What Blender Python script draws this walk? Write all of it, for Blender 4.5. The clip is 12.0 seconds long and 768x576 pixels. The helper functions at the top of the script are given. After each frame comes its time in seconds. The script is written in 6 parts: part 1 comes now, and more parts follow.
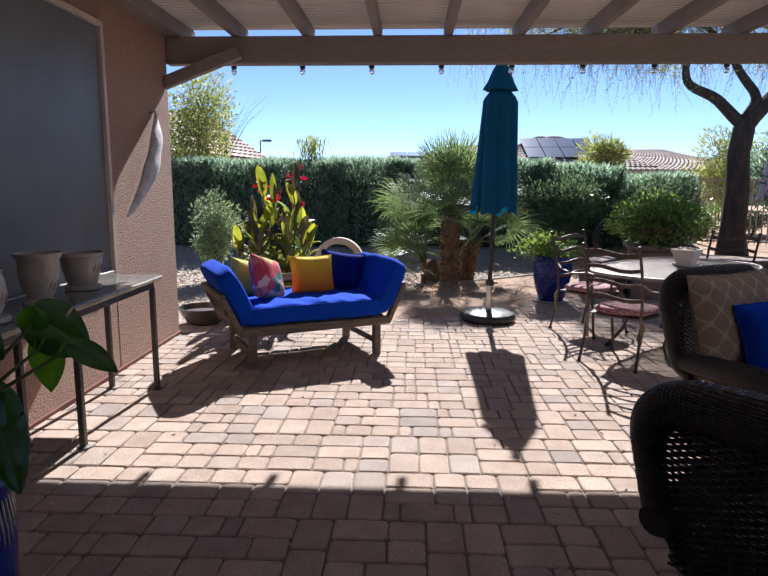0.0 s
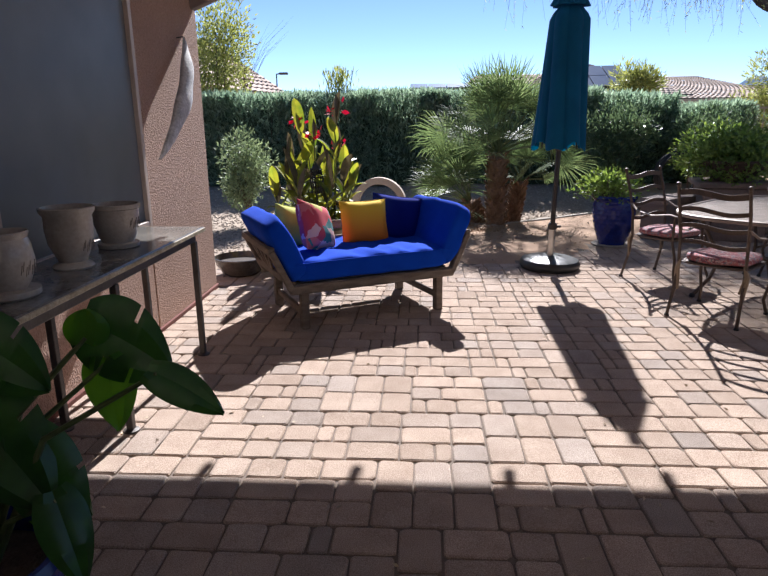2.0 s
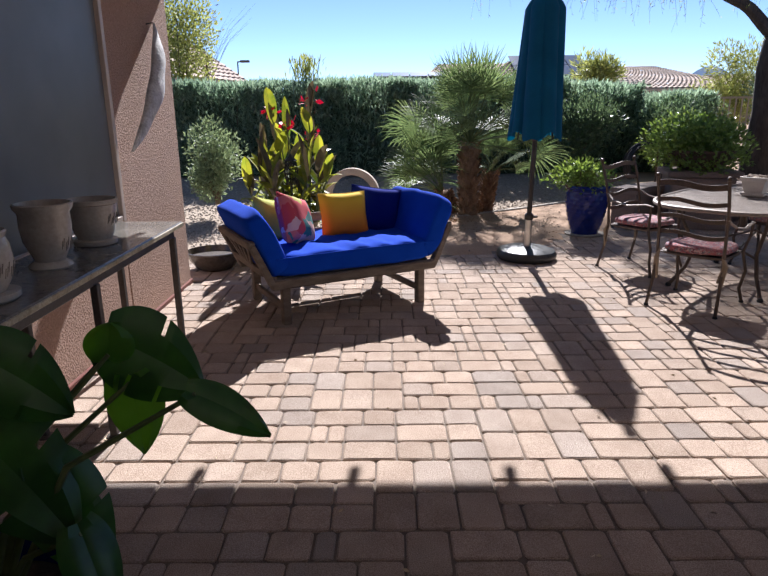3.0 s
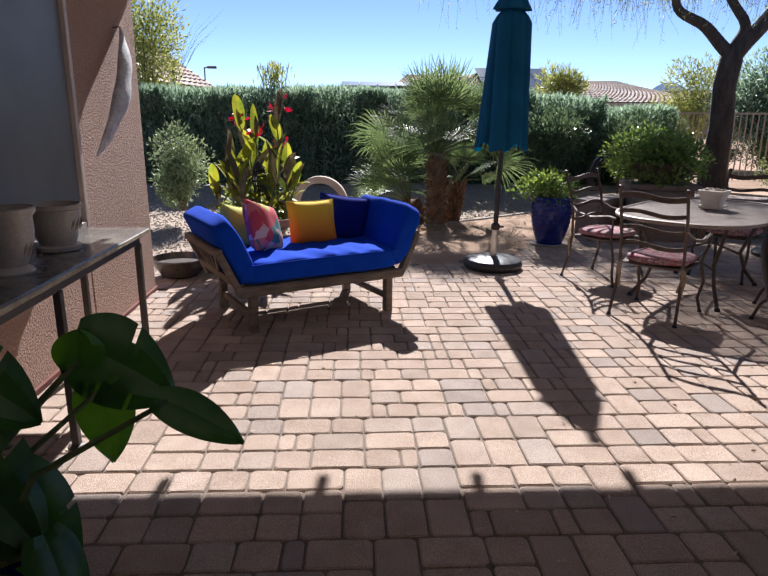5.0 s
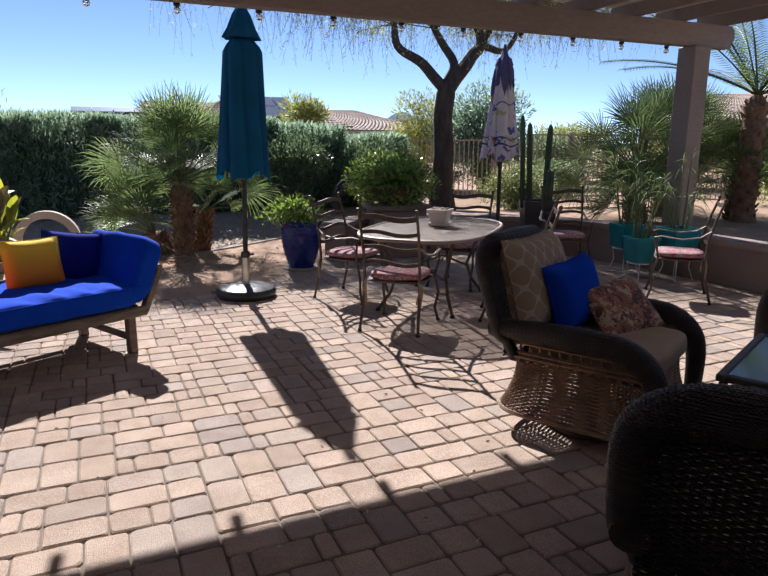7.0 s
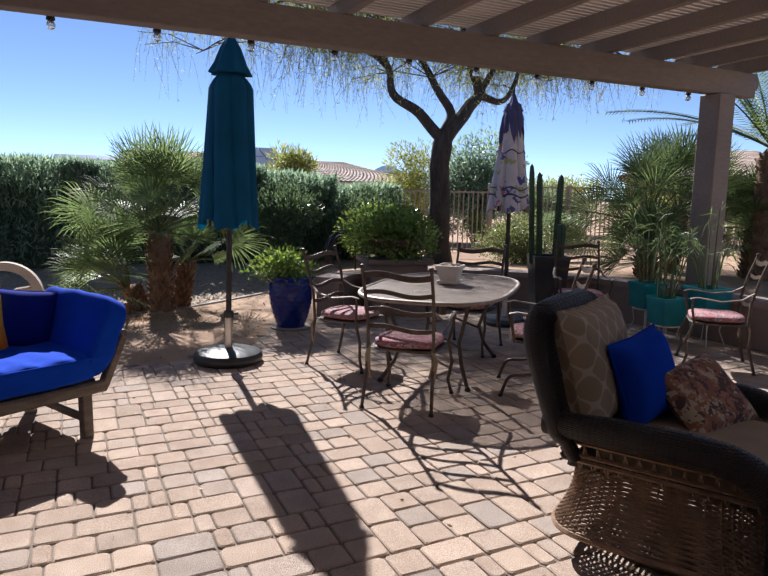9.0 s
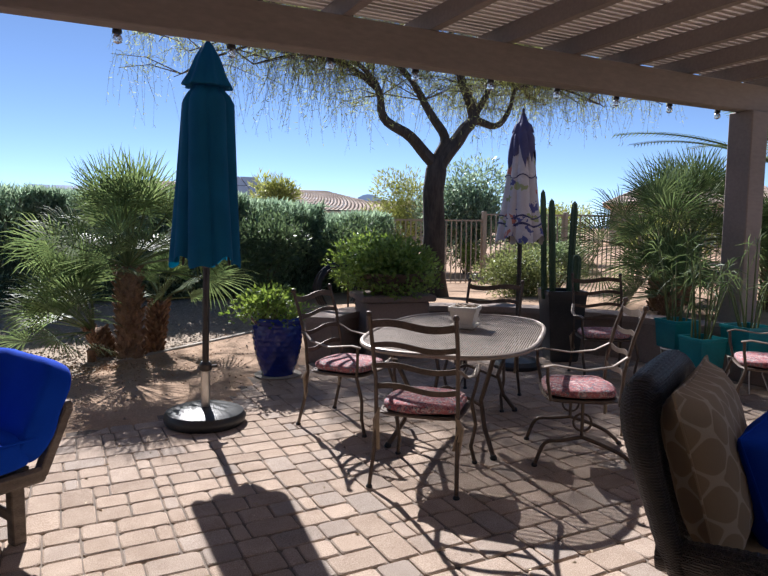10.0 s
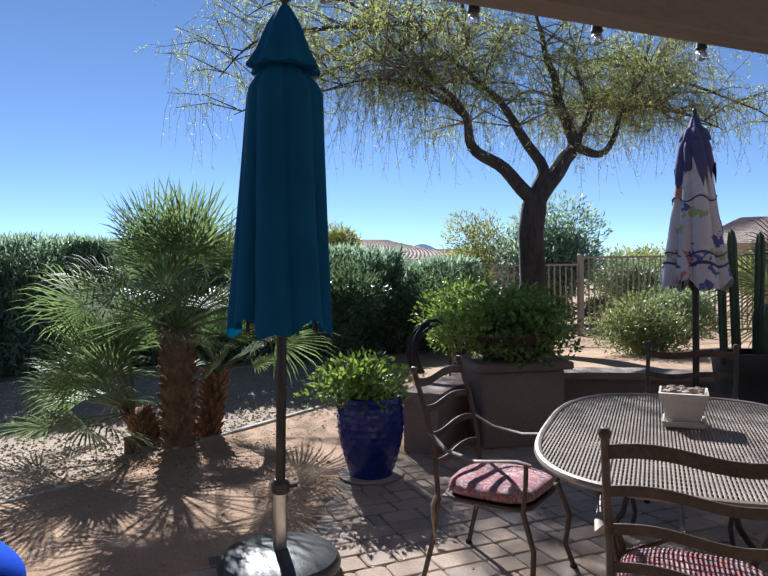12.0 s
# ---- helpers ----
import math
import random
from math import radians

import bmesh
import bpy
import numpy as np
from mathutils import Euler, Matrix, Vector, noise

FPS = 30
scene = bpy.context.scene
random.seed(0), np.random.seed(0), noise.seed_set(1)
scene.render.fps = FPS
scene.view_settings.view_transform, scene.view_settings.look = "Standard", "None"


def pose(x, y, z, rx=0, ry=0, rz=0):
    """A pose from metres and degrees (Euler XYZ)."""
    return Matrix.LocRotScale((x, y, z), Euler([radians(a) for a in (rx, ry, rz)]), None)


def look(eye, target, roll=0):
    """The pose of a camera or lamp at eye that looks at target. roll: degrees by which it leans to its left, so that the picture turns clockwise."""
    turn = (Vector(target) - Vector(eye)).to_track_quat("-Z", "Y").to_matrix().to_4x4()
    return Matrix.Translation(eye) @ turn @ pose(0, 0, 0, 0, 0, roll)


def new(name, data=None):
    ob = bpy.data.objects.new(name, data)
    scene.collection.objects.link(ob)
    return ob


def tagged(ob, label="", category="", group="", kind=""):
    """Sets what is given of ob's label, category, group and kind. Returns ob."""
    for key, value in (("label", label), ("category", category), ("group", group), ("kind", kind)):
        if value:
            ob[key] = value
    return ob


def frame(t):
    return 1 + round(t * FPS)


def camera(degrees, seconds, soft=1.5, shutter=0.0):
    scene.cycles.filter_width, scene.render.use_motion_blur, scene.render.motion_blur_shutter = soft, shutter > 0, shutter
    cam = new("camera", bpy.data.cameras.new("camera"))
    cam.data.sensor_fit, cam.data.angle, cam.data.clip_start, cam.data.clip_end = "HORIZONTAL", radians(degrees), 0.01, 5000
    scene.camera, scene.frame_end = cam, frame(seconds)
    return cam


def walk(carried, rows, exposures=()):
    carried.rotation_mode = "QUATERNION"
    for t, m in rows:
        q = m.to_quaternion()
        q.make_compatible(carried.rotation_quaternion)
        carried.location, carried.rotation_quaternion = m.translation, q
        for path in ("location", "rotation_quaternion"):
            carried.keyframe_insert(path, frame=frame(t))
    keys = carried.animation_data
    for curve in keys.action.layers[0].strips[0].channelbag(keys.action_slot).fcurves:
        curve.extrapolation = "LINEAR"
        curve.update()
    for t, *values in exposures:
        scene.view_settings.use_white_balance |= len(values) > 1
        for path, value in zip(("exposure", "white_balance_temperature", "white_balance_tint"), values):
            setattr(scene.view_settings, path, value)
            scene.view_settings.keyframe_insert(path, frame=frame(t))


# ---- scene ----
cam = camera(61.9, 12.0)
METRES, EYE, TILT, LEAN, TURN = 4.4, 1.5, 0.0, 0.0, 2.4
ROWS = [
    (0.0, 0.0, 0.0, 0.0, 0.03, -9.14, -0.19),
    (0.5, -0.0182, 0.0369, -0.0043, 3.41, -10.81, -0.26),
    (1.0, -0.0408, 0.0878, 0.0005, 4.24, -12.66, -0.04),
    (1.5, -0.0608, 0.114, -0.002, 3.39, -13.78, 0.24),
    (2.0, -0.086, 0.1353, -0.0005, 1.21, -14.76, 0.68),
    (2.5, -0.109, 0.1486, 0.002, -0.67, -15.37, 0.75),
    (3.0, -0.1187, 0.1531, 0.0022, -2.16, -15.73, 0.6),
    (5.0, -0.1213, 0.1505, 0.0027, -4.95, -14.98, -0.46),
    (5.5, -0.1195, 0.1484, 0.0041, -7.83, -14.43, -0.46),
    (6.0, -0.1099, 0.1522, 0.0043, -13.76, -13.83, -0.46),
    (6.5, -0.101, 0.1552, 0.0041, -20.44, -13.2, -0.34),
    (7.0, -0.0957, 0.1558, 0.004, -26.41, -12.58, -0.18),
    (9.0, -0.0512, 0.3289, -0.0043, -27.73, -8.05, -0.9),
    (9.5, -0.0333, 0.4135, 0.0016, -28.43, -7.1, -0.86),
    (10.0, 0.0029, 0.5112, -0.0001, -29.35, -5.53, -0.45),
    (10.5, 0.021, 0.5987, -0.0022, -30.18, -3.4, 0.05),
    (11.0, 0.0358, 0.6942, 0.002, -30.37, -1.61, 0.54),
    (11.5, 0.0681, 0.8032, -0.0014, -28.57, -0.99, 0.74),
    (12.0, 0.0785, 0.8994, -0.0066, -24.54, -1.08, 0.82),
]
walk(cam, [(t, pose(0, 0, EYE, TILT, LEAN, TURN) @ pose(METRES * x, METRES * y, METRES * z, 90 + pitch, roll, yaw)) for t, x, y, z, yaw, pitch, roll in ROWS],
     exposures=[(0.0, 1.27, 5990, 13), (5.5, 1.12, 6150, 14.5), (9.5, 1.06, 6230, 13), (12.0, 1.06, 5900, 8.5)])

# ---- world, sun, exposure ----
SUN_EL, SUN_AZ = radians(37.7), radians(5.3)
world = bpy.data.worlds.new("sky_world")
scene.world = world
world.use_nodes = True
wn = world.node_tree.nodes
sky = wn.new("ShaderNodeTexSky")
sky.sky_type, sky.sun_disc = "NISHITA", False
sky.sun_elevation, sky.sun_rotation = SUN_EL, SUN_AZ
sky.air_density, sky.dust_density, sky.ozone_density = 0.60, 0.0, 2.0
sky.altitude = 2500
world.node_tree.links.new(sky.outputs[0], wn["Background"].inputs[0])
wn["Background"].inputs[1].default_value = 0.075
sun_data = bpy.data.lights.new("sun", "SUN")
sun_data.energy, sun_data.angle, sun_data.color = 5.0, radians(0.6), (1.0, 0.965, 0.925)
sun = new("sun", sun_data)
sun_dir = Vector((math.sin(SUN_AZ) * math.cos(SUN_EL), math.cos(SUN_AZ) * math.cos(SUN_EL), math.sin(SUN_EL)))
sun.matrix_world = look(sun_dir * 30, (0, 0, 0))


# ---- materials ----
def mat(name, a, b, rough=0.7, scale=5.0, fine=70.0, bump=0.15, metal=0.0, vary=0.0, thin=0.0, fine_mix=0.4, local=False, spec=0.5, island=0.0, stretch=(1, 1, 1), relief=0.02):
    """Two-tone material: large patches a to b, fine grain in colour and relief, tint by object."""
    m = bpy.data.materials.new(name)
    m.use_nodes = True
    nt = m.node_tree
    n, l = nt.nodes, nt.links
    bsdf = n["Principled BSDF"]
    bsdf.inputs["Roughness"].default_value = rough
    bsdf.inputs["Metallic"].default_value = metal
    bsdf.inputs["Specular IOR Level"].default_value = spec
    if local:
        where = n.new("ShaderNodeTexCoord").outputs["Object"]
    else:
        where = n.new("ShaderNodeNewGeometry").outputs["Position"]
    mp = n.new("ShaderNodeMapping")
    mp.inputs["Scale"].default_value = stretch
    l.new(where, mp.inputs[0])
    n1 = n.new("ShaderNodeTexNoise")
    n1.inputs["Scale"].default_value, n1.inputs["Detail"].default_value = scale, 3.0
    n2 = n.new("ShaderNodeTexNoise")
    n2.inputs["Scale"].default_value, n2.inputs["Detail"].default_value = fine, 2.0
    l.new(mp.outputs[0], n1.inputs["Vector"])
    l.new(mp.outputs[0], n2.inputs["Vector"])
    mix1 = n.new("ShaderNodeMath")
    mix1.operation = "MULTIPLY_ADD"
    l.new(n2.outputs["Fac"], mix1.inputs[0])
    mix1.inputs[1].default_value = fine_mix
    sc = n.new("ShaderNodeMath")
    sc.operation = "MULTIPLY"
    l.new(n1.outputs["Fac"], sc.inputs[0])
    sc.inputs[1].default_value = 1 - fine_mix
    l.new(sc.outputs[0], mix1.inputs[2])
    ramp = n.new("ShaderNodeValToRGB")
    ramp.color_ramp.elements[0].position, ramp.color_ramp.elements[1].position = 0.34, 0.66
    ramp.color_ramp.elements[0].color, ramp.color_ramp.elements[1].color = (*a, 1), (*b, 1)
    l.new(mix1.outputs[0], ramp.inputs[0])
    colour = ramp.outputs[0]
    if vary or island:
        rnd = n.new("ShaderNodeObjectInfo").outputs["Random"] if vary else n.new("ShaderNodeNewGeometry").outputs["Random Per Island"]
        amount = vary or island
        mr = n.new("ShaderNodeMapRange")
        mr.inputs["To Min"].default_value, mr.inputs["To Max"].default_value = 1 - amount, 1 + amount
        l.new(rnd, mr.inputs["Value"])
        hs = n.new("ShaderNodeHueSaturation")
        l.new(mr.outputs[0], hs.inputs["Value"])
        l.new(colour, hs.inputs["Color"])
        colour = hs.outputs[0]
    l.new(colour, bsdf.inputs["Base Color"])
    if bump:
        bp = n.new("ShaderNodeBump")
        bp.inputs["Strength"].default_value = bump
        bp.inputs["Distance"].default_value = relief
        l.new(mix1.outputs[0], bp.inputs["Height"])
        l.new(bp.outputs[0], bsdf.inputs["Normal"])
    if thin:
        tr = n.new("ShaderNodeBsdfTranslucent")
        hs2 = n.new("ShaderNodeHueSaturation")
        hs2.inputs["Value"].default_value = 2.2
        hs2.inputs["Saturation"].default_value = 1.1
        hs2.inputs["Hue"].default_value = 0.485
        l.new(colour, hs2.inputs["Color"])
        l.new(hs2.outputs[0], tr.inputs["Color"])
        mx = n.new("ShaderNodeMixShader")
        mx.inputs[0].default_value = thin
        l.new(bsdf.outputs[0], mx.inputs[1])
        l.new(tr.outputs[0], mx.inputs[2])
        l.new(mx.outputs[0], n["Material Output"].inputs[0])
    return m


def weave(m, across=60.0, up=90.0, strength=0.6, dark=0.35):
    """Woven relief on top of a material: two crossed waves in object space."""
    nt = m.node_tree
    n, l = nt.nodes, nt.links
    bsdf = n["Principled BSDF"]
    tc = n.new("ShaderNodeTexCoord")
    waves = []
    for axis, s in (("X", across), ("Y", across), ("Z", up)):
        w = n.new("ShaderNodeTexWave")
        w.bands_direction = axis
        w.inputs["Scale"].default_value = s / 6.283
        l.new(tc.outputs["Object"], w.inputs["Vector"])
        waves.append(w)
    a = n.new("ShaderNodeMath")
    a.operation = "MULTIPLY"
    l.new(waves[0].outputs["Fac"], a.inputs[0])
    l.new(waves[1].outputs["Fac"], a.inputs[1])
    d = n.new("ShaderNodeMath")
    d.operation = "SUBTRACT"
    l.new(a.outputs[0], d.inputs[0])
    l.new(waves[2].outputs["Fac"], d.inputs[1])
    ab = n.new("ShaderNodeMath")
    ab.operation = "ABSOLUTE"
    l.new(d.outputs[0], ab.inputs[0])
    bp = n.new("ShaderNodeBump")
    bp.inputs["Strength"].default_value, bp.inputs["Distance"].default_value = strength, 0.01
    l.new(ab.outputs[0], bp.inputs["Height"])
    l.new(bp.outputs[0], bsdf.inputs["Normal"])
    link = bsdf.inputs["Base Color"].links[0]
    src = link.from_socket
    mx = n.new("ShaderNodeMix")
    mx.data_type, mx.blend_type = "RGBA", "MULTIPLY"
    mx.inputs[0].default_value = dark
    l.new(src, mx.inputs[6])
    l.new(ab.outputs[0], mx.inputs[7])
    l.new(mx.outputs[2], bsdf.inputs["Base Color"])
    return m


def greyed(m, grey, above):
    """Some pieces of the lot in a greyer cast."""
    n, l = m.node_tree.nodes, m.node_tree.links
    hs = next(x for x in n if x.type == "HUE_SAT")
    rnd = next(x for x in n if x.type == "MAP_RANGE").inputs["Value"].links[0].from_socket
    cr = n.new("ShaderNodeValToRGB")
    cr.color_ramp.elements[0].position, cr.color_ramp.elements[1].position = 0.0, above
    cr.color_ramp.elements[0].color, cr.color_ramp.elements[1].color = (0.85, 0.85, 0.85, 1), (0, 0, 0, 1)
    wn2 = n.new("ShaderNodeTexWhiteNoise")
    wn2.noise_dimensions = "1D"
    l.new(rnd, wn2.inputs["W"])
    l.new(wn2.outputs["Value"], cr.inputs[0])
    mx = n.new("ShaderNodeMix")
    mx.data_type, mx.blend_type = "RGBA", "MIX"
    l.new(cr.outputs[0], mx.inputs[0])
    l.new(hs.outputs[0], mx.inputs[6])
    hg = n.new("ShaderNodeHueSaturation")
    hg.inputs["Saturation"].default_value, hg.inputs["Value"].default_value = 0.66, grey
    l.new(hs.outputs[0], hg.inputs["Color"])
    l.new(hg.outputs[0], mx.inputs[7])
    l.new(mx.outputs[2], n["Principled BSDF"].inputs["Base Color"])
    return m


M_PAVER = greyed(mat("paver_concrete", (0.295, 0.215, 0.163), (0.575, 0.46, 0.372), 0.95, 6.0, 240, 0.55, vary=0.13, fine_mix=0.76, spec=0.04), 0.80, 0.36)
M_PAVER_FAR = greyed(mat("paver_concrete_joined", (0.295, 0.215, 0.163), (0.575, 0.46, 0.372), 0.95, 6.0, 240, 0.55, island=0.13, fine_mix=0.76, spec=0.04), 0.80, 0.36)
M_SAND = mat("joint_sand", (0.12, 0.093, 0.073), (0.20, 0.157, 0.122), 0.95, 4, 90, 0.4)
M_DIRT = mat("orange_dirt", (0.28, 0.17, 0.10), (0.46, 0.305, 0.195), 0.95, 2.6, 60, 1.0, fine_mix=0.5)
M_GRAVEL = mat("gravel_ground", (0.26, 0.195, 0.14), (0.42, 0.33, 0.245), 0.95, 1.1, 38, 0.9, fine_mix=0.7)
M_PEBBLE = mat("pebble", (0.29, 0.22, 0.16), (0.47, 0.375, 0.285), 0.85, 9, 80, 0.2, island=0.35)
M_STUCCO = mat("pink_stucco", (0.41, 0.25, 0.175), (0.53, 0.335, 0.245), 0.95, 3, 105, 1.0, fine_mix=0.85, stretch=(1, 1, 0.65), relief=0.035)
M_LOWWALL = mat("low_wall_stucco", (0.215, 0.158, 0.132), (0.29, 0.22, 0.185), 0.95, 2, 60, 0.5, fine_mix=0.5)
M_WALLCAP = mat("wall_cap_stucco", (0.24, 0.18, 0.15), (0.36, 0.28, 0.24), 0.9, 2, 60, 0.4)
# paler than the beam paint: sun from above is put into the slat colour
M_SLAT = mat("sunlit_slat_paint", (0.44, 0.38, 0.335), (0.54, 0.465, 0.41), 0.75, 1.5, 40, 0.1)
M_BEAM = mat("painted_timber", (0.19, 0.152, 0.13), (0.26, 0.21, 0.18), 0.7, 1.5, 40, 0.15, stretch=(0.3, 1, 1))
M_SCREEN = mat("sun_screen", (0.125, 0.128, 0.132), (0.165, 0.168, 0.172), 0.45, 3, 300, 0.1)
M_ALU = mat("window_frame_paint", (0.50, 0.40, 0.33), (0.58, 0.48, 0.40), 0.5, 3, 60, 0.05)
M_BLUE = mat("royal_blue_canvas", (0.004, 0.045, 0.40), (0.007, 0.062, 0.50), 0.95, 6, 260, 0.12, spec=0.1)
M_NAVY = mat("navy_canvas", (0.004, 0.012, 0.16), (0.006, 0.018, 0.22), 0.95, 6, 260, 0.12, spec=0.1)
M_GREY_WOOD = mat("weathered_wood", (0.11, 0.085, 0.065), (0.23, 0.185, 0.145), 0.85, 7, 90, 0.5, stretch=(1, 1, 4))
M_TEAL_CLOTH = mat("teal_canopy", (0.002, 0.068, 0.145), (0.004, 0.096, 0.198), 0.8, 4, 300, 0.08, spec=0.2, thin=0.12)
M_POLE = mat("dark_bronze_pole", (0.045, 0.04, 0.036), (0.07, 0.062, 0.055), 0.4, 9, 80, 0.05, metal=0.6)
M_STEEL = mat("brushed_steel", (0.52, 0.49, 0.45), (0.66, 0.63, 0.58), 0.32, 9, 160, 0.05, metal=1.0)
M_BASE = mat("black_resin", (0.018, 0.019, 0.021), (0.035, 0.036, 0.038), 0.38, 6, 120, 0.12)
M_IRON = mat("brown_iron", (0.055, 0.038, 0.028), (0.115, 0.08, 0.058), 0.5, 12, 90, 0.25, metal=0.35)
M_IRON_LIGHT = mat("grey_mesh_metal", (0.21, 0.17, 0.14), (0.31, 0.255, 0.21), 0.55, 8, 90, 0.15, metal=0.3)
M_WICKER = weave(mat("dark_wicker", (0.036, 0.027, 0.023), (0.10, 0.073, 0.058), 0.4, 10, 120, 0.2, local=True), 190, 240, 1.0, 0.65)
M_WICKER_TAN = mat("brown_wicker", (0.15, 0.09, 0.052), (0.32, 0.20, 0.12), 0.5, 14, 120, 0.2, local=True)
M_CERAMIC_BLUE = mat("cobalt_glaze", (0.006, 0.014, 0.13), (0.012, 0.03, 0.24), 0.22, 8, 60, 0.05)
M_CERAMIC_TAN = mat("tan_glazed_clay", (0.35, 0.30, 0.245), (0.48, 0.42, 0.35), 0.22, 5, 60, 0.08)
M_WHITE_CLAY = mat("white_clay", (0.55, 0.51, 0.46), (0.68, 0.64, 0.58), 0.8, 7, 90, 0.15)
M_TEAL_POT = mat("teal_glaze", (0.01, 0.17, 0.20), (0.02, 0.26, 0.29), 0.3, 6, 70, 0.06)
M_SOIL = mat("potting_soil", (0.035, 0.025, 0.018), (0.08, 0.06, 0.045), 0.95, 20, 90, 0.8)
M_STONE_RING = mat("cast_stone", (0.42, 0.34, 0.27), (0.54, 0.45, 0.36), 0.9, 5, 70, 0.3)
M_CONCRETE = mat("concrete", (0.30, 0.26, 0.215), (0.43, 0.38, 0.32), 0.9, 2.5, 60, 0.3)
M_TABLE_TOP = mat("console_stone_top", (0.10, 0.092, 0.082), (0.25, 0.23, 0.20), 0.16, 5, 60, 0.05)
M_DARK_METAL = mat("dark_metal_leg", (0.06, 0.052, 0.046), (0.10, 0.088, 0.078), 0.5, 9, 90, 0.1, metal=0.4)
M_FENCE = mat("tan_fence_paint", (0.30, 0.25, 0.195), (0.37, 0.31, 0.25), 0.6, 3, 60, 0.05)
M_OLEANDER = mat("oleander_leaf", (0.095, 0.15, 0.10), (0.235, 0.305, 0.21), 0.24, 3, 30, 0.0, thin=0.4, island=0.45, spec=0.8)
M_PALM = mat("palm_leaf", (0.06, 0.10, 0.04), (0.15, 0.20, 0.085), 0.5, 2.5, 20, 0.0, thin=0.34, island=0.4, spec=0.2)
M_FEATHER = mat("feathery_leaf", (0.15, 0.185, 0.065), (0.31, 0.345, 0.13), 0.6, 1.2, 10, 0.0, thin=0.42, island=0.4)
M_CANNA = mat("canna_leaf", (0.06, 0.11, 0.018), (0.24, 0.235, 0.035), 0.6, 3, 12, 0.0, thin=0.42, island=0.45)
M_CANNA_DARK = mat("bronze_canna_leaf", (0.04, 0.035, 0.022), (0.10, 0.085, 0.04), 0.5, 5, 20, 0.0, thin=0.15, island=0.4)
M_BUSH = mat("bush_leaf", (0.085, 0.155, 0.03), (0.21, 0.29, 0.075), 0.5, 4, 20, 0.0, thin=0.3, island=0.35)
M_YELLOW_LEAF = mat("yellow_green_leaf", (0.14, 0.17, 0.05), (0.27, 0.295, 0.10), 0.55, 2, 12, 0.0, thin=0.35, island=0.3)
M_GREY_LEAF = mat("grey_green_leaf", (0.115, 0.16, 0.08), (0.22, 0.28, 0.145), 0.6, 4, 20, 0.0, thin=0.25, island=0.3)
M_MONSTERA = mat("monstera_leaf", (0.016, 0.058, 0.011), (0.034, 0.105, 0.02), 0.3, 5, 30, 0.04, thin=0.3)
# lighter copy of the monstera green, with bounced light put into the colour
M_LIT_LEAF = mat("lit_monstera_leaf", (0.055, 0.17, 0.018), (0.085, 0.22, 0.03), 0.35, 5, 30, 0.04, thin=0.4)
M_STEM = mat("green_stem", (0.07, 0.10, 0.03), (0.14, 0.17, 0.06), 0.6, 8, 50, 0.1)
M_RED_FLOWER = mat("red_petal", (0.60, 0.008, 0.008), (0.75, 0.02, 0.012), 0.6, 9, 40, 0.0, thin=0.12)
M_BARK = mat("dark_bark", (0.03, 0.023, 0.019), (0.085, 0.066, 0.055), 0.95, 9, 40, 1.0, stretch=(1, 1, 0.25))
M_PALM_TRUNK = mat("palm_fibre", (0.13, 0.07, 0.038), (0.30, 0.185, 0.11), 0.95, 9, 50, 1.0)
M_TWIG = mat("twig", (0.09, 0.065, 0.045), (0.17, 0.13, 0.09), 0.9, 9, 50, 0.3)
M_CACTUS = mat("cactus_skin", (0.03, 0.065, 0.03), (0.055, 0.10, 0.05), 0.6, 8, 60, 0.2)
M_ROOF = mat("clay_roof_tile", (0.46, 0.34, 0.265), (0.60, 0.47, 0.38), 0.9, 0.8, 8, 0.3, island=0.12)
M_HOUSE = mat("beige_stucco", (0.46, 0.36, 0.27), (0.54, 0.43, 0.33), 0.95, 0.6, 9, 0.3)
M_SOLAR = mat("solar_glass", (0.10, 0.115, 0.15), (0.14, 0.155, 0.19), 0.15, 0.6, 8, 0.0)
M_DARK_GLASS = mat("dark_window_glass", (0.02, 0.024, 0.03), (0.035, 0.04, 0.05), 0.08, 2, 20, 0.0)
# distance haze on the hills is painted: blue base colour and a faint glow
M_MOUNTAIN = mat("mountain_painted_haze", (0.16, 0.21, 0.30), (0.20, 0.25, 0.34), 1.0, 0.004, 0.02, 0.0)
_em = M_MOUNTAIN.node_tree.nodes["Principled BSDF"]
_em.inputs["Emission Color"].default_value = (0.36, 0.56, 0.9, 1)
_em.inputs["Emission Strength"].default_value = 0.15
M_BULB = mat("bulb_glass", (0.75, 0.75, 0.72), (0.85, 0.85, 0.82), 0.15, 3, 30, 0.0)
M_BULB.node_tree.nodes["Principled BSDF"].inputs["Transmission Weight"].default_value = 0.8
M_BLACK = mat("black_rubber", (0.01, 0.01, 0.01), (0.025, 0.025, 0.025), 0.6, 9, 90, 0.1)
M_WHITE_WIRE = mat("white_wire", (0.62, 0.60, 0.56), (0.75, 0.73, 0.69), 0.5, 9, 60, 0.05)
M_SEAT_TAN = mat("tan_lattice_fabric", (0.27, 0.205, 0.14), (0.34, 0.265, 0.185), 0.9, 8, 240, 0.1)


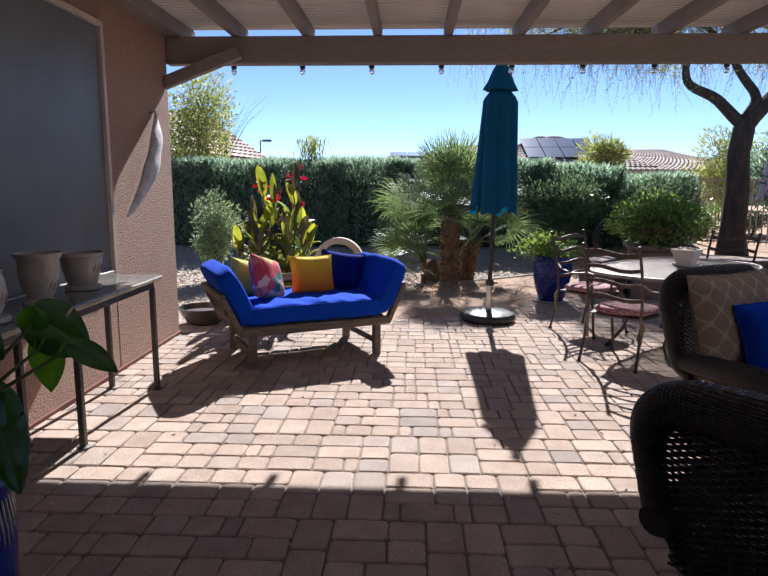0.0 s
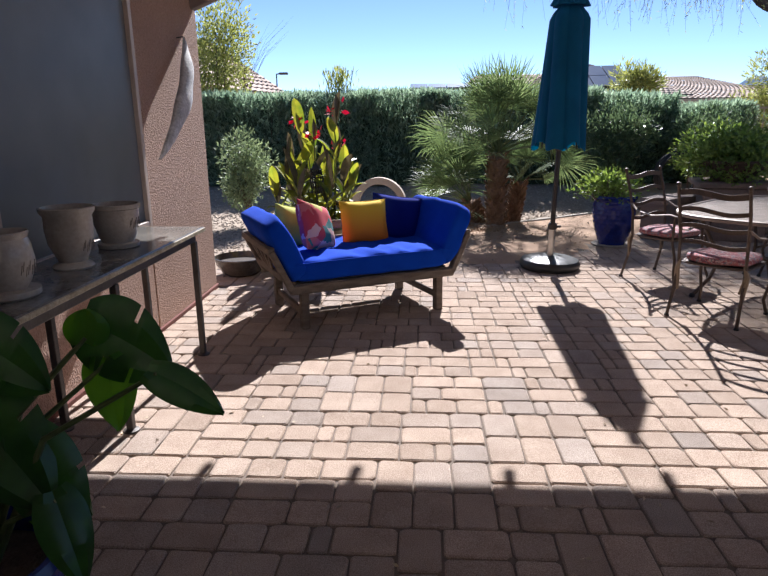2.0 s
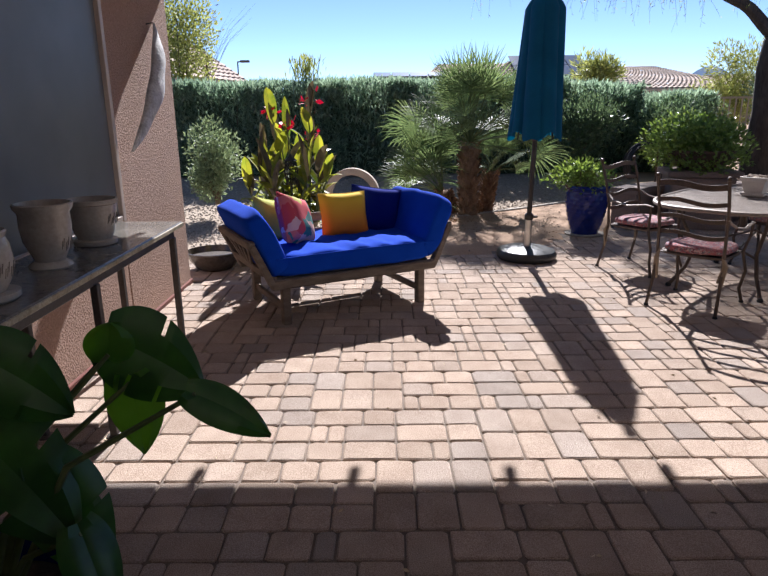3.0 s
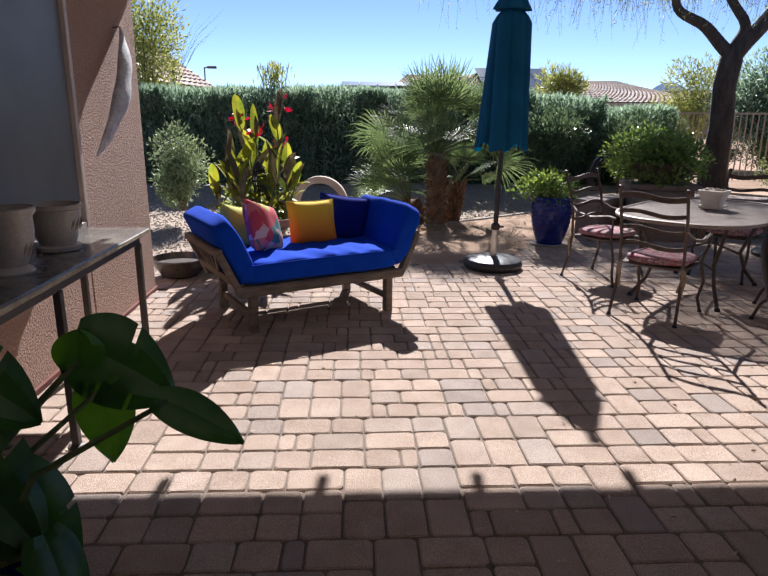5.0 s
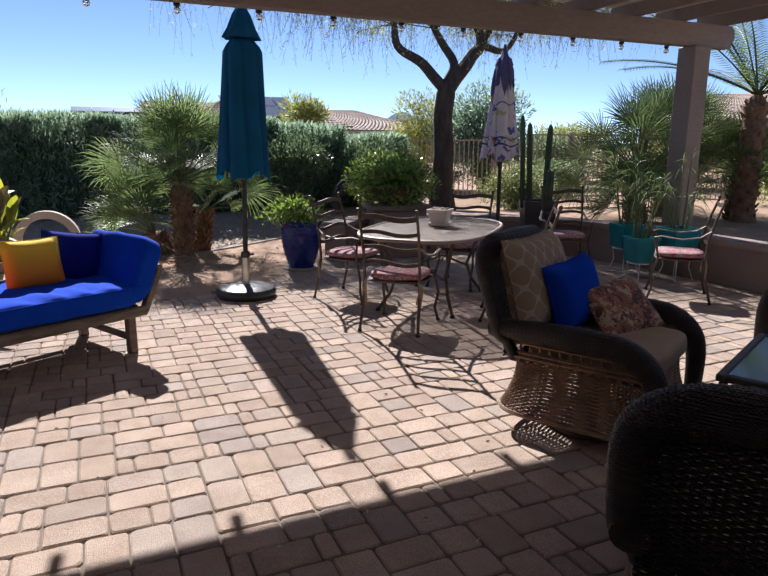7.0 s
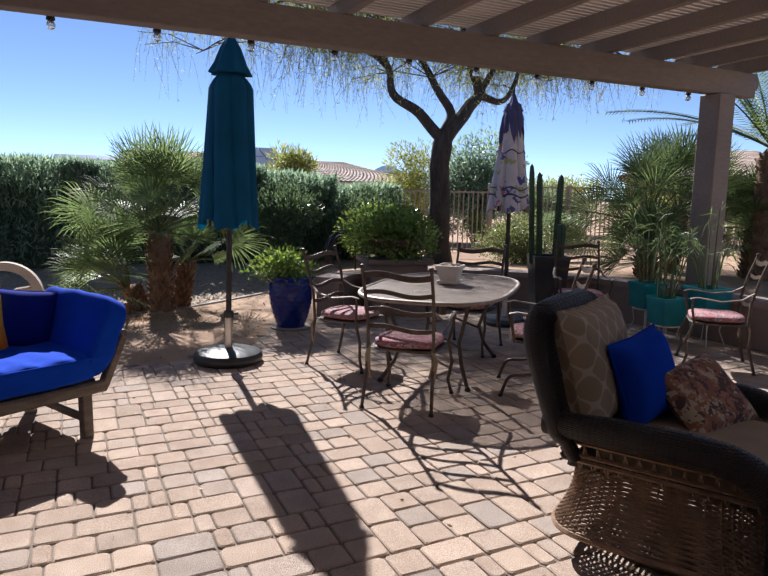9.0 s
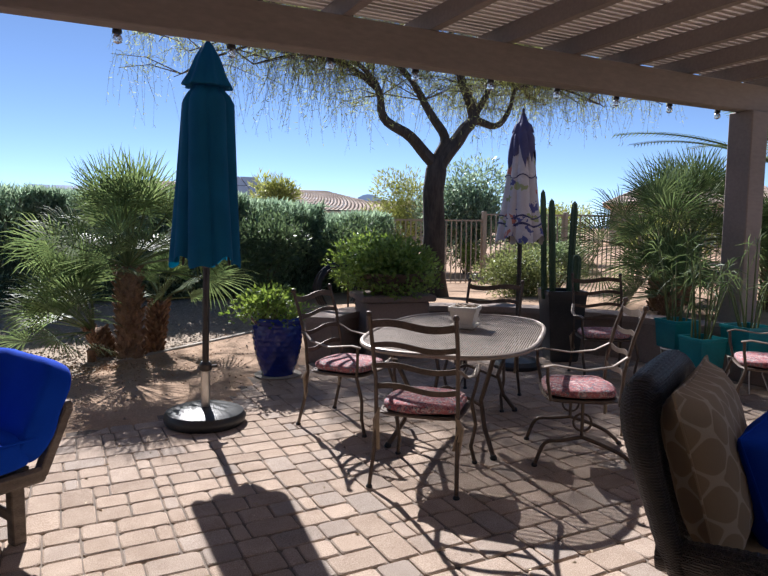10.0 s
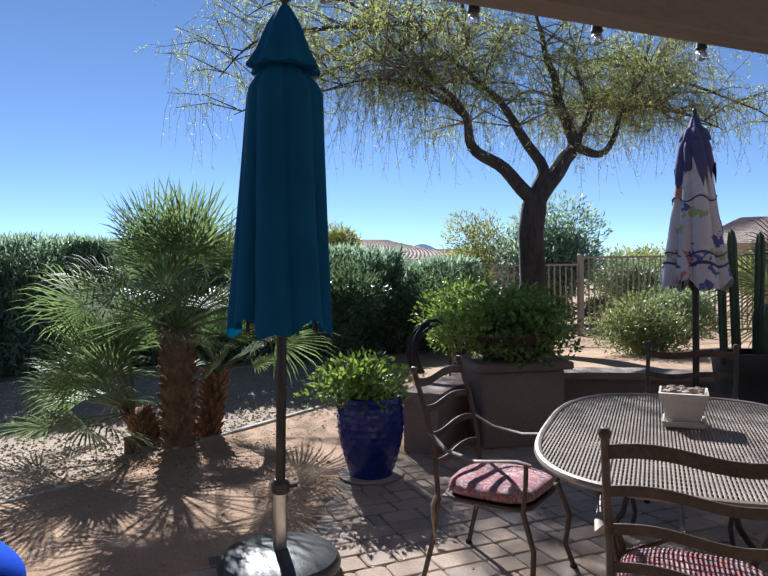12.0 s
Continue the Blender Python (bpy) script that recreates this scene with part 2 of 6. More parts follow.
def voronoi_print(name, base, tones, scale, rough=0.9):
    """Printed cloth: uneven cells in several colours."""
    m = mat(name, base, tuple(c * 1.15 for c in base), rough, 8, 240, 0.1, local=True)
    nt = m.node_tree
    n, l = nt.nodes, nt.links
    tc = n.new("ShaderNodeTexCoord")
    no = n.new("ShaderNodeTexNoise")
    no.inputs["Scale"].default_value = scale * 0.8
    l.new(tc.outputs["Object"], no.inputs["Vector"])
    add = n.new("ShaderNodeMix")
    add.data_type, add.blend_type = "RGBA", "LINEAR_LIGHT"
    add.inputs[0].default_value = 0.12
    l.new(tc.outputs["Object"], add.inputs[6])
    l.new(no.outputs["Color"], add.inputs[7])
    vo = n.new("ShaderNodeTexVoronoi")
    vo.inputs["Scale"].default_value = scale
    l.new(add.outputs[2], vo.inputs["Vector"])
    ramp = n.new("ShaderNodeValToRGB")
    sep = n.new("ShaderNodeSeparateColor")
    l.new(vo.outputs["Color"], sep.inputs[0])
    l.new(sep.outputs[0], ramp.inputs[0])
    cr = ramp.color_ramp
    cr.interpolation = "CONSTANT"
    cr.elements[0].color, cr.elements[1].color = (*base, 1), (*tones[-1], 1)
    cr.elements[1].position = 1 - 0.55 / len(tones)
    for i, tone in enumerate(tones[:-1]):
        cr.elements.new(0.42 + 0.5 * i / len(tones)).color = (*tone, 1)
    l.new(ramp.outputs[0], n["Principled BSDF"].inputs["Base Color"])
    return m


def trellis(name, base, line, cell):
    """Cloth with a pale lattice of rounded diamonds."""
    m = mat(name, base, tuple(c * 1.15 for c in base), 0.9, 8, 240, 0.1, local=True)
    n, l = m.node_tree.nodes, m.node_tree.links
    tc = n.new("ShaderNodeTexCoord")
    se = n.new("ShaderNodeSeparateXYZ")
    l.new(tc.outputs["Object"], se.inputs[0])
    cosines = []
    for axis, stretch in (("X", 1.0), ("Z", 0.8)):
        k = n.new("ShaderNodeMath")
        k.operation = "MULTIPLY"
        k.inputs[1].default_value = 2 * math.pi / cell * stretch
        l.new(se.outputs[axis], k.inputs[0])
        c = n.new("ShaderNodeMath")
        c.operation = "COSINE"
        l.new(k.outputs[0], c.inputs[0])
        cosines.append(c)
    add = n.new("ShaderNodeMath")
    add.operation = "ADD"
    l.new(cosines[0].outputs[0], add.inputs[0])
    l.new(cosines[1].outputs[0], add.inputs[1])
    ab = n.new("ShaderNodeMath")
    ab.operation = "ABSOLUTE"
    l.new(add.outputs[0], ab.inputs[0])
    ramp = n.new("ShaderNodeValToRGB")
    ramp.color_ramp.elements[0].color, ramp.color_ramp.elements[1].color = (*line, 1), (*base, 1)
    ramp.color_ramp.elements[0].position, ramp.color_ramp.elements[1].position = 0.20, 0.28
    l.new(ab.outputs[0], ramp.inputs[0])
    l.new(ramp.outputs[0], n["Principled BSDF"].inputs["Base Color"])
    return m


M_FLORAL = voronoi_print("coral_floral_print", (0.55, 0.06, 0.075), [(0.62, 0.16, 0.15), (0.40, 0.36, 0.07), (0.72, 0.45, 0.40), (0.05, 0.20, 0.19)], 9)
M_SEAT_RED = voronoi_print("red_paisley_print", (0.36, 0.115, 0.12), [(0.50, 0.38, 0.36), (0.16, 0.05, 0.07), (0.42, 0.22, 0.22), (0.15, 0.17, 0.20), (0.44, 0.29, 0.28)], 34)
M_LATTICE = trellis("tan_trellis_print", (0.29, 0.215, 0.14), (0.43, 0.35, 0.26), 0.115)
M_KILIM = voronoi_print("rust_pattern_print", (0.26, 0.12, 0.075), [(0.45, 0.36, 0.26), (0.10, 0.06, 0.06), (0.36, 0.17, 0.12)], 22)
M_LIME = mat("lime_fabric", (0.38, 0.42, 0.06), (0.5, 0.54, 0.10), 0.9, 8, 240, 0.1)


def ombre(name, low, high, z0, z1):
    m = mat(name, low, high, 0.9, 8, 240, 0.1, local=True)
    n, l = m.node_tree.nodes, m.node_tree.links
    tc = n.new("ShaderNodeTexCoord")
    se = n.new("ShaderNodeSeparateXYZ")
    l.new(tc.outputs["Object"], se.inputs[0])
    mr = n.new("ShaderNodeMapRange")
    mr.inputs["From Min"].default_value, mr.inputs["From Max"].default_value = z0, z1
    l.new(se.outputs["Z"], mr.inputs["Value"])
    ramp = n.new("ShaderNodeValToRGB")
    ramp.color_ramp.elements[0].color, ramp.color_ramp.elements[1].color = (*low, 1), (*high, 1)
    l.new(mr.outputs[0], ramp.inputs[0])
    l.new(ramp.outputs[0], n["Principled BSDF"].inputs["Base Color"])
    return m


M_OMBRE = ombre("orange_to_yellow_fabric", (0.78, 0.17, 0.012), (0.78, 0.50, 0.03), -0.16, 0.12)


# ---- mesh helpers ----
I4 = Matrix.Identity(4)
rng = np.random.default_rng(7)


def T(x, y, z):
    return Matrix.Translation((x, y, z))


class Geo:
    """Vertices and faces of one part."""

    def __init__(self):
        self.v, self.f = [], []

    def add(self, verts, faces, m=None):
        k = len(self.v)
        if m is not None:
            verts = [m @ Vector(p) for p in verts]
        self.v += [tuple(p) for p in verts]
        self.f += [tuple(i + k for i in f) for f in faces]
        return self

    def box(self, c, s, m=None, ch=0.006):
        """A box with centre c and size s, its edges chamfered by ch."""
        h = [x / 2 for x in s]
        ch = min(ch, min(h) * 0.6)
        idx, vs = {}, []
        for sx in (-1, 1):
            for sy in (-1, 1):
                for sz in (-1, 1):
                    for ax in range(3):
                        p = [sx * (h[0] - ch), sy * (h[1] - ch), sz * (h[2] - ch)]
                        p[ax] = (sx, sy, sz)[ax] * h[ax]
                        idx[(sx, sy, sz, ax)] = len(vs)
                        vs.append((c[0] + p[0], c[1] + p[1], c[2] + p[2]))
        fs = []
        for ax in range(3):
            o = [a for a in range(3) if a != ax]
            for s1 in (-1, 1):
                quad = []
                for u, w in ((-1, -1), (1, -1), (1, 1), (-1, 1)):
                    k = [0, 0, 0]
                    k[ax], k[o[0]], k[o[1]] = s1, u, w
                    quad.append(idx[(*k, ax)])
                if (s1 < 0) != (ax == 1):
                    quad.reverse()
                fs.append(quad)
            for u in (-1, 1):
                for w in (-1, 1):
                    a, b = [0, 0, 0], [0, 0, 0]
                    a[ax], b[ax] = -1, 1
                    a[o[0]] = b[o[0]] = u
                    a[o[1]] = b[o[1]] = w
                    quad = [idx[(*a, o[0])], idx[(*b, o[0])], idx[(*b, o[1])], idx[(*a, o[1])]]
                    if (u * w < 0) != (ax == 1):
                        quad.reverse()
                    fs.append(quad)
        for sx in (-1, 1):
            for sy in (-1, 1):
                for sz in (-1, 1):
                    t = [idx[(sx, sy, sz, a)] for a in range(3)]
                    if sx * sy * sz < 0:
                        t.reverse()
                    fs.append(t)
        return self.add(vs, fs, m)

    def bar(self, p, q, w, h, ch=0.005, up=(0, 0, 1)):
        """A squared bar from p to q, w wide and h high."""
        p, q = Vector(p), Vector(q)
        d = q - p
        z = d.normalized()
        x = Vector(up).cross(z)
        if x.length < 1e-4:
            x = Vector((1, 0, 0))
        x.normalize()
        y = z.cross(x)
        m = Matrix.Translation((p + q) / 2) @ Matrix((x, y, z)).transposed().to_4x4()
        return self.box((0, 0, 0), (w, h, d.length), m, ch)

    def tube(self, pts, r, n=8, m=None, squash=1.0):
        pts = [Vector(p) for p in pts]
        rs = r if isinstance(r, (list, tuple)) else [r] * len(pts)
        vs, fs = [], []
        side = None
        for i, p in enumerate(pts):
            d = (pts[min(i + 1, len(pts) - 1)] - pts[max(i - 1, 0)]).normalized()
            if side is None:
                side = d.cross(Vector((0, 0, 1)))
                if side.length < 1e-3:
                    side = Vector((1, 0, 0))
            side = (side - d * side.dot(d)).normalized()
            up = d.cross(side)
            for k in range(n):
                a = 2 * math.pi * k / n
                vs.append(p + (side * math.cos(a) + up * math.sin(a) * squash) * rs[i])
        for i in range(len(pts) - 1):
            for k in range(n):
                a, b = i * n + k, i * n + (k + 1) % n
                fs.append((a, b, b + n, a + n))
        fs.append(tuple(range(n - 1, -1, -1)))
        fs.append(tuple((len(pts) - 1) * n + k for k in range(n)))
        return self.add(vs, fs, m)

    def lathe(self, profile, n=28, m=None, wave=None):
        """Turn (r, z) pairs round z. wave(angle, row) scales the radius."""
        vs, fs = [], []
        for j, (r, z) in enumerate(profile):
            for k in range(n):
                a = 2 * math.pi * k / n
                s = wave(a, j) if wave else 1
                vs.append((r * s * math.cos(a), r * s * math.sin(a), z))
        for j in range(len(profile) - 1):
            for k in range(n):
                a, b = j * n + k, j * n + (k + 1) % n
                fs.append((a, b, b + n, a + n))
        if profile[0][0] > 1e-5:
            fs.append(tuple(range(n - 1, -1, -1)))
        if profile[-1][0] > 1e-5:
            fs.append(tuple((len(profile) - 1) * n + k for k in range(n)))
        return self.add(vs, fs, m)

    def pillow(self, w, h, t, m=None, n=12, pinch=0.06):
        """A stuffed square cushion in the xz plane, pointed at its corners."""
        vs, fs = [], []
        for s in (1, -1):
            for i in range(n + 1):
                for j in range(n + 1):
                    u, v = 2 * i / n - 1, 2 * j / n - 1
                    bulge = (max(0, 1 - u ** 4) * max(0, 1 - v ** 4)) ** 0.55
                    px = u * (1 - pinch * (1 - v * v) * abs(u)) * w / 2
                    pz = v * (1 - pinch * (1 - u * u) * abs(v)) * h / 2
                    wob = 0.006 * noise.noise((px * 9, pz * 9, s + w * 10))
                    vs.append((px, s * (bulge * t / 2 + 0.004) + wob, pz))
        k = (n + 1) ** 2
        for s in (0, 1):
            for i in range(n):
                for j in range(n):
                    a = s * k + i * (n + 1) + j
                    q = (a, a + 1, a + n + 2, a + n + 1)
                    fs.append(q if s == 0 else q[::-1])
        rim = [i * (n + 1) for i in range(n)] + [n * (n + 1) + j for j in range(n)] + [i * (n + 1) + n for i in range(n, 0, -1)] + [j for j in range(n, 0, -1)]
        for i, a in enumerate(rim):
            b = rim[(i + 1) % len(rim)]
            fs.append((a, b, b + k, a + k))
        return self.add(vs, fs, m)

    def soft(self, c, s, m=None, power=4.0, n=10, lump=0.0, seed=0.0):
        """A padded block: a rounded box of size s round c."""
        vs, fs, seen = [], [], {}
        for ax in range(3):
            for sg in (-1, 1):
                grid = []
                for i in range(n + 1):
                    for j in range(n + 1):
                        p = [0, 0, 0]
                        p[ax], p[(ax + 1) % 3], p[(ax + 2) % 3] = sg, math.sin((i / n - 0.5) * math.pi) ** 1, math.sin((j / n - 0.5) * math.pi) ** 1
                        k = (sum(abs(x) ** power for x in p)) ** (1 / power)
                        p = [x / k for x in p]
                        q = Vector([c[a] + p[a] * s[a] / 2 for a in range(3)])
                        if lump:
                            q += Vector(p) * lump * noise.noise(q * 7 + Vector((seed, 0, 0)))
                        key = tuple(round(x, 5) for x in p)
                        if key not in seen:
                            seen[key] = len(vs)
                            vs.append(q)
                        grid.append(seen[key])
                for i in range(n):
                    for j in range(n):
                        a = i * (n + 1) + j
                        q = (grid[a], grid[a + n + 1], grid[a + n + 2], grid[a + 1])
                        fs.append(q if sg > 0 else q[::-1])
        return self.add(vs, fs, m)


def smooth_path(pts, n):
    """n + 1 points on a soft curve through pts."""
    p = [Vector(q) for q in pts]
    p = [p[0] * 2 - p[1]] + p + [p[-1] * 2 - p[-2]]
    out = []
    for k in range(n + 1):
        s = k / n * (len(p) - 3)
        i = min(int(s), len(p) - 4)
        t = s - i
        a, b, c, d = p[i], p[i + 1], p[i + 2], p[i + 3]
        out.append(0.5 * (2 * b + (c - a) * t + (2 * a - 5 * b + 4 * c - d) * t * t + (3 * b - a - 3 * c + d) * t ** 3))
    return out


def rolled(pts, radii, n=140, sides=14, squash=1.0, rib=0.022):
    """A thick roll wrapped in cane: a swept tube with fine ribs."""
    path = smooth_path(pts, n)
    rs = []
    for k in range(n + 1):
        s = k / n * (len(radii) - 1)
        i = min(int(s), len(radii) - 2)
        rs.append((radii[i] + (radii[i + 1] - radii[i]) * (s - i)) * (1 + (rib if k % 2 else -rib)))
    return Geo().tube(path, rs, sides, None, squash)


def mesh_of(name, geo, material, sharp=38):
    me = bpy.data.meshes.new(name)
    me.from_pydata(geo.v, [], geo.f)
    me.polygons.foreach_set("use_smooth", [True] * len(me.polygons))
    me.set_sharp_from_angle(angle=radians(sharp))
    me.materials.append(material)
    me.update()
    return me


def part(name, geo, material, parent=None, label="", sharp=38):
    ob = new(name, mesh_of(name, geo, material, sharp))
    if parent is not None:
        ob.parent = parent
    return tagged(ob, label, kind="stuff" if name in STUFF else "")


STUFF = ("foliage", "fronds", "petioles", "twigs", "crown", "frond_ribs", "plant_stems", "plant_leaves", "pebbles", "stems", "stalks", "branches", "flowers", "leaves", "skirt", "skirt_stakes", "back_panel", "arm_lattice", "mesh_top", "cross_wires", "glaze_streaks")


def thing(name, m, label, category, group="", kind=""):
    ob = new(name)
    ob.empty_display_size = 0.1
    ob.matrix_basis = m
    return tagged(ob, label, category, group, kind)


def leaf_geo(base, way, length, width, fold=0.15, droop=0.0):
    """Four-cornered leaves: arrays of bases and directions."""
    g = Geo()
    n = len(base)
    way = way / np.linalg.norm(way, axis=1, keepdims=True)
    side = np.cross(way, rng.normal(size=(n, 3)))
    side /= np.linalg.norm(side, axis=1, keepdims=True) + 1e-9
    nor = np.cross(way, side)
    length = np.broadcast_to(np.asarray(length, float), (n,))[:, None]
    width = np.broadcast_to(np.asarray(width, float), (n,))[:, None]
    mid = base + way * length * 0.45 + nor * length * fold
    tip = base + way * length - np.array([0, 0, 1.0]) * droop * length
    vs = np.stack([base, mid + side * width / 2, tip, mid - side * width / 2], 1).reshape(-1, 3)
    g.v = vs.tolist()
    g.f = np.arange(4 * n).reshape(-1, 4).tolist()
    return g


def merge(*geos):
    g = Geo()
    for o in geos:
        k = len(g.v)
        g.v += list(o.v)
        g.f += [tuple(i + k for i in f) for f in o.f]
    return g


# ---- structure: ground ----
PATIO = [(-2.35, -4), (5.95, -4), (5.95, 6.5), (5.8, 7.5), (5.3, 8.35), (4.4, 9.05), (3.6, 9.25), (2.95, 9.15), (2.4, 8.8), (2.0, 8.5), (1.62, 8.35), (1.4, 7.95), (1.2, 7.62),
         (0.75, 7.38), (0.0, 7.18), (-0.7, 7.0), (-1.5, 6.95), (-3.3, 7.0), (-3.3, 6.3), (-2.35, 6.3)]
DIRT = [(-1.3, 6.8), (0, 7.0), (0.7, 7.2), (1.3, 7.6), (1.7, 8.2), (2.5, 8.6), (3.0, 9.4), (3.2, 11.2), (2.3, 10.95), (1.05, 10.15), (0.5, 9.6), (-0.41, 8.9), (-1.3, 8.5)]


def inside(x, y, poly):
    hit = False
    for i in range(len(poly)):
        (x0, y0), (x1, y1) = poly[i - 1], poly[i]
        if (y0 > y) != (y1 > y) and x < (x1 - x0) * (y - y0) / (y1 - y0) + x0:
            hit = not hit
    return hit


def step(a, b, x):
    t = min(1, max(0, (x - a) / (b - a)))
    return t * t * (3 - 2 * t)


def bed_side(x, y):
    """How far a place lies behind the curved low wall (about 0 at its middle)."""
    d = math.hypot((x - 3.4) / 2.55, (y - 6.4) / 2.95) - 1.0
    return d * 2.7


def height(x, y):
    """The lie of the land: flat patio, a slight rise to the hedge, a raised bed behind the low wall."""
    if inside(x, y, PATIO):
        return -0.012
    h = 0.20 * step(10.2, 13.2, y) + 0.02 * noise.noise((x * 0.8, y * 0.8, 3.0)) + 0.012
    if x > 2.3 and y > 4.2 and bed_side(x, y) > -0.1:
        up = step(0.0, 0.12, bed_side(x, y)) * step(2.5, 3.6, x + 0.4 * max(0, 10.5 - y)) * (0.36 - 0.17 * step(9.8, 13.0, y))
        h = max(h, up * step(2.6, 3.4, x) + 0.02 * noise.noise((x, y, 1.0)))
    if x > 5.9 and y <= 7:
        h = max(h, 0.36)
    return h


def build_ground():
    xs = np.concatenate([[-1500, -400, -120, -50, -25, -15], np.arange(-10, 14.01, 0.16), [16, 20, 30, 55, 120, 400, 1500]])
    ys = np.concatenate([[-1500, -300, -60, -20, -8], np.arange(-4.4, 5, 0.4), np.arange(5, 14.5, 0.16), np.arange(14.5, 22, 0.5), [24, 30, 40, 60, 120, 400, 1500]])
    g = Geo()
    for y in ys:
        for x in xs:
            g.v.append((float(x), float(y), height(float(x), float(y))))
    nx = len(xs)
    kinds = []
    for j in range(len(ys) - 1):
        for i in range(nx - 1):
            a = j * nx + i
            g.f.append((a, a + 1, a + nx + 1, a + nx))
            cx, cy = (xs[i] + xs[i + 1]) / 2, (ys[j] + ys[j + 1]) / 2
            kinds.append(1 if inside(cx, cy, PATIO) else 2 if inside(cx, cy, DIRT) or (cx > 3.0 and cy > 4.3) else 0)
    ob = part("ground", g, M_GRAVEL)
    ob.data.materials.append(M_SAND)
    ob.data.materials.append(M_DIRT)
    ob.data.polygons.foreach_set("material_index", kinds)
    return tagged(ob, "gravel and orange dirt garden ground around a paved patio", "ground", kind="structure")


build_ground()


# ---- structure: house wall, screen, patio cover ----
def house_wall():
    w = tagged(new("wall_west"), "pinkish tan rough stucco house wall", "wall", kind="structure")
    X0, X1 = -2.75, -2.35
    g = Geo()
    zt, y0, y1, wy0, wy1, wz0, wz1 = 3.05, -4.0, 6.3, 2.3, 4.95, 0.79, 2.70
    # butted blocks round the window opening
    g.box(((X0 + X1) / 2, (y0 + wy0) / 2, zt / 2), (X1 - X0, wy0 - y0, zt), ch=0.004)
    g.box(((X0 + X1) / 2, (wy1 + y1) / 2, zt / 2), (X1 - X0, y1 - wy1, zt), ch=0.02)
    g.box(((X0 + X1) / 2, (wy0 + wy1) / 2, wz0 / 2), (X1 - X0, wy1 - wy0, wz0), ch=0.004)
    g.box(((X0 + X1) / 2, (wy0 + wy1) / 2, (wz1 + zt) / 2), (X1 - X0, wy1 - wy0, zt - wz1), ch=0.004)
    part("stucco", g, M_STUCCO, w)
    part("footing", Geo().box((-2.344, (y0 + y1) / 2, 0.005), (0.022, y1 - y0, 0.05), ch=0.006), mat("red_footing", (0.12, 0.035, 0.024), (0.19, 0.06, 0.04), 0.9, 4, 60, 0.3), w, "dark red painted wall foot")
    win = tagged(new("window_1"), "large window covered by a dark grey sun screen", "window", kind="structure")
    fr = Geo()
    for y in (wy0 + 0.02, wy1 - 0.02):
        fr.box((-2.345, y, (wz0 + wz1) / 2), (0.05, 0.045, wz1 - wz0), ch=0.004)
    for z in (wz0 + 0.02, wz1 - 0.02):
        fr.box((-2.345, (wy0 + wy1) / 2, z), (0.046, wy1 - wy0 - 0.09, 0.045), ch=0.004)
    fr.box((-2.345, 3.34, (wz0 + wz1) / 2), (0.04, 0.04, wz1 - wz0 - 0.09), ch=0.004)
    part("window_frame", fr, M_ALU, win)
    for a, b in ((wy0 + 0.045, 3.32), (3.36, wy1 - 0.045)):
        part("screen", Geo().box((-2.355, (a + b) / 2, (wz0 + wz1) / 2), (0.012, b - a, wz1 - wz0 - 0.09), ch=0.002), M_SCREEN, win)
    b = tagged(new("wall_south"), "tan stucco house wall behind the patio", "wall", kind="structure")
    part("stucco", Geo().box((1.8, -4.2, 1.5), (9.0, 0.4, 3.1)), M_STUCCO, b)


def patio_cover():
    c = tagged(new("patio_cover"), "tan painted timber patio cover with lattice slats", "patio cover", kind="structure")
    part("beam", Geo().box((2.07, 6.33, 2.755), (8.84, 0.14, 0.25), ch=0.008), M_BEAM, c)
    part("beam_tip", Geo().bar((6.40, 6.33, 2.77), (6.56, 6.33, 2.80), 0.139, 0.18, 0.04), M_BEAM, c)
    part("post", Geo().box((5.98, 6.33, 1.56), (0.25, 0.25, 2.14), ch=0.01), M_BEAM, c)
    part("post_foot", Geo().box((5.98, 6.33, 0.535), (0.31, 0.31, 0.06), ch=0.012), M_BEAM, c)
    # the rafters lie on the beam, so that a slit of sky stays open above it
    for i in range(13):
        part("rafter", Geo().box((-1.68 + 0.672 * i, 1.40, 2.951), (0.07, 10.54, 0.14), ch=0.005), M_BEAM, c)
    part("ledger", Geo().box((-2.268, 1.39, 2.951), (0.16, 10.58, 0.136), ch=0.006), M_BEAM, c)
    part("fascia", Geo().box((2.07, -3.9, 2.755), (8.84, 0.14, 0.25), ch=0.008), M_BEAM, c)
    part("brace", Geo().bar((-2.36, 6.20, 2.44), (-1.62, 6.20, 2.72), 0.09, 0.11, 0.006), M_BEAM, c)
    g = Geo()
    y = -3.9
    while y < 6.68:
        g.box((2.1, y, 3.042), (8.7, 0.04, 0.04), ch=0.003)
        y += 0.068
    ce = tagged(part("ceiling", g, M_SLAT), "tan lattice slats over the rafters", "ceiling", kind="structure")
    return ce


house_wall()
patio_cover()


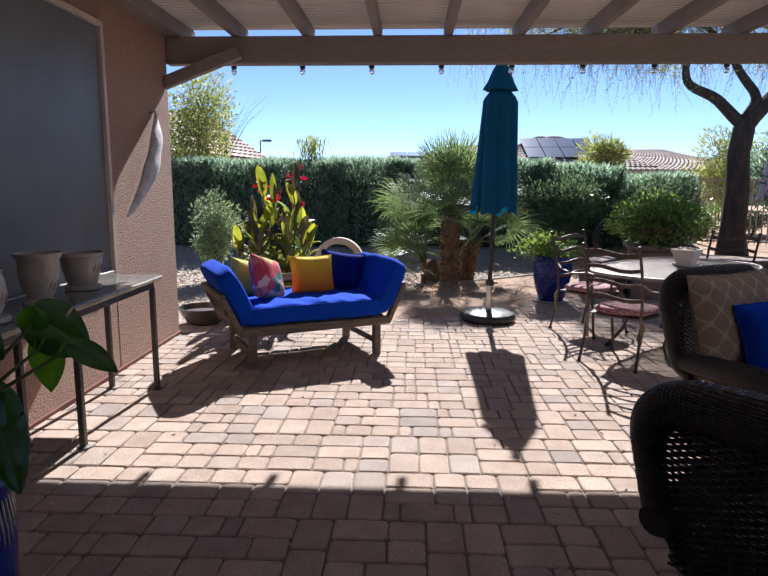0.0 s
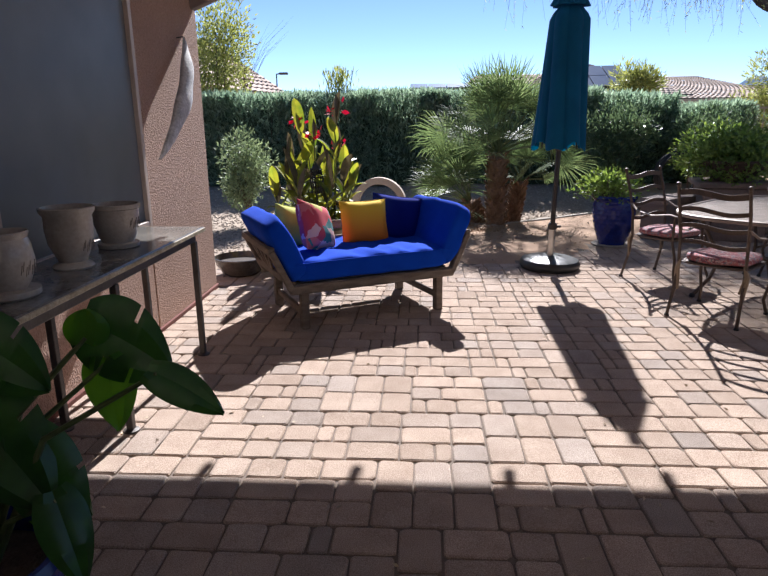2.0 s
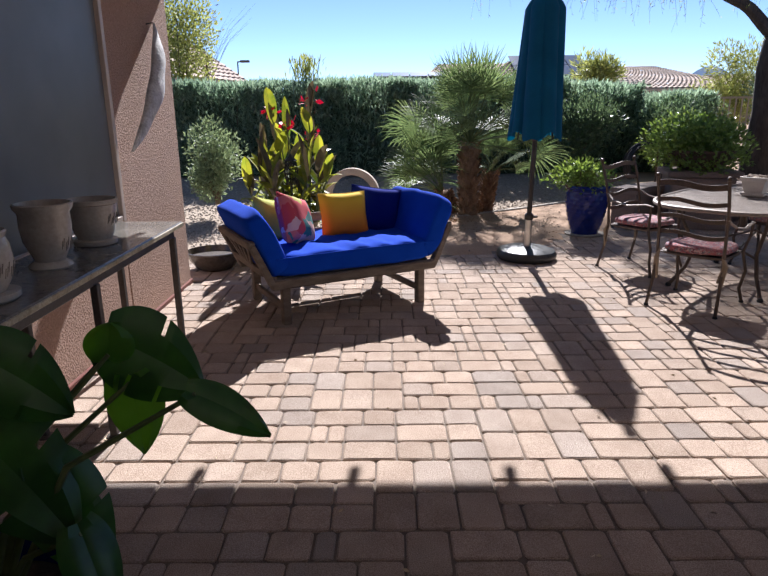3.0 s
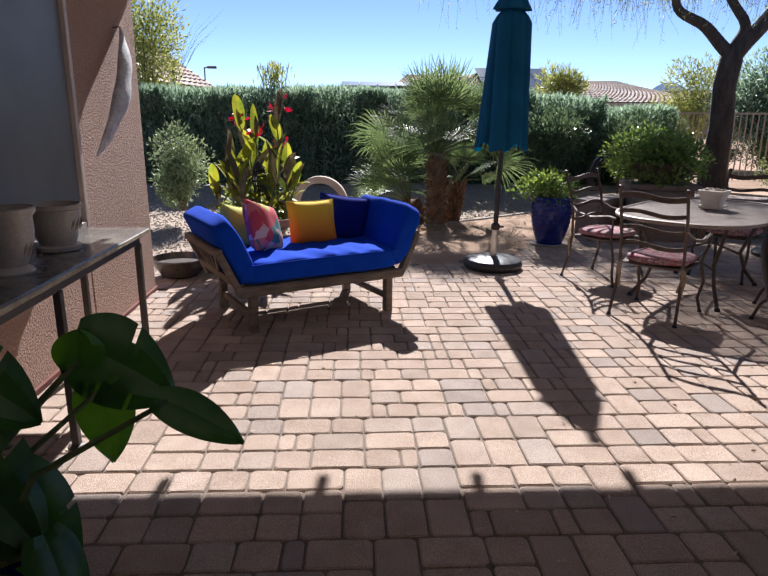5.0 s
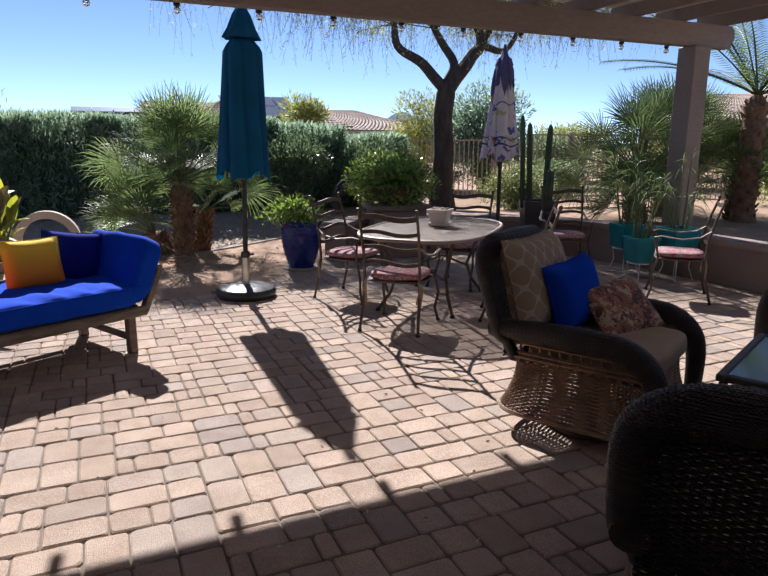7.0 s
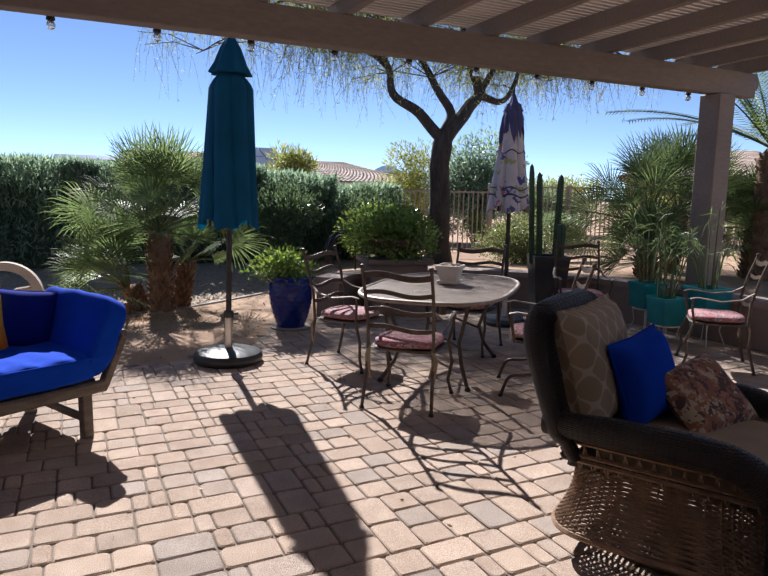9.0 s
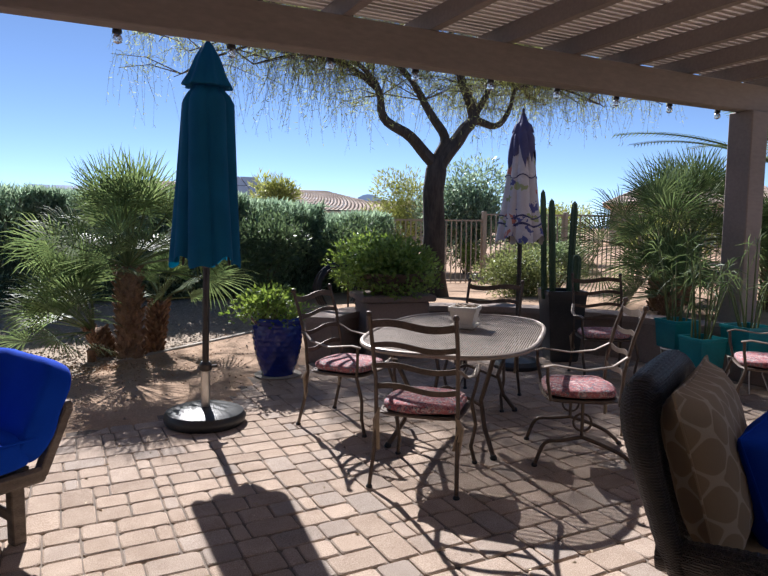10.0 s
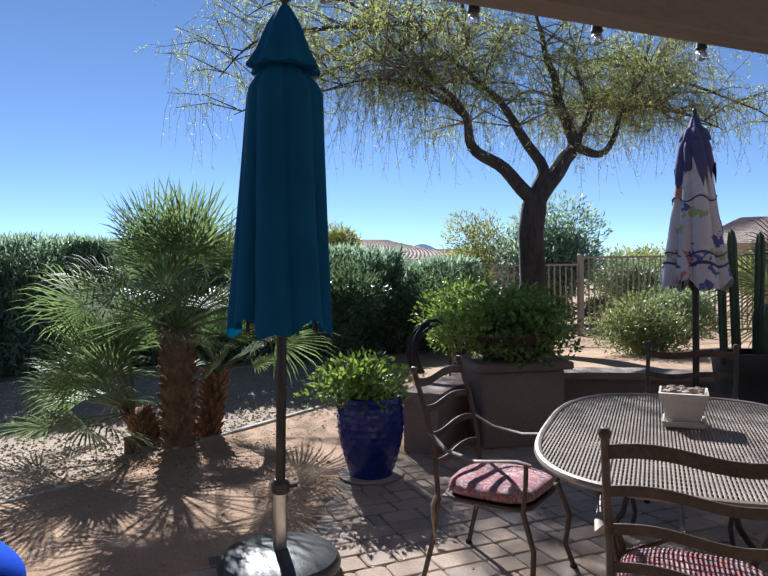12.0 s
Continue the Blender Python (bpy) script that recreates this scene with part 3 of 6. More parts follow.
def string_lights():
    s = thing("string_lights", I4, "black cable of clear bulb string lights under the beam", "string lights")
    n = 12
    pts = []
    xs = [-1.735 + 0.67 * i for i in range(n)]
    for i in range(n - 1):
        for k in range(6):
            t = k / 6
            pts.append((xs[i] + 0.67 * t, 6.418, 2.70 - 0.035 * math.sin(math.pi * t)))
    pts.append((xs[-1], 6.418, 2.70))
    part("cable", Geo().tube(pts, 0.005, 5), M_BLACK, s)
    for x in xs:
        part("socket", Geo().lathe([(0.004, 0.02), (0.004, -0.012), (0.020, -0.022), (0.024, -0.055), (0.029, -0.084), (0.024, -0.090)], 12, T(x, 6.418, 2.70)), M_BLACK, s)
        part("bulb", Geo().lathe([(0.014, -0.088), (0.025, -0.104), (0.030, -0.121), (0.025, -0.140), (0.0, -0.152)], 14, T(x, 6.418, 2.70)), M_BULB, s, "clear glass bulb")


string_lights()


# ---- structure: curved low wall ----
def low_wall():
    w = tagged(new("retaining_wall"), "low curved brown stucco retaining wall with a flat cap", "low wall", kind="structure")
    pts = [(2.42, 8.72), (2.7, 9.0), (3.05, 9.2), (3.6, 9.33), (4.3, 9.2), (4.9, 8.85), (5.4, 8.35), (5.75, 7.7), (5.95, 7.0), (6.0, 6.2), (6.0, 5.0), (5.9, 3.8), (5.75, 2.4), (5.9, 0.5), (5.9, -4)]

    def strip(width, z0, z1):
        g = Geo()
        for i, p in enumerate(pts):
            a, b = Vector(pts[max(0, i - 1)]), Vector(pts[min(len(pts) - 1, i + 1)])
            d = (b - a).normalized()
            nn = Vector((d.y, -d.x)) * width / 2
            for q, z in ((-nn, z0), (nn, z0), (nn, z1), (-nn, z1)):
                g.v.append((p[0] + q.x, p[1] + q.y, z))
        for i in range(len(pts) - 1):
            for k in range(4):
                a, b = 4 * i + k, 4 * i + (k + 1) % 4
                g.f.append((a, b, b + 4, a + 4))
        g.f.append((3, 2, 1, 0))
        g.f.append(tuple(4 * (len(pts) - 1) + k for k in range(4)))
        return g
    part("wall_body", strip(0.30, -0.05, 0.44), M_LOWWALL, w)
    part("wall_cap", strip(0.36, 0.44, 0.505), M_WALLCAP, w)
    g = Geo()
    e = [(0.55, 9.65), (1.05, 10.05), (1.6, 10.45), (2.3, 10.85), (3.2, 11.1)]
    for i in range(len(e) - 1):
        g.bar((*e[i], height(*e[i]) - 0.018), (*e[i + 1], height(*e[i + 1]) - 0.018), 0.08, 0.07, 0.012)
    tagged(part("kerb_edging", g, M_CONCRETE), "pale concrete garden edging strip", "edging", kind="structure")
    g = Geo()
    e = [(-2.6, 8.2), (-1.6, 8.4), (-0.8, 8.7), (-0.41, 8.9), (0.0, 9.12), (0.35, 9.38), (0.55, 9.6)]
    for i in range(len(e) - 1):
        g.bar((*e[i], -0.012), (*e[i + 1], -0.012), 0.06, 0.06, 0.012)
    tagged(part("patio_edging", g, M_CONCRETE), "concrete strip between dirt and gravel", "edging", kind="structure")


low_wall()


def pedestal():
    p = thing("pedestal", T(3.38, 8.85, 0) @ pose(0, 0, 0, 0, 0, -12), "square brown stucco planter pedestal with a slab cap", "pedestal")
    part("body", Geo().box((0, 0, 0.32), (0.74, 0.62, 0.66), ch=0.02), M_LOWWALL, p)
    part("cap", Geo().box((0, 0, 0.685), (0.86, 0.74, 0.07), ch=0.015), M_LOWWALL, p)


pedestal()


# ---- daybed and its pillows ----
def daybed():
    D = T(-0.965, 5.65, 0) @ pose(0, 0, 0, 0, 0, 28)
    d = thing("daybed", D, "weathered wooden outdoor daybed with royal blue cushions", "daybed")
    for x in (-0.56, 0.56):
        for y in (-0.36, 0.36):
            part("leg", Geo().box((x, y, 0.15), (0.062, 0.062, 0.30), ch=0.006), M_GREY_WOOD, d)
    for y in (-0.405, 0.405):
        part("rail", Geo().box((0, y, 0.315), (1.36, 0.045, 0.075), ch=0.014), M_GREY_WOOD, d)
    for x in (-0.56, 0.56):
        part("stretcher", Geo().box((x, 0, 0.12), (0.03, 0.66, 0.05), ch=0.005), M_GREY_WOOD, d)
        part("side_rail", Geo().box((x, 0, 0.31), (0.05, 0.762, 0.06), ch=0.005), M_GREY_WOOD, d)
    part("seat_deck", Geo().box((0, 0, 0.352), (1.24, 0.76, 0.02), ch=0.003), M_GREY_WOOD, d)
    for s in (-1, 1):
        a, b = Vector((s * 0.66, 0, 0.31)), Vector((s * 0.80, 0, 0.61))
        arm = part("arm_frame", Geo().bar((b.x, -0.42, b.z), (b.x, 0.42, b.z), 0.05, 0.06, 0.01), M_GREY_WOOD, d)
        for y in (-0.395, 0.395):
            part("arm_post", Geo().bar((a.x, y, a.z), (b.x, y, b.z), 0.045, 0.065, 0.006, up=(0, 1, 0)), M_GREY_WOOD, arm)
        part("arm_rail", Geo().bar((a.x + s * 0.055, -0.37, a.z + 0.09), (a.x + s * 0.055, 0.37, a.z + 0.09), 0.03, 0.05, 0.005), M_GREY_WOOD, arm)
        for k in range(5):
            part("arm_slat", Geo().bar((a.x + s * 0.06, (k - 2) * 0.05, a.z + 0.10), (b.x, (k - 2) * 0.15, b.z), 0.016, 0.036, 0.003, up=(0, 1, 0)), M_GREY_WOOD, arm)
    for z in (0.50, 0.63):
        part("back_rail", Geo().box((0, 0.43, z), (1.50, 0.025, 0.07), ch=0.006), M_GREY_WOOD, d)
    for x in (-0.56, 0.56):
        part("back_post", Geo().box((x, 0.455, 0.47), (0.05, 0.022, 0.40), ch=0.004), M_GREY_WOOD, d)
    g = Geo().soft((0, -0.02, 0.445), (1.32, 0.86, 0.17), None, 7, 40, 0.010, 2.0)
    out = []
    for x, y, z in g.v:
        if z > 0.47:
            z += 0.024 * (abs(math.sin(13 * x + 2.6 * y + 0.9 * math.sin(5 * x + 3 * y))) - 0.4) * (0.4 + 0.6 * abs(math.sin(2.1 * x + 3 * y)))
        out.append((x, y, z))
    g.v = out
    part("mattress", g, M_BLUE, d, "royal blue seat mattress with soft creases", sharp=80)
    part("mattress_piping", Geo().tube([(-0.64, -0.442, 0.505), (0, -0.450, 0.512), (0.64, -0.442, 0.505)], 0.006, 6), M_BLUE, d)
    for s in (-1, 1):
        m = T(s * 0.685, -0.01, 0.605) @ pose(0, 0, 0, 0, s * 25, 0)
        part("arm_cushion", Geo().soft((0, 0, 0), (0.17, 0.86, 0.50), m, 6.5, 16, 0.012, s * 4.0), M_BLUE, d, "royal blue leaning arm cushion", sharp=80)

    def throw(name, w, h, t, m, material, label):
        ob = thing(name, D @ m, label, "pillow")
        part("cover", Geo().pillow(w, h, t), material, ob)
        part("piping", Geo().tube([(-w / 2, 0, -h / 2), (-w / 2 * 0.94, 0, 0), (-w / 2, 0, h / 2), (0, 0, h / 2 * 0.94), (w / 2, 0, h / 2), (w / 2 * 0.94, 0, 0), (w / 2, 0, -h / 2), (0, 0, -h / 2 * 0.94), (-w / 2, 0, -h / 2)], 0.005, 5), material, ob)
    throw("throw_pillow", 0.40, 0.37, 0.14, T(0.13, 0.12, 0.672) @ pose(0, 0, 0, -14, 0, -3), M_OMBRE, "orange to yellow ombre square pillow on the daybed")
    throw("throw_pillow", 0.44, 0.40, 0.15, T(0.46, 0.20, 0.672) @ pose(0, 0, 0, -18, 8, -20), M_NAVY, "dark navy blue square pillow on the daybed")
    throw("throw_pillow", 0.41, 0.39, 0.17, T(-0.33, 0.0, 0.69) @ pose(0, 0, 0, -20, 16, 42), M_FLORAL, "coral red floral print pillow on the daybed")
    throw("throw_pillow", 0.34, 0.34, 0.12, T(-0.46, 0.22, 0.67) @ pose(0, 0, 0, -16, 14, 30), M_LIME, "lime green pillow behind the floral one")


daybed()


# ---- market umbrellas ----
def canopy_geo(hem_z, tip_z, r_hem, r_sh, sh_z, folds=8, seed=0.0):
    prof = []
    n = 18
    for i in range(n + 1):
        t = i / n
        z = hem_z + (sh_z - hem_z) * t
        r = r_hem + (r_sh - r_hem) * t ** 0.85
        if t < 0.06:
            r *= 0.99 + 0.2 * t
        prof.append((r, z))
    prof += [(r_sh * 0.86, sh_z + 0.05), (r_sh * 0.62, sh_z + 0.10), (r_sh * 0.5, sh_z + 0.16)]
    rows = len(prof)

    def wave(a, j):
        t = min(1, j / rows)
        amp = 0.26 * (1 - 0.55 * t)
        b = folds * 0.5 * a + 0.5 * math.sin(2 * a + seed) + 0.9 * t
        return 0.96 + amp * (abs(math.sin(b)) ** 0.7 - 0.62) + 0.05 * math.sin(3 * a + seed + 2 * t)
    g = Geo().lathe(prof, 128, None, wave)
    g.f = g.f[:-2]
    span = sh_z - hem_z
    g.v = [(x, y, z + (0.035 * math.sin(4 * math.atan2(y, x) + seed) + 0.02 * math.sin(9 * math.atan2(y, x))) * max(0, 1 - (z - hem_z) / (0.2 * span))) for x, y, z in g.v]
    return g


def umbrella(x, y, z0, hem_z, tip_z, r_hem, r_sh, sh_z, material, label, lean=0.0, ball=0.038):
    u = thing("market_umbrella", T(x, y, z0) @ pose(0, 0, 0, 0, lean, 0), label, "umbrella")
    part("canopy", canopy_geo(hem_z, tip_z, r_hem, r_sh, sh_z), material, u)
    cap = [(r_sh * 0.88, sh_z + 0.115), (r_sh * 0.90, sh_z + 0.125), (r_sh * 0.70, sh_z + 0.20), (r_sh * 0.45, tip_z - 0.12), (r_sh * 0.18, tip_z - 0.03), (0.0, tip_z)]
    part("vent_cap", Geo().lathe(cap, 64, None, lambda a, j: 1 + 0.13 * math.cos(8 * a) * (1 - j / 6)), material, u)
    part("finial", Geo().lathe([(0.014, tip_z - 0.03), (0.016, tip_z), (ball * 0.9, tip_z + 0.015), (ball, tip_z + ball * 0.9), (ball * 0.74, tip_z + ball * 1.5), (0.0, tip_z + ball * 1.7)], 16), M_POLE, u)
    part("pole", Geo().tube([(0, 0, 0.40), (0, 0, tip_z - 0.03)], 0.025, 14), M_POLE, u)
    part("hub", Geo().lathe([(0.03, hem_z - 0.04), (0.045, hem_z), (0.045, hem_z + 0.05), (0.03, hem_z + 0.07)], 14), M_POLE, u)
    for k in range(8):
        a = math.pi / 4 * k + 0.2
        c, s = math.cos(a), math.sin(a)
        part("rib", Geo().tube([(0.04 * c, 0.04 * s, sh_z + 0.08), (r_hem * 0.72 * c, r_hem * 0.72 * s, hem_z - 0.02)], 0.008, 5), M_POLE, u)
    return u


u1 = umbrella(0.87, 7.10, 0, 1.22, 2.83, 0.25, 0.188, 2.38, M_TEAL_CLOTH, "closed dark teal market umbrella on a black round base", lean=1.5)
part("base", Geo().lathe([(0.28, 0.0), (0.30, 0.025), (0.305, 0.06), (0.285, 0.095), (0.22, 0.118), (0.06, 0.13)], 48), M_BASE, u1, "round black resin base")
part("sleeve", Geo().tube([(0, 0, 0.12), (0, 0, 0.43)], 0.034, 18), M_STEEL, u1, "bright steel pole sleeve")
part("collar", Geo().lathe([(0.036, 0.40), (0.046, 0.41), (0.046, 0.45), (0.03, 0.47)], 18), M_POLE, u1)
part("knob", Geo().tube([(0.04, 0, 0.43), (0.085, 0.01, 0.43)], 0.013, 8), M_POLE, u1)

M_PRINT_CANOPY = voronoi_print("painted_canopy_print", (0.55, 0.52, 0.56), [(0.60, 0.57, 0.60), (0.58, 0.55, 0.59), (0.10, 0.11, 0.30), (0.58, 0.55, 0.58), (0.55, 0.53, 0.58), (0.52, 0.20, 0.16), (0.62, 0.58, 0.62), (0.60, 0.57, 0.61), (0.36, 0.40, 0.20), (0.56, 0.53, 0.57), (0.60, 0.57, 0.60)], 13)
M_PRINT_TOP = mat("indigo_cap", (0.05, 0.05, 0.14), (0.09, 0.09, 0.20), 0.85, 6, 200, 0.1)
u2 = umbrella(4.28, 7.65, 0, 1.36, 2.70, 0.25, 0.115, 2.36, M_PRINT_CANOPY, "closed white patterned market umbrella with indigo top", ball=0.017)
for o in u2.children:
    if o.name.startswith("vent_cap"):
        o.data.materials[0] = M_PRINT_TOP
hood = canopy_geo(2.24, 2.5, 0.143, 0.122, 2.42, 8, 0.0)
hood.v = [(x, y, z - (0.13 * (0.5 + 0.5 * math.sin(11 * math.atan2(y, x)))) * max(0, 1 - (z - 2.24) / 0.06)) for x, y, z in hood.v]
for t, wide in ((0.66, 0.012), (0.24, 0.010), (0.16, 0.014)):
    ring = []
    for k in range(129):
        a = 2 * math.pi * k / 128
        s = 0.96 + 0.26 * (1 - 0.55 * t) * (abs(math.sin(4 * a + 0.5 * math.sin(2 * a) + 0.9 * t)) ** 0.7 - 0.62) + 0.05 * math.sin(3 * a + 2 * t)
        r = (0.25 + (0.115 - 0.25) * t ** 0.85) * s
        ring.append((r * math.cos(a), r * math.sin(a), 1.36 + t + 0.02 * math.sin(5 * a)))
    part("printed_band", Geo().tube(ring, wide, 4, None, 0.4), M_PRINT_TOP, u2)
part("canopy_top", hood, M_PRINT_TOP, u2, "indigo ragged-edge top of the print")
part("base", Geo().lathe([(0.25, 0.0), (0.26, 0.04), (0.22, 0.08), (0.05, 0.10)], 32), M_BASE, u2)
part("sleeve", Geo().tube([(0, 0, 0.09), (0, 0, 0.42)], 0.03, 14), M_WHITE_WIRE, u2)


# ---- iron dining set ----
def iron_chair(name, m, label, spring=False, group="iron chairs round the table"):
    c = thing(name, m, label, "chair", group)
    W, Dp, SH = 0.24, 0.22, 0.42
    for s in (-1, 1):
        part("back_post", Geo().tube([(s * W, -Dp, SH - 0.02), (s * W, -Dp - 0.015, 0.62), (s * (W + 0.005), -Dp - 0.06, 0.82), (s * (W + 0.005), -Dp - 0.12, 1.0)], 0.0125, 8), M_IRON, c)
        part("finial", Geo().lathe([(0.0, -0.01), (0.016, 0.0), (0.019, 0.012), (0.013, 0.026), (0.0, 0.03)], 10, T(s * (W + 0.005), -Dp - 0.123, 1.002)), M_IRON, c)
        if not spring:
            part("rear_leg", Geo().tube([(s * W, -Dp, SH), (s * (W + 0.005), -Dp - 0.03, 0.2), (s * (W + 0.015), -Dp - 0.08, 0.01)], 0.0125, 8), M_IRON, c)
            part("front_leg", Geo().tube([(s * W, Dp - 0.02, SH), (s * (W + 0.02), Dp + 0.035, 0.26), (s * (W - 0.005), Dp + 0.02, 0.12), (s * (W + 0.015), Dp + 0.055, 0.01)], 0.0125, 8), M_IRON, c)
        else:
            part("rear_leg", Geo().tube(smooth_path([(s * (W - 0.02), 0.0, 0.19), (s * W, -0.12, 0.15), (s * (W + 0.01), -0.25, 0.09), (s * (W + 0.015), -Dp - 0.12, 0.01)], 12), 0.0125, 8), M_IRON, c)
            part("front_leg", Geo().tube(smooth_path([(s * (W - 0.02), 0.0, 0.19), (s * W, 0.12, 0.17), (s * (W + 0.01), 0.23, 0.15), (s * (W + 0.015), Dp + 0.07, 0.01)], 12), 0.0125, 8), M_IRON, c)
            part("spring_post", Geo().tube([(s * (W - 0.02), 0.0, 0.18), (s * (W - 0.02), 0.0, SH - 0.01)], 0.011, 8), M_IRON, c)
            ring = [(s * (W - 0.02), 0.055 * math.cos(a), 0.285 + 0.055 * math.sin(a)) for a in [2 * math.pi * k / 16 for k in range(17)]]
            part("scroll", Geo().tube(ring, 0.008, 6), M_IRON, c)
        for y, n2 in ((-Dp - (0.08 if not spring else 0.12), 0), (Dp + (0.055 if not spring else 0.07), 1)):
            part("foot", Geo().lathe([(0.017, 0.0), (0.02, 0.008), (0.012, 0.022)], 10, T(s * (W + 0.015), y, 0)), M_BLACK, c)
        arm = [(s * (W + 0.003), -Dp - 0.045, 0.72), (s * (W + 0.035), -Dp + 0.06, 0.655), (s * (W + 0.05), 0.0, 0.63), (s * (W + 0.045), Dp - 0.03, 0.655), (s * (W + 0.03), Dp + 0.03, 0.64)]
        # paler metal than the frame: sun reflected off the arm is put into its colour
        part("armrest", Geo().tube(arm, 0.015, 8, None, 0.45), M_IRON_LIGHT, c)
        part("arm_support", Geo().tube([(s * (W + 0.035), Dp + 0.01, 0.645), (s * (W + 0.03), Dp + 0.005, 0.55), (s * W, Dp - 0.02, SH)], 0.011, 8), M_IRON, c)
    for k in range(4):
        z = 0.955 - 0.125 * k
        yb = -Dp - (0.105, 0.07, 0.035, 0.01)[k]
        g = Geo()
        pts = [(-W + 2 * W * i / 12, yb - 0.02 * math.sin(math.pi * i / 12), z + 0.014 * math.sin(2 * math.pi * i / 12)) for i in range(13)]
        for i in range(12):
            a, b = Vector(pts[i]), Vector(pts[i + 1])
            hgt = 0.021 if k == 0 else 0.016
            base = len(g.v)
            for p in (a, b):
                for dy in (-0.003, 0.003):
                    for dz in (-hgt, hgt):
                        g.v.append((p.x, p.y + dy, p.z + dz))
            g.f += [tuple(base + q for q in f) for f in ((0, 4, 5, 1), (2, 3, 7, 6), (1, 5, 7, 3), (0, 2, 6, 4))]
        part("back_slat", g, M_IRON, c)
    ring = [(W * math.copysign(abs(math.cos(a)) ** 0.45, math.cos(a)), Dp * math.copysign(abs(math.sin(a)) ** 0.45, math.sin(a)), SH) for a in [2 * math.pi * k / 32 for k in range(33)]]
    part("seat_frame", Geo().tube(ring, 0.011, 6), M_IRON, c)
    part("seat_mesh", Geo().box((0, 0, SH), (2 * W - 0.02, 2 * Dp - 0.02, 0.008), ch=0.002), M_IRON, c)
    cu = part("seat_cushion", Geo().soft((0, 0.0, SH + 0.04), (2 * W - 0.01, 2 * Dp + 0.01, 0.075), None, 3.6, 10, 0.01, 1.0), M_SEAT_RED, c, "faded red print seat pad")
    for s in (-1, 1):
        g = Geo()
        for k in range(3):
            g.tube([(s * (W - 0.01), -Dp, SH + 0.03), (s * (W + 0.01) + 0.012 * k, -Dp - 0.02, SH - 0.04), (s * (W - 0.005) + 0.014 * (k - 1), -Dp - 0.018, SH - 0.17 - 0.02 * k)], 0.011, 5, None, 0.5)
        part("cushion_tie", g, M_SEAT_TAN, cu, "frayed pale cushion tie")
    return c


def dining_table():
    m = T(2.54, 6.17, 0) @ pose(0, 0, 0, 0, 0, 45)
    t = thing("patio_table", m, "oval brown metal mesh patio dining table", "table")
    A, B, P = 0.93, 0.60, 3.0

    def rim(k, ins=0.0, n=72):
        a = 2 * math.pi * k / n
        return ((A - ins) * math.copysign(abs(math.cos(a)) ** (2 / P), math.cos(a)), (B - ins) * math.copysign(abs(math.sin(a)) ** (2 / P), math.sin(a)), 0.725)
    part("table_rim", Geo().tube([rim(k) for k in range(73)], 0.017, 8), M_IRON_LIGHT, t)
    g = Geo()
    y = -B + 0.02
    while y < B - 0.01:
        half = (A - 0.01) * (1 - abs(y / B) ** P) ** (1 / P)
        g.box((0, y, 0.727), (2 * half, 0.0078, 0.004), ch=0.001)
        y += 0.0150
    part("mesh_top", g, M_IRON_LIGHT, t, "fine slotted metal top")
    g = Geo()
    x = -A + 0.05
    while x < A - 0.02:
        half = (B - 0.01) * (1 - abs(x / A) ** P) ** (1 / P)
        g.box((x, 0, 0.723), (0.009, 2 * half, 0.004), ch=0.001)
        x += 0.045
    part("cross_wires", g, M_IRON_LIGHT, t)
    for sx in (-1, 1):
        for sy in (-1, 1):
            part("leg", Geo().tube([(sx * 0.62, sy * 0.36, 0.715), (sx * 0.50, sy * 0.30, 0.52), (sx * 0.40, sy * 0.24, 0.33), (sx * 0.46, sy * 0.28, 0.16), (sx * 0.58, sy * 0.36, 0.01)], 0.016, 8), M_IRON, t)
            part("foot", Geo().lathe([(0.022, 0), (0.025, 0.01), (0.015, 0.03)], 10, T(sx * 0.58, sy * 0.36, 0)), M_BLACK, t)
        part("leg_brace", Geo().tube([(sx * 0.42, -0.25, 0.30), (sx * 0.36, 0, 0.40), (sx * 0.42, 0.25, 0.30)], 0.011, 6), M_IRON, t)
    part("stretcher", Geo().tube([(-0.37, 0, 0.38), (0, 0, 0.30), (0.37, 0, 0.38)], 0.011, 6), M_IRON, t)
    part("pole_sleeve", Geo().tube([(0, 0, 0.48), (0, 0, 0.72)], 0.03, 12), M_IRON, t)
    # planter on the table
    w = thing("table_planter", T(2.66, 6.27, 0.735) @ pose(0, 0, 0, 0, 0, 43), "square white clay planter with pebbles on a saucer", "planter")
    part("saucer", Geo().lathe([(0.11, 0.0), (0.128, 0.01), (0.132, 0.03), (0.12, 0.03), (0.115, 0.015)], 4, pose(0, 0, 0, 0, 0, 45)), M_WHITE_CLAY, w, sharp=25)
    part("pot", Geo().lathe([(0.095, 0.016), (0.135, 0.13), (0.148, 0.132), (0.152, 0.165), (0.138, 0.167), (0.13, 0.13)], 4, pose(0, 0, 0, 0, 0, 45)), M_WHITE_CLAY, w, sharp=25)
    g = Geo()
    for i in range(40):
        p = ((rng.random() - 0.5) * 0.16, (rng.random() - 0.5) * 0.16, 0.150 + rng.random() * 0.02)
        g.soft(p, tuple(0.022 + 0.02 * rng.random(3)), None, 2.2, 3)
    part("pebbles", g, M_PEBBLE, w, "rounded tan pebbles")


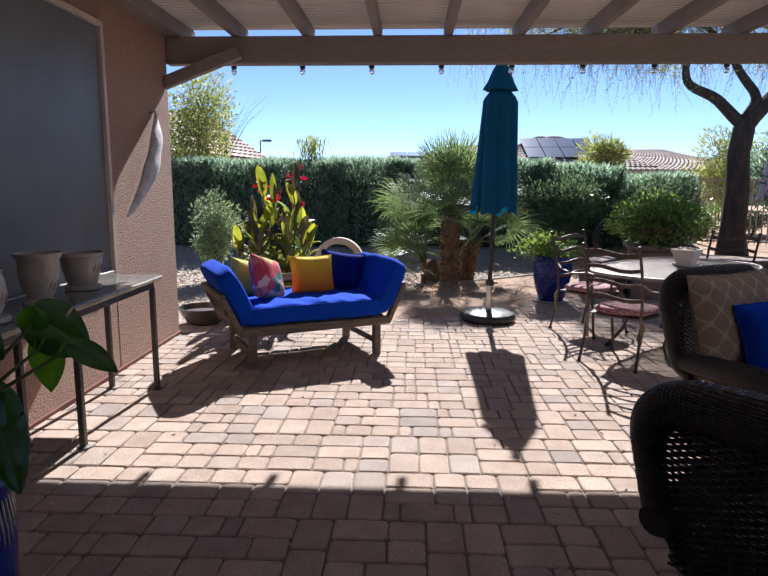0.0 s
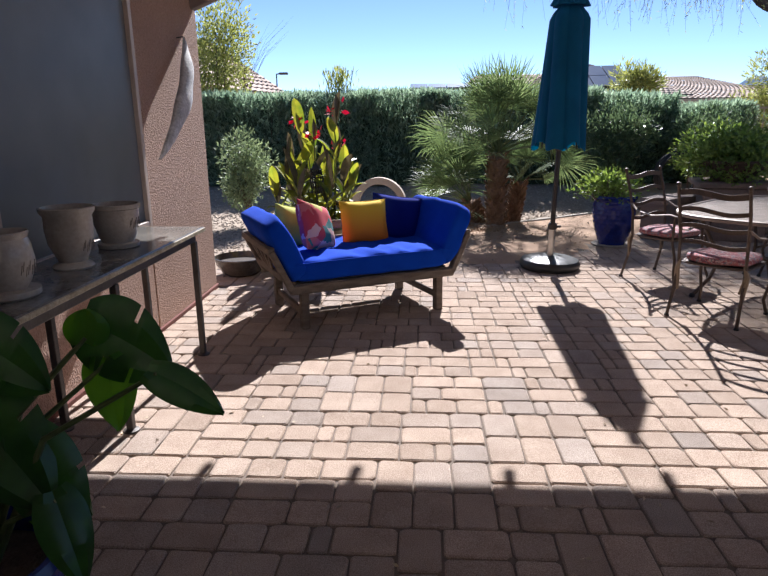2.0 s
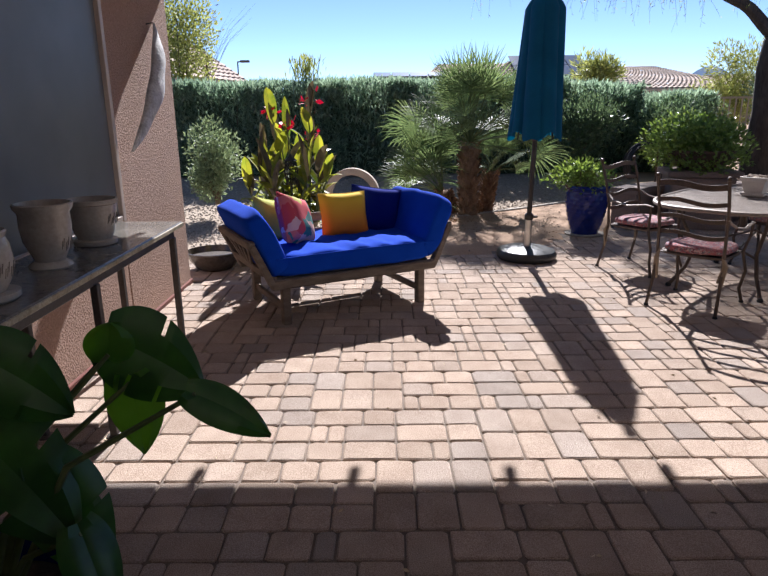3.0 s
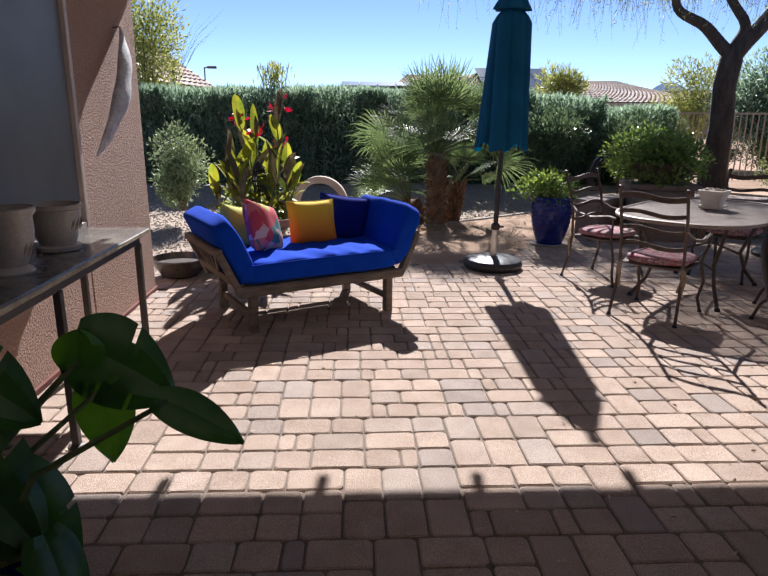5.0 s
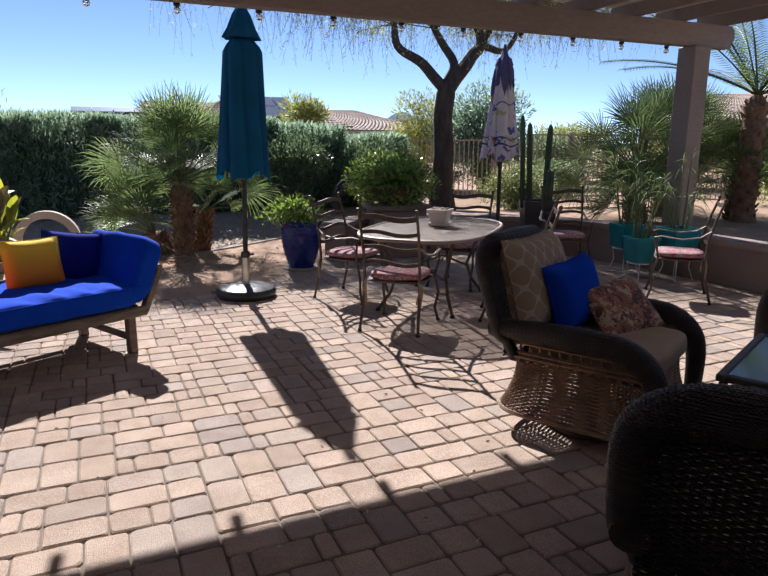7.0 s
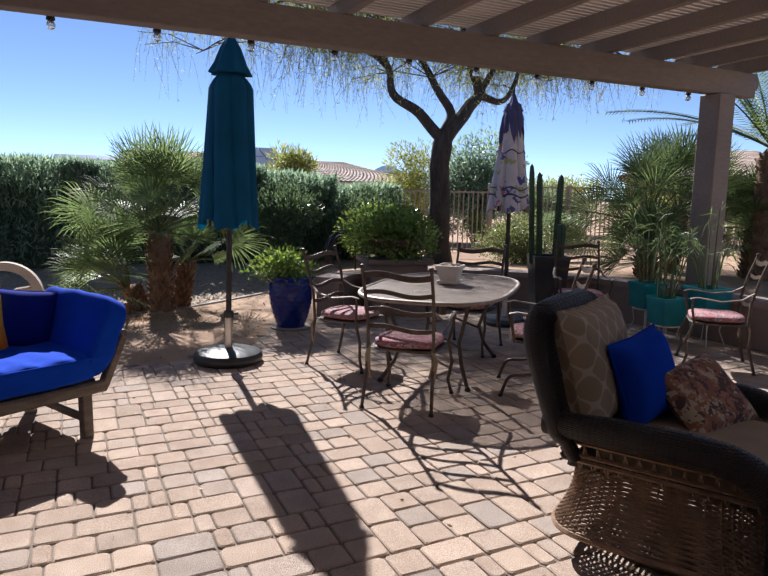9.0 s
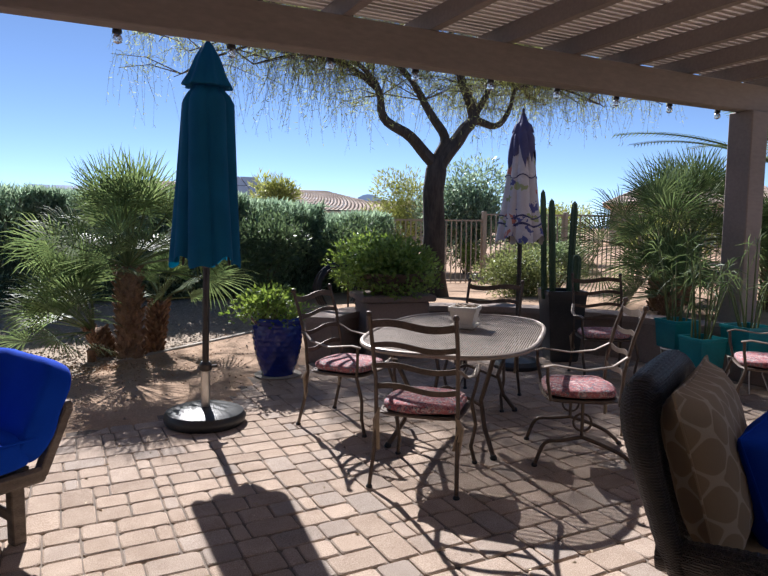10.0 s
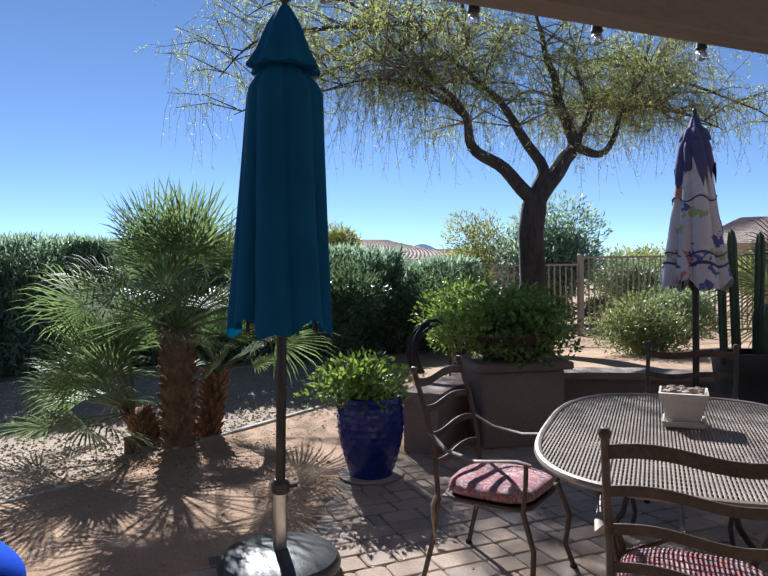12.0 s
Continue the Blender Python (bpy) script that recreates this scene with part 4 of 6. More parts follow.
dining_table()
CH = "brown iron ladder-back chair with red cushion"
iron_chair("iron_chair", T(1.86, 5.49, 0) @ pose(0, 0, 0, 0, 0, -45), CH + ", facing the table")
iron_chair("iron_chair", T(1.87, 6.64, 0) @ pose(0, 0, 0, 0, 0, -145), CH + " beside the blue pot")
iron_chair("iron_chair", T(2.93, 5.35, 0) @ pose(0, 0, 0, 0, 0, 56), "brown iron spring-base patio chair with a faded red cushion", True)
iron_chair("iron_chair", T(3.16, 6.72, 0) @ pose(0, 0, 0, 0, 0, 127), CH + " at the far table end")
iron_chair("iron_chair", T(4.72, 6.86, 0) @ pose(0, 0, 0, 0, 0, 150), CH + " near the potted cactus", False, "iron chairs by the wall")
iron_chair("iron_chair", T(4.92, 5.33, 0) @ pose(0, 0, 0, 0, 0, 45), CH + " by the teal pots", False, "iron chairs by the wall")


# ---- wicker seating ----
def wicker_chair(m, label, cushions=True):
    """Faces +y; the back is at -y."""
    c = thing("wicker_chair", m, label, "armchair", "wicker swivel chairs")
    W = 0.40
    # skirt, flared at the foot: canes woven round upright stakes
    def skirt_at(t, z):
        a = 0.372 + 0.075 * max(0, (0.42 - z) / 0.29) ** 2.2
        return Vector((a * math.copysign(abs(math.cos(t)) ** 0.4, math.cos(t)), a * math.copysign(abs(math.sin(t)) ** 0.4, math.sin(t)), z))
    n = 92
    g = Geo()
    rows = 31
    for r in range(rows):
        z = 0.135 + 0.285 * r / (rows - 1)
        ring = []
        for k in range(n + 1):
            p = skirt_at(2 * math.pi * k / n, z)
            o = Vector((p.x, p.y, 0)).normalized() * (0.006 if (k + r) % 2 else -0.006)
            ring.append(p + o)
        g.tube(ring, 0.0062, 4)
    part("skirt", g, M_WICKER_TAN, c, "brown woven wicker skirt")
    g = Geo()
    for k in range(0, n, 2):
        g.tube([skirt_at(2 * math.pi * k / n, z) for z in (0.13, 0.2, 0.28, 0.42)], 0.005, 4)
    part("skirt_stakes", g, M_WICKER_TAN, c)
    part("skirt_rim", Geo().tube([skirt_at(2 * math.pi * k / 60, 0.125) for k in range(61)], 0.013, 6), M_WICKER_TAN, c)
    part("swivel_ring", Geo().lathe([(0.26, 0.0), (0.30, 0.012), (0.30, 0.03), (0.26, 0.04)], 36), M_IRON, c)
    part("swivel_post", Geo().lathe([(0.06, 0.02), (0.05, 0.30)], 16), M_IRON, c)
    part("seat_deck", Geo().box((0, 0, 0.41), (0.74, 0.74, 0.03)), M_WICKER, c)
    # arms: wide rolled tops that sweep down at the front
    for s in (-1, 1):
        pts = [(s * 0.41, -0.46, 0.585), (s * 0.42, -0.2, 0.60), (s * 0.43, 0.05, 0.605), (s * 0.43, 0.25, 0.59), (s * 0.42, 0.37, 0.52), (s * 0.41, 0.42, 0.40), (s * 0.405, 0.425, 0.16)]
        part("arm_roll", rolled(pts, [0.05, 0.062, 0.066, 0.066, 0.062, 0.055, 0.045], 130), M_WICKER, c, "dark rolled wicker arm")
        g = Geo()
        for k in range(13):
            y = -0.36 + 0.055 * k
            top = 0.57 if y < 0.25 else 0.57 - (y - 0.25) * 0.8
            g.tube([(s * 0.385, y, 0.41), (s * 0.40, y + 0.02, top)], 0.006, 4)
            g.tube([(s * 0.387, y + 0.05, 0.41), (s * 0.40, y - 0.01, top)], 0.005, 4)
        part("arm_lattice", g, M_WICKER_TAN, c)
        for z in (0.44, 0.465, 0.52, 0.545):
            part("arm_band", Geo().tube([(s * 0.392, -0.38, z), (s * 0.40, 0.36, z)], 0.010, 5), M_WICKER_TAN, c)
    # back: panel with a thick rolled rim
    rimp = []
    for k in range(17):
        t = math.pi * k / 16
        x = -0.43 * math.copysign(abs(math.cos(t)) ** 0.42, math.cos(t))
        h = abs(math.sin(t)) ** 0.42
        rimp.append((x, -0.41 - 0.15 * h, 0.58 + 0.44 * h))
    rimp = [(-0.385, -0.33, 0.44), (-0.40, -0.37, 0.52)] + rimp + [(0.40, -0.37, 0.52), (0.385, -0.33, 0.44)]
    part("back_rim", rolled(rimp, [0.035, 0.045, 0.058, 0.066, 0.07, 0.066, 0.058, 0.045, 0.035], 190, 14, 0.85), M_WICKER, c, "dark rolled wicker back rim")
    g = Geo()
    for r in range(46):
        z = 0.43 + 0.0127 * r
        half = 0.40 if z < 0.62 else 0.41 * max(0.0, 1 - ((z - 0.62) / 0.40) ** 5) ** 0.5
        if half < 0.06:
            continue
        line = []
        for k in range(37):
            x = -half + 2 * half * k / 36
            line.append((x, -0.385 - 0.34 * max(0, z - 0.5) - 0.05 * (1 - (x / 0.4) ** 2) + (0.005 if (k + r) % 2 else -0.005), z))
        g.tube(line, 0.0062, 4)
    part("back_panel", g, M_WICKER, c)
    if cushions:
        part("seat_cushion", Geo().soft((0, 0.05, 0.485), (0.70, 0.72, 0.14), None, 5, 12, 0.01, 3.0), M_SEAT_TAN, c, "tan seat cushion")
    return c


WA = T(2.015, 3.27, 0) @ pose(0, 0, 0, 0, 0, -151) @ Matrix.Diagonal((1.0, 0.98, 0.965, 1.0))
wicker_chair(WA, "dark brown wicker swivel armchair with tan cushions")


def loose_pillow(m, w, h, t, material, label):
    ob = thing("throw_pillow", m, label, "pillow")
    part("cover", Geo().pillow(w, h, t), material, ob)
    part("piping", Geo().tube([(-w / 2, 0, -h / 2), (-w / 2 * 0.94, 0, 0), (-w / 2, 0, h / 2), (0, 0, h / 2 * 0.94), (w / 2, 0, h / 2), (w / 2 * 0.94, 0, 0), (w / 2, 0, -h / 2), (0, 0, -h / 2 * 0.94), (-w / 2, 0, -h / 2)], 0.005, 5), material, ob)


loose_pillow(WA @ T(0.02, -0.375, 0.79) @ pose(0, 0, 0, 16, 0, 0), 0.68, 0.56, 0.20, M_LATTICE, "tan trellis print back cushion on a wicker chair")
loose_pillow(WA @ T(-0.03, -0.18, 0.735) @ pose(0, 0, 0, 18, 6, -12), 0.42, 0.40, 0.19, M_BLUE, "royal blue pillow on a wicker chair")
loose_pillow(WA @ T(-0.16, 0.05, 0.655) @ pose(0, 0, 0, 46, 6, -22), 0.44, 0.36, 0.13, M_KILIM, "rust patterned pillow on a wicker chair")
wicker_chair(T(1.32, 1.67, 0) @ pose(0, 0, 0, 0, 0, -53) @ Matrix.Diagonal((1.02, 1, 0.95, 1.0)), "dark brown wicker swivel armchair seen against the light")
wicker_chair(T(3.84, 2.93, 0) @ pose(0, 0, 0, 0, 0, 100), "dark brown wicker armchair across the glass table")


def glass_table():
    t = thing("glass_table", T(2.64, 2.36, 0) @ pose(0, 0, 0, 0, 0, 25), "black framed glass-top side table", "table")
    L2, W2 = 0.42, 0.42
    for s in (-1, 1):
        part("frame_side", Geo().box((0, s * W2, 0.49), (2 * L2 + 0.04, 0.04, 0.035)), M_DARK_METAL, t)
        part("frame_end", Geo().box((s * L2, 0, 0.49), (0.04, 2 * W2 - 0.042, 0.035)), M_DARK_METAL, t)
        for q in (-1, 1):
            part("leg", Geo().box((s * (L2 - 0.01), q * (W2 - 0.01), 0.236), (0.035, 0.035, 0.472)), M_DARK_METAL, t)
    part("glass_top", Geo().box((0, 0, 0.497), (2 * L2 - 0.042, 2 * W2 - 0.042, 0.008), ch=0.002), M_DARK_GLASS, t, "reflective dark glass pane")


glass_table()


# ---- console table with pots, wall ornament ----
def console():
    t = thing("console_table", I4, "dark metal console table with a stone slab top", "console table")
    part("top", Geo().box((-2.06, 3.35, 0.825), (0.46, 2.50, 0.035), ch=0.006), M_TABLE_TOP, t, "polished dark stone top")
    part("top_edge", Geo().box((-1.827, 3.35, 0.825), (0.008, 2.50, 0.024), ch=0.003), mat("worn_gilt_edge", (0.20, 0.16, 0.09), (0.50, 0.43, 0.30), 0.6, 14, 90, 0.5), t, "worn pale edge of the slab")
    for x in (-2.22, -1.88):
        part("apron", Geo().box((x, 3.35, 0.78), (0.03, 2.36, 0.05), ch=0.004), M_DARK_METAL, t)
        for y in (2.3, 3.42, 4.5):
            part("leg", Geo().box((x + 0.01, y, 0.38), (0.035, 0.035, 0.76), ch=0.003), M_DARK_METAL, t)
            part("foot", Geo().lathe([(0.04, 0.0), (0.04, 0.008), (0.02, 0.014)], 12, T(x + 0.01, y, 0)), M_DARK_METAL, t)
    pots = [
        ((-2.05, 3.42), [(0.125, 0), (0.13, 0.008), (0.12, 0.018), (0.088, 0.03), (0.10, 0.05), (0.138, 0.11), (0.148, 0.17), (0.146, 0.225), (0.168, 0.245), (0.172, 0.262), (0.158, 0.265), (0.14, 0.22), (0.12, 0.12)], "tall tan urn-shaped glazed pot with incised scroll"),
        ((-2.07, 3.92), [(0.10, 0), (0.115, 0.005), (0.118, 0.025), (0.09, 0.03), (0.105, 0.06), (0.128, 0.14), (0.132, 0.20), (0.142, 0.205), (0.142, 0.225), (0.13, 0.227), (0.12, 0.19), (0.1, 0.1)], "tan glazed flower pot on a saucer with leaf frieze"),
        ((-2.02, 2.90), [(0.12, 0), (0.135, 0.01), (0.135, 0.03), (0.08, 0.032), (0.10, 0.06), (0.128, 0.12), (0.118, 0.19), (0.105, 0.215), (0.115, 0.235), (0.108, 0.24), (0.095, 0.21), (0.1, 0.1)], "round-bellied tan glazed pot on a saucer"),
    ]
    for (x, y), prof, label in pots:
        thin, tall = (0.92, 1.04) if y > 3.9 else (0.82, 1.08)
        thin *= 0.87 if 3.3 < y < 3.6 else 1.0
        prof = [(r * thin, z * tall) for r, z in prof]
        p = thing("clay_pot", T(x, y, 0.8425), label, "pot", "clay pots on the console")
        part("pot", Geo().lathe(prof, 36), M_CERAMIC_TAN, p)
        part("soil", Geo().lathe([(prof[-2][0] - 0.004, prof[-2][1] - 0.03), (0.0, prof[-2][1] - 0.025)], 24), M_SOIL, p)
        g = Geo()
        rr = prof[5][0] + 0.001
        for k in range(9):
            a = -0.55 + 0.09 * k
            z0 = prof[5][1] - 0.03
            g.tube([((rr + 0.001) * math.cos(a + 0.03 * q), (rr + 0.001) * math.sin(a + 0.03 * q), z0 + 0.012 * q + 0.012 * math.sin(k * 2)) for q in range(4)], 0.0016, 4)
        part("relief", g, M_GREY_WOOD, p, "small dark incised scroll")
    w = thing("wall_ornament", I4, "weathered grey pointed seed pod hung on the wall", "wall ornament")
    g = Geo()
    n = 16
    for j in range(n + 1):
        t = j / n
        y = 5.10 + 0.72 * t ** 0.9
        z = 1.24 + 0.90 * t
        wd = 0.125 * math.sin(math.pi * min(1, t * 0.97 + 0.02)) ** 0.8 * (1 + 0.10 * math.sin(19 * t)) + 0.004
        out = 0.02 + 0.10 * math.sin(math.pi * (0.12 + 0.80 * t))
        for k in range(7):
            a = math.pi * (k / 6 - 0.5)
            g.v.append((-2.345 + out + wd * 0.55 * math.cos(a), y + wd * math.sin(a) * 0.8, z - wd * math.sin(a) * 0.15))
    for j in range(n):
        for k in range(6):
            a = j * 7 + k
            g.f.append((a, a + 1, a + 8, a + 7))
    ob = part("pod", g, mat("grey_pod", (0.34, 0.33, 0.32), (0.62, 0.61, 0.60), 0.85, 14, 60, 0.6), w)
    so = ob.modifiers.new("thick", "SOLIDIFY")
    so.thickness = 0.012
    part("hook", Geo().tube([(-2.36, 5.80, 2.13), (-2.30, 5.80, 2.14), (-2.29, 5.81, 2.10)], 0.005, 5), M_DARK_METAL, w)


console()


# ---- plants ----
def ball(n, r):
    p = rng.normal(size=(n, 3))
    p /= np.linalg.norm(p, axis=1, keepdims=True)
    return p * (rng.random((n, 1)) ** (1 / 2.2)) * np.array(r)


def shrub(name, x, y, z, r, count, size, material, label, category="shrub", stems=7, lumps=9, up=0.5):
    """A leafy bush: stems from the base and leaves in uneven lumps."""
    s = thing(name, T(x, y, z), label, category)
    g = Geo()
    centres = ball(lumps, (r[0] * 0.62, r[1] * 0.62, r[2] * 0.6)) + np.array([0, 0, r[2]])
    for c in centres[:stems]:
        g.tube([(c[0] * 0.1, c[1] * 0.1, 0), (c[0] * 0.5, c[1] * 0.5, c[2] * 0.5), tuple(c)], [0.022, 0.016, 0.008], 5)
    part("stems", g, M_TWIG, s)
    per = count // lumps
    ps, ws = [], []
    for c in centres:
        q = ball(per, (r[0] * 0.48, r[1] * 0.48, r[2] * 0.46))
        ps.append(q + c)
        w = q / (np.linalg.norm(q, axis=1, keepdims=True) + 1e-6) + rng.normal(size=q.shape) * 0.6
        w[:, 2] += up
        ws.append(w)
    P, D = np.concatenate(ps), np.concatenate(ws)
    P[:, 2] = np.maximum(P[:, 2], 0.05)
    part("foliage", leaf_geo(P, D, size[0] * (0.7 + 0.6 * rng.random(len(P))), size[1]), material, s)
    return s


def oleander_hedge():
    x = -6.6
    while x < 5.6:
        top = 1.90 - 0.34 * step(2.2, 5.6, x)
        s = thing("hedge_shrub", T(x, 13.95, 0.18), "dense dark green clipped oleander hedge shrub", "hedge", "oleander hedge")
        hw, hd, hh = 0.95, 0.62, top - 0.22
        n = 11500
        P = (rng.random((n, 3)) - 0.5) * 2
        # crowd the leaves to the outside of the block
        ax = rng.integers(0, 3, n)
        sg = np.where(rng.random(n) < 0.5, -1, 1)
        for a in range(3):
            sel = ax == a
            P[sel, a] = sg[sel] * (1 - 0.22 * rng.random(sel.sum()) ** 1.5)
        P[:, 2] = np.abs(P[:, 2])
        D = P * np.array([0.5, 0.9, 0.5]) + rng.normal(size=P.shape) * 0.6
        D[:, 2] += 0.75
        P = P * np.array([hw, hd, hh])
        lump = np.array([noise.noise((a * 1.3 + x, b * 1.7, c * 1.5)) for a, b, c in P])
        P[:, 1] += np.sign(P[:, 1]) * lump * 0.22
        P[:, 2] += 0.14 * lump * (P[:, 2] / hh) + 0.05
        keep = P[:, 2] > 0.02 + 0.10 * rng.random(n)
        part("foliage", leaf_geo(P[keep], D[keep], 0.11 + 0.09 * rng.random(keep.sum()), 0.03), M_OLEANDER, s)
        g = Geo()
        for q in range(14):
            a, b = (rng.random() - 0.5) * 1.5, (rng.random() - 0.5) * 0.7
            g.tube([(a * 0.6, b * 0.5, 0), (a * 0.9, b * 0.9, 0.7), (a * 1.1, b, hh - 0.15)], [0.02, 0.016, 0.006], 5)
        part("stems", g, M_TWIG, s)
        # added solid core blocks the view through; its dark colour stands for inner shade
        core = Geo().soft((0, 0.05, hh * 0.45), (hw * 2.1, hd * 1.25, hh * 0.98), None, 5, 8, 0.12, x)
        part("dark_core", core, mat_core, s)
        x += 1.42


M_DARK_BUSH = mat("dark_bush_leaf", (0.055, 0.092, 0.045), (0.13, 0.185, 0.09), 0.32, 4, 20, 0.0, thin=0.3, island=0.4)
M_OLIVE = mat("olive_leaf", (0.085, 0.112, 0.042), (0.19, 0.22, 0.09), 0.45, 4, 20, 0.0, thin=0.3, island=0.4)
# leaf green darkened to pass for the shaded depth of the hedge
mat_core = mat("hedge_core_shade", (0.03, 0.05, 0.026), (0.065, 0.10, 0.05), 0.9, 12, 40, 0.8)
oleander_hedge()
P = np.stack([-2.15 + rng.normal(size=260) * 0.13, 13.9 + rng.normal(size=260) * 0.15, 2.0 + rng.random(260) * 0.42], 1)
D = rng.normal(size=(260, 3)) * 0.3 + np.array([0, 0, 1.0])
s = thing("hedge_shoots", T(0, 0, 0), "tall pale new shoots standing out of the hedge", "hedge")
part("foliage", leaf_geo(P, D, 0.16, 0.025), M_YELLOW_LEAF, s)
g = Geo()
for k in range(7):
    a = -2.15 + (k - 3) * 0.07
    g.tube([(a, 13.9, 1.5), (a + 0.02, 13.9, 2.1), (a + 0.03 * (k - 3), 13.9, 2.45)], 0.008, 4)
part("stems", g, M_STEM, s)


def fan_frond(g_leaf, g_stem, base, way, reach, radius, blades=22, droop=0.25):
    """A palm fan: a petiole and a spread of narrow folded blades."""
    way = Vector(way).normalized()
    side = way.cross(Vector((0, 0, 1)))
    if side.length < 0.05:
        side = Vector((1, 0, 0))
    side.normalize()
    nor = side.cross(way)
    roll = 0.55 * rng.normal()
    side, nor = side * math.cos(roll) + nor * math.sin(roll), nor * math.cos(roll) - side * math.sin(roll)
    tip = Vector(base) + way * reach - Vector((0, 0, 1)) * droop * reach * 0.3
    g_stem.tube([base, (Vector(base) + tip) / 2 + nor * 0.02, tip], [0.012, 0.009, 0.007], 4)
    for k in range(blades):
        a = (k / (blades - 1) - 0.5) * radians(180)
        d = (way * math.cos(a) + side * math.sin(a) + nor * (0.12 + 0.1 * (rng.random() - 0.5))).normalized()
        L = radius * (0.72 + 0.28 * math.cos(a * 0.6)) * (0.8 + 0.3 * rng.random())
        w = 0.0085
        s2 = nor.cross(d)
        s2.normalize()
        p1 = tip + d * L * 0.45
        p2 = tip + d * L * 0.8 - Vector((0, 0, 1)) * droop * L * 0.12
        p3 = tip + d * L - Vector((0, 0, 1)) * droop * L * 0.35
        i = len(g_leaf.v)
        g_leaf.v += [tuple(tip), tuple(p1 + s2 * w), tuple(p1 - s2 * w), tuple(p2 + s2 * w * 0.7), tuple(p2 - s2 * w * 0.7), tuple(p3)]
        g_leaf.f += [(i, i + 1, i + 2), (i + 1, i + 3, i + 4, i + 2), (i + 3, i + 5, i + 4)]


def palm_trunk(g, base, top, r):
    base, top = Vector(base), Vector(top)
    n = 12
    pts = [base.lerp(top, k / n) for k in range(n + 1)]
    g.tube(pts, [r * (1.05 + 0.12 * math.sin(k * 2.4) + (0.25 if k == 0 else 0)) * (0.45 if k == n else 1) for k in range(n + 1)], 14)
    for k in range(90):
        t = 0.05 + 0.93 * (k / 90)
        a = k * 2.4
        p = base.lerp(top, t) + Vector((math.cos(a), math.sin(a), 0)) * r * 0.95
        q = p + Vector((math.cos(a), math.sin(a), 1.1)) * 0.055
        g.tube([p, q], [0.026, 0.012], 5)


def fan_palm(x, y, z, trunks, label, low=-12, one_sided=()):
    p = thing("fan_palm", T(x, y, z), label, "palm")
    for nr, ((tx, ty), (ux, uy, h), r, fronds, reach, radius) in enumerate(trunks):
        g = Geo()
        palm_trunk(g, (tx, ty, -0.05), (ux, uy, h), r)
        tr = part("trunk", g, M_PALM_TRUNK, p, "shaggy brown palm trunk")
        gl, gs = Geo(), Geo()
        for k in range(fronds):
            el = radians(low + (88 - low) * ((k + 0.5) / fronds) ** 0.92)
            az = k * 2.39996
            el += radians(10) * rng.normal() * 0.6
            az += 0.25 * rng.normal()
            if nr in one_sided:
                az = radians(190) + radians(62) * math.sin(az)
            way = (math.cos(az) * math.cos(el), math.sin(az) * math.cos(el), math.sin(el))
            fan_frond(gl, gs, (ux, uy, h - 0.02), way, reach * (0.8 + 0.35 * rng.random()), radius * (0.85 + 0.3 * rng.random()), 30, 0.55 if el < 0.9 else 0.2)
        part("fronds", gl, M_PALM, p)
        part("petioles", gs, M_STEM, p)


fan_palm(0.6, 9.8, 0, [((0, 0), (0.0, 0, 1.04), 0.125, 42, 0.74, 0.62), ((0.26, 0.25), (0.36, 0.25, 0.62), 0.085, 12, 0.36, 0.34), ((-0.2, 0.2), (-0.36, 0.12, 0.34), 0.09, 22, 0.62, 0.52)], "clump of green fan palms with shaggy trunks", 4, (2,))
fan_palm(7.35, 8.4, 0.30, [((0, 0), (0.0, 0, 0.86), 0.12, 36, 0.85, 0.65), ((0.9, 0.35), (1.0, 0.3, 1.02), 0.12, 34, 0.85, 0.65), ((-0.4, -0.5), (-0.5, -0.55, 0.35), 0.09, 26, 0.5, 0.5), ((1.5, -0.6), (1.6, -0.6, 0.8), 0.11, 30, 0.55, 0.5)], "large group of dark green fan palms by the post")


def feather_palm():
    p = thing("feather_palm", T(8.7, 7.5, 0.36), "feather palm with long arching pale fronds", "palm")
    g = Geo()
    palm_trunk(g, (0, 0, -0.05), (0, 0, 1.9), 0.16)
    part("trunk", g, M_PALM_TRUNK, p)
    gl, gs = Geo(), Geo()
    for k in range(22):
        az, el = k * 2.4, radians(20 + 50 * ((k % 5) / 5))
        d = Vector((math.cos(az) * math.cos(el), math.sin(az) * math.cos(el), math.sin(el)))
        pts = [Vector((0, 0, 1.9)) + d * s * 2.6 - Vector((0, 0, 1)) * 0.75 * s * s for s in [i / 14 for i in range(15)]]
        gs.tube(pts, [0.018 - 0.001 * i for i in range(15)], 4)
        for i in range(2, 15):
            t = (pts[i] - pts[i - 1]).normalized()
            sd = t.cross(Vector((0, 0, 1))).normalized()
            for q in range(3):
                b = pts[i - 1].lerp(pts[i], q / 3)
                for s2 in (-1, 1):
                    w = (sd * s2 + t * 0.7 + Vector((0, 0, 0.15))).normalized()
                    L = 0.34 * (1 - 0.5 * i / 15)
                    e = b + w * L - Vector((0, 0, 0.06))
                    m = b + w * L * 0.5
                    u = t * 0.012
                    j = len(gl.v)
                    gl.v += [tuple(b), tuple(m + u), tuple(e), tuple(m - u)]
                    gl.f.append((j, j + 1, j + 2, j + 3))
    part("fronds", gl, M_PALM, p)
    part("frond_ribs", gs, M_STEM, p)


feather_palm()


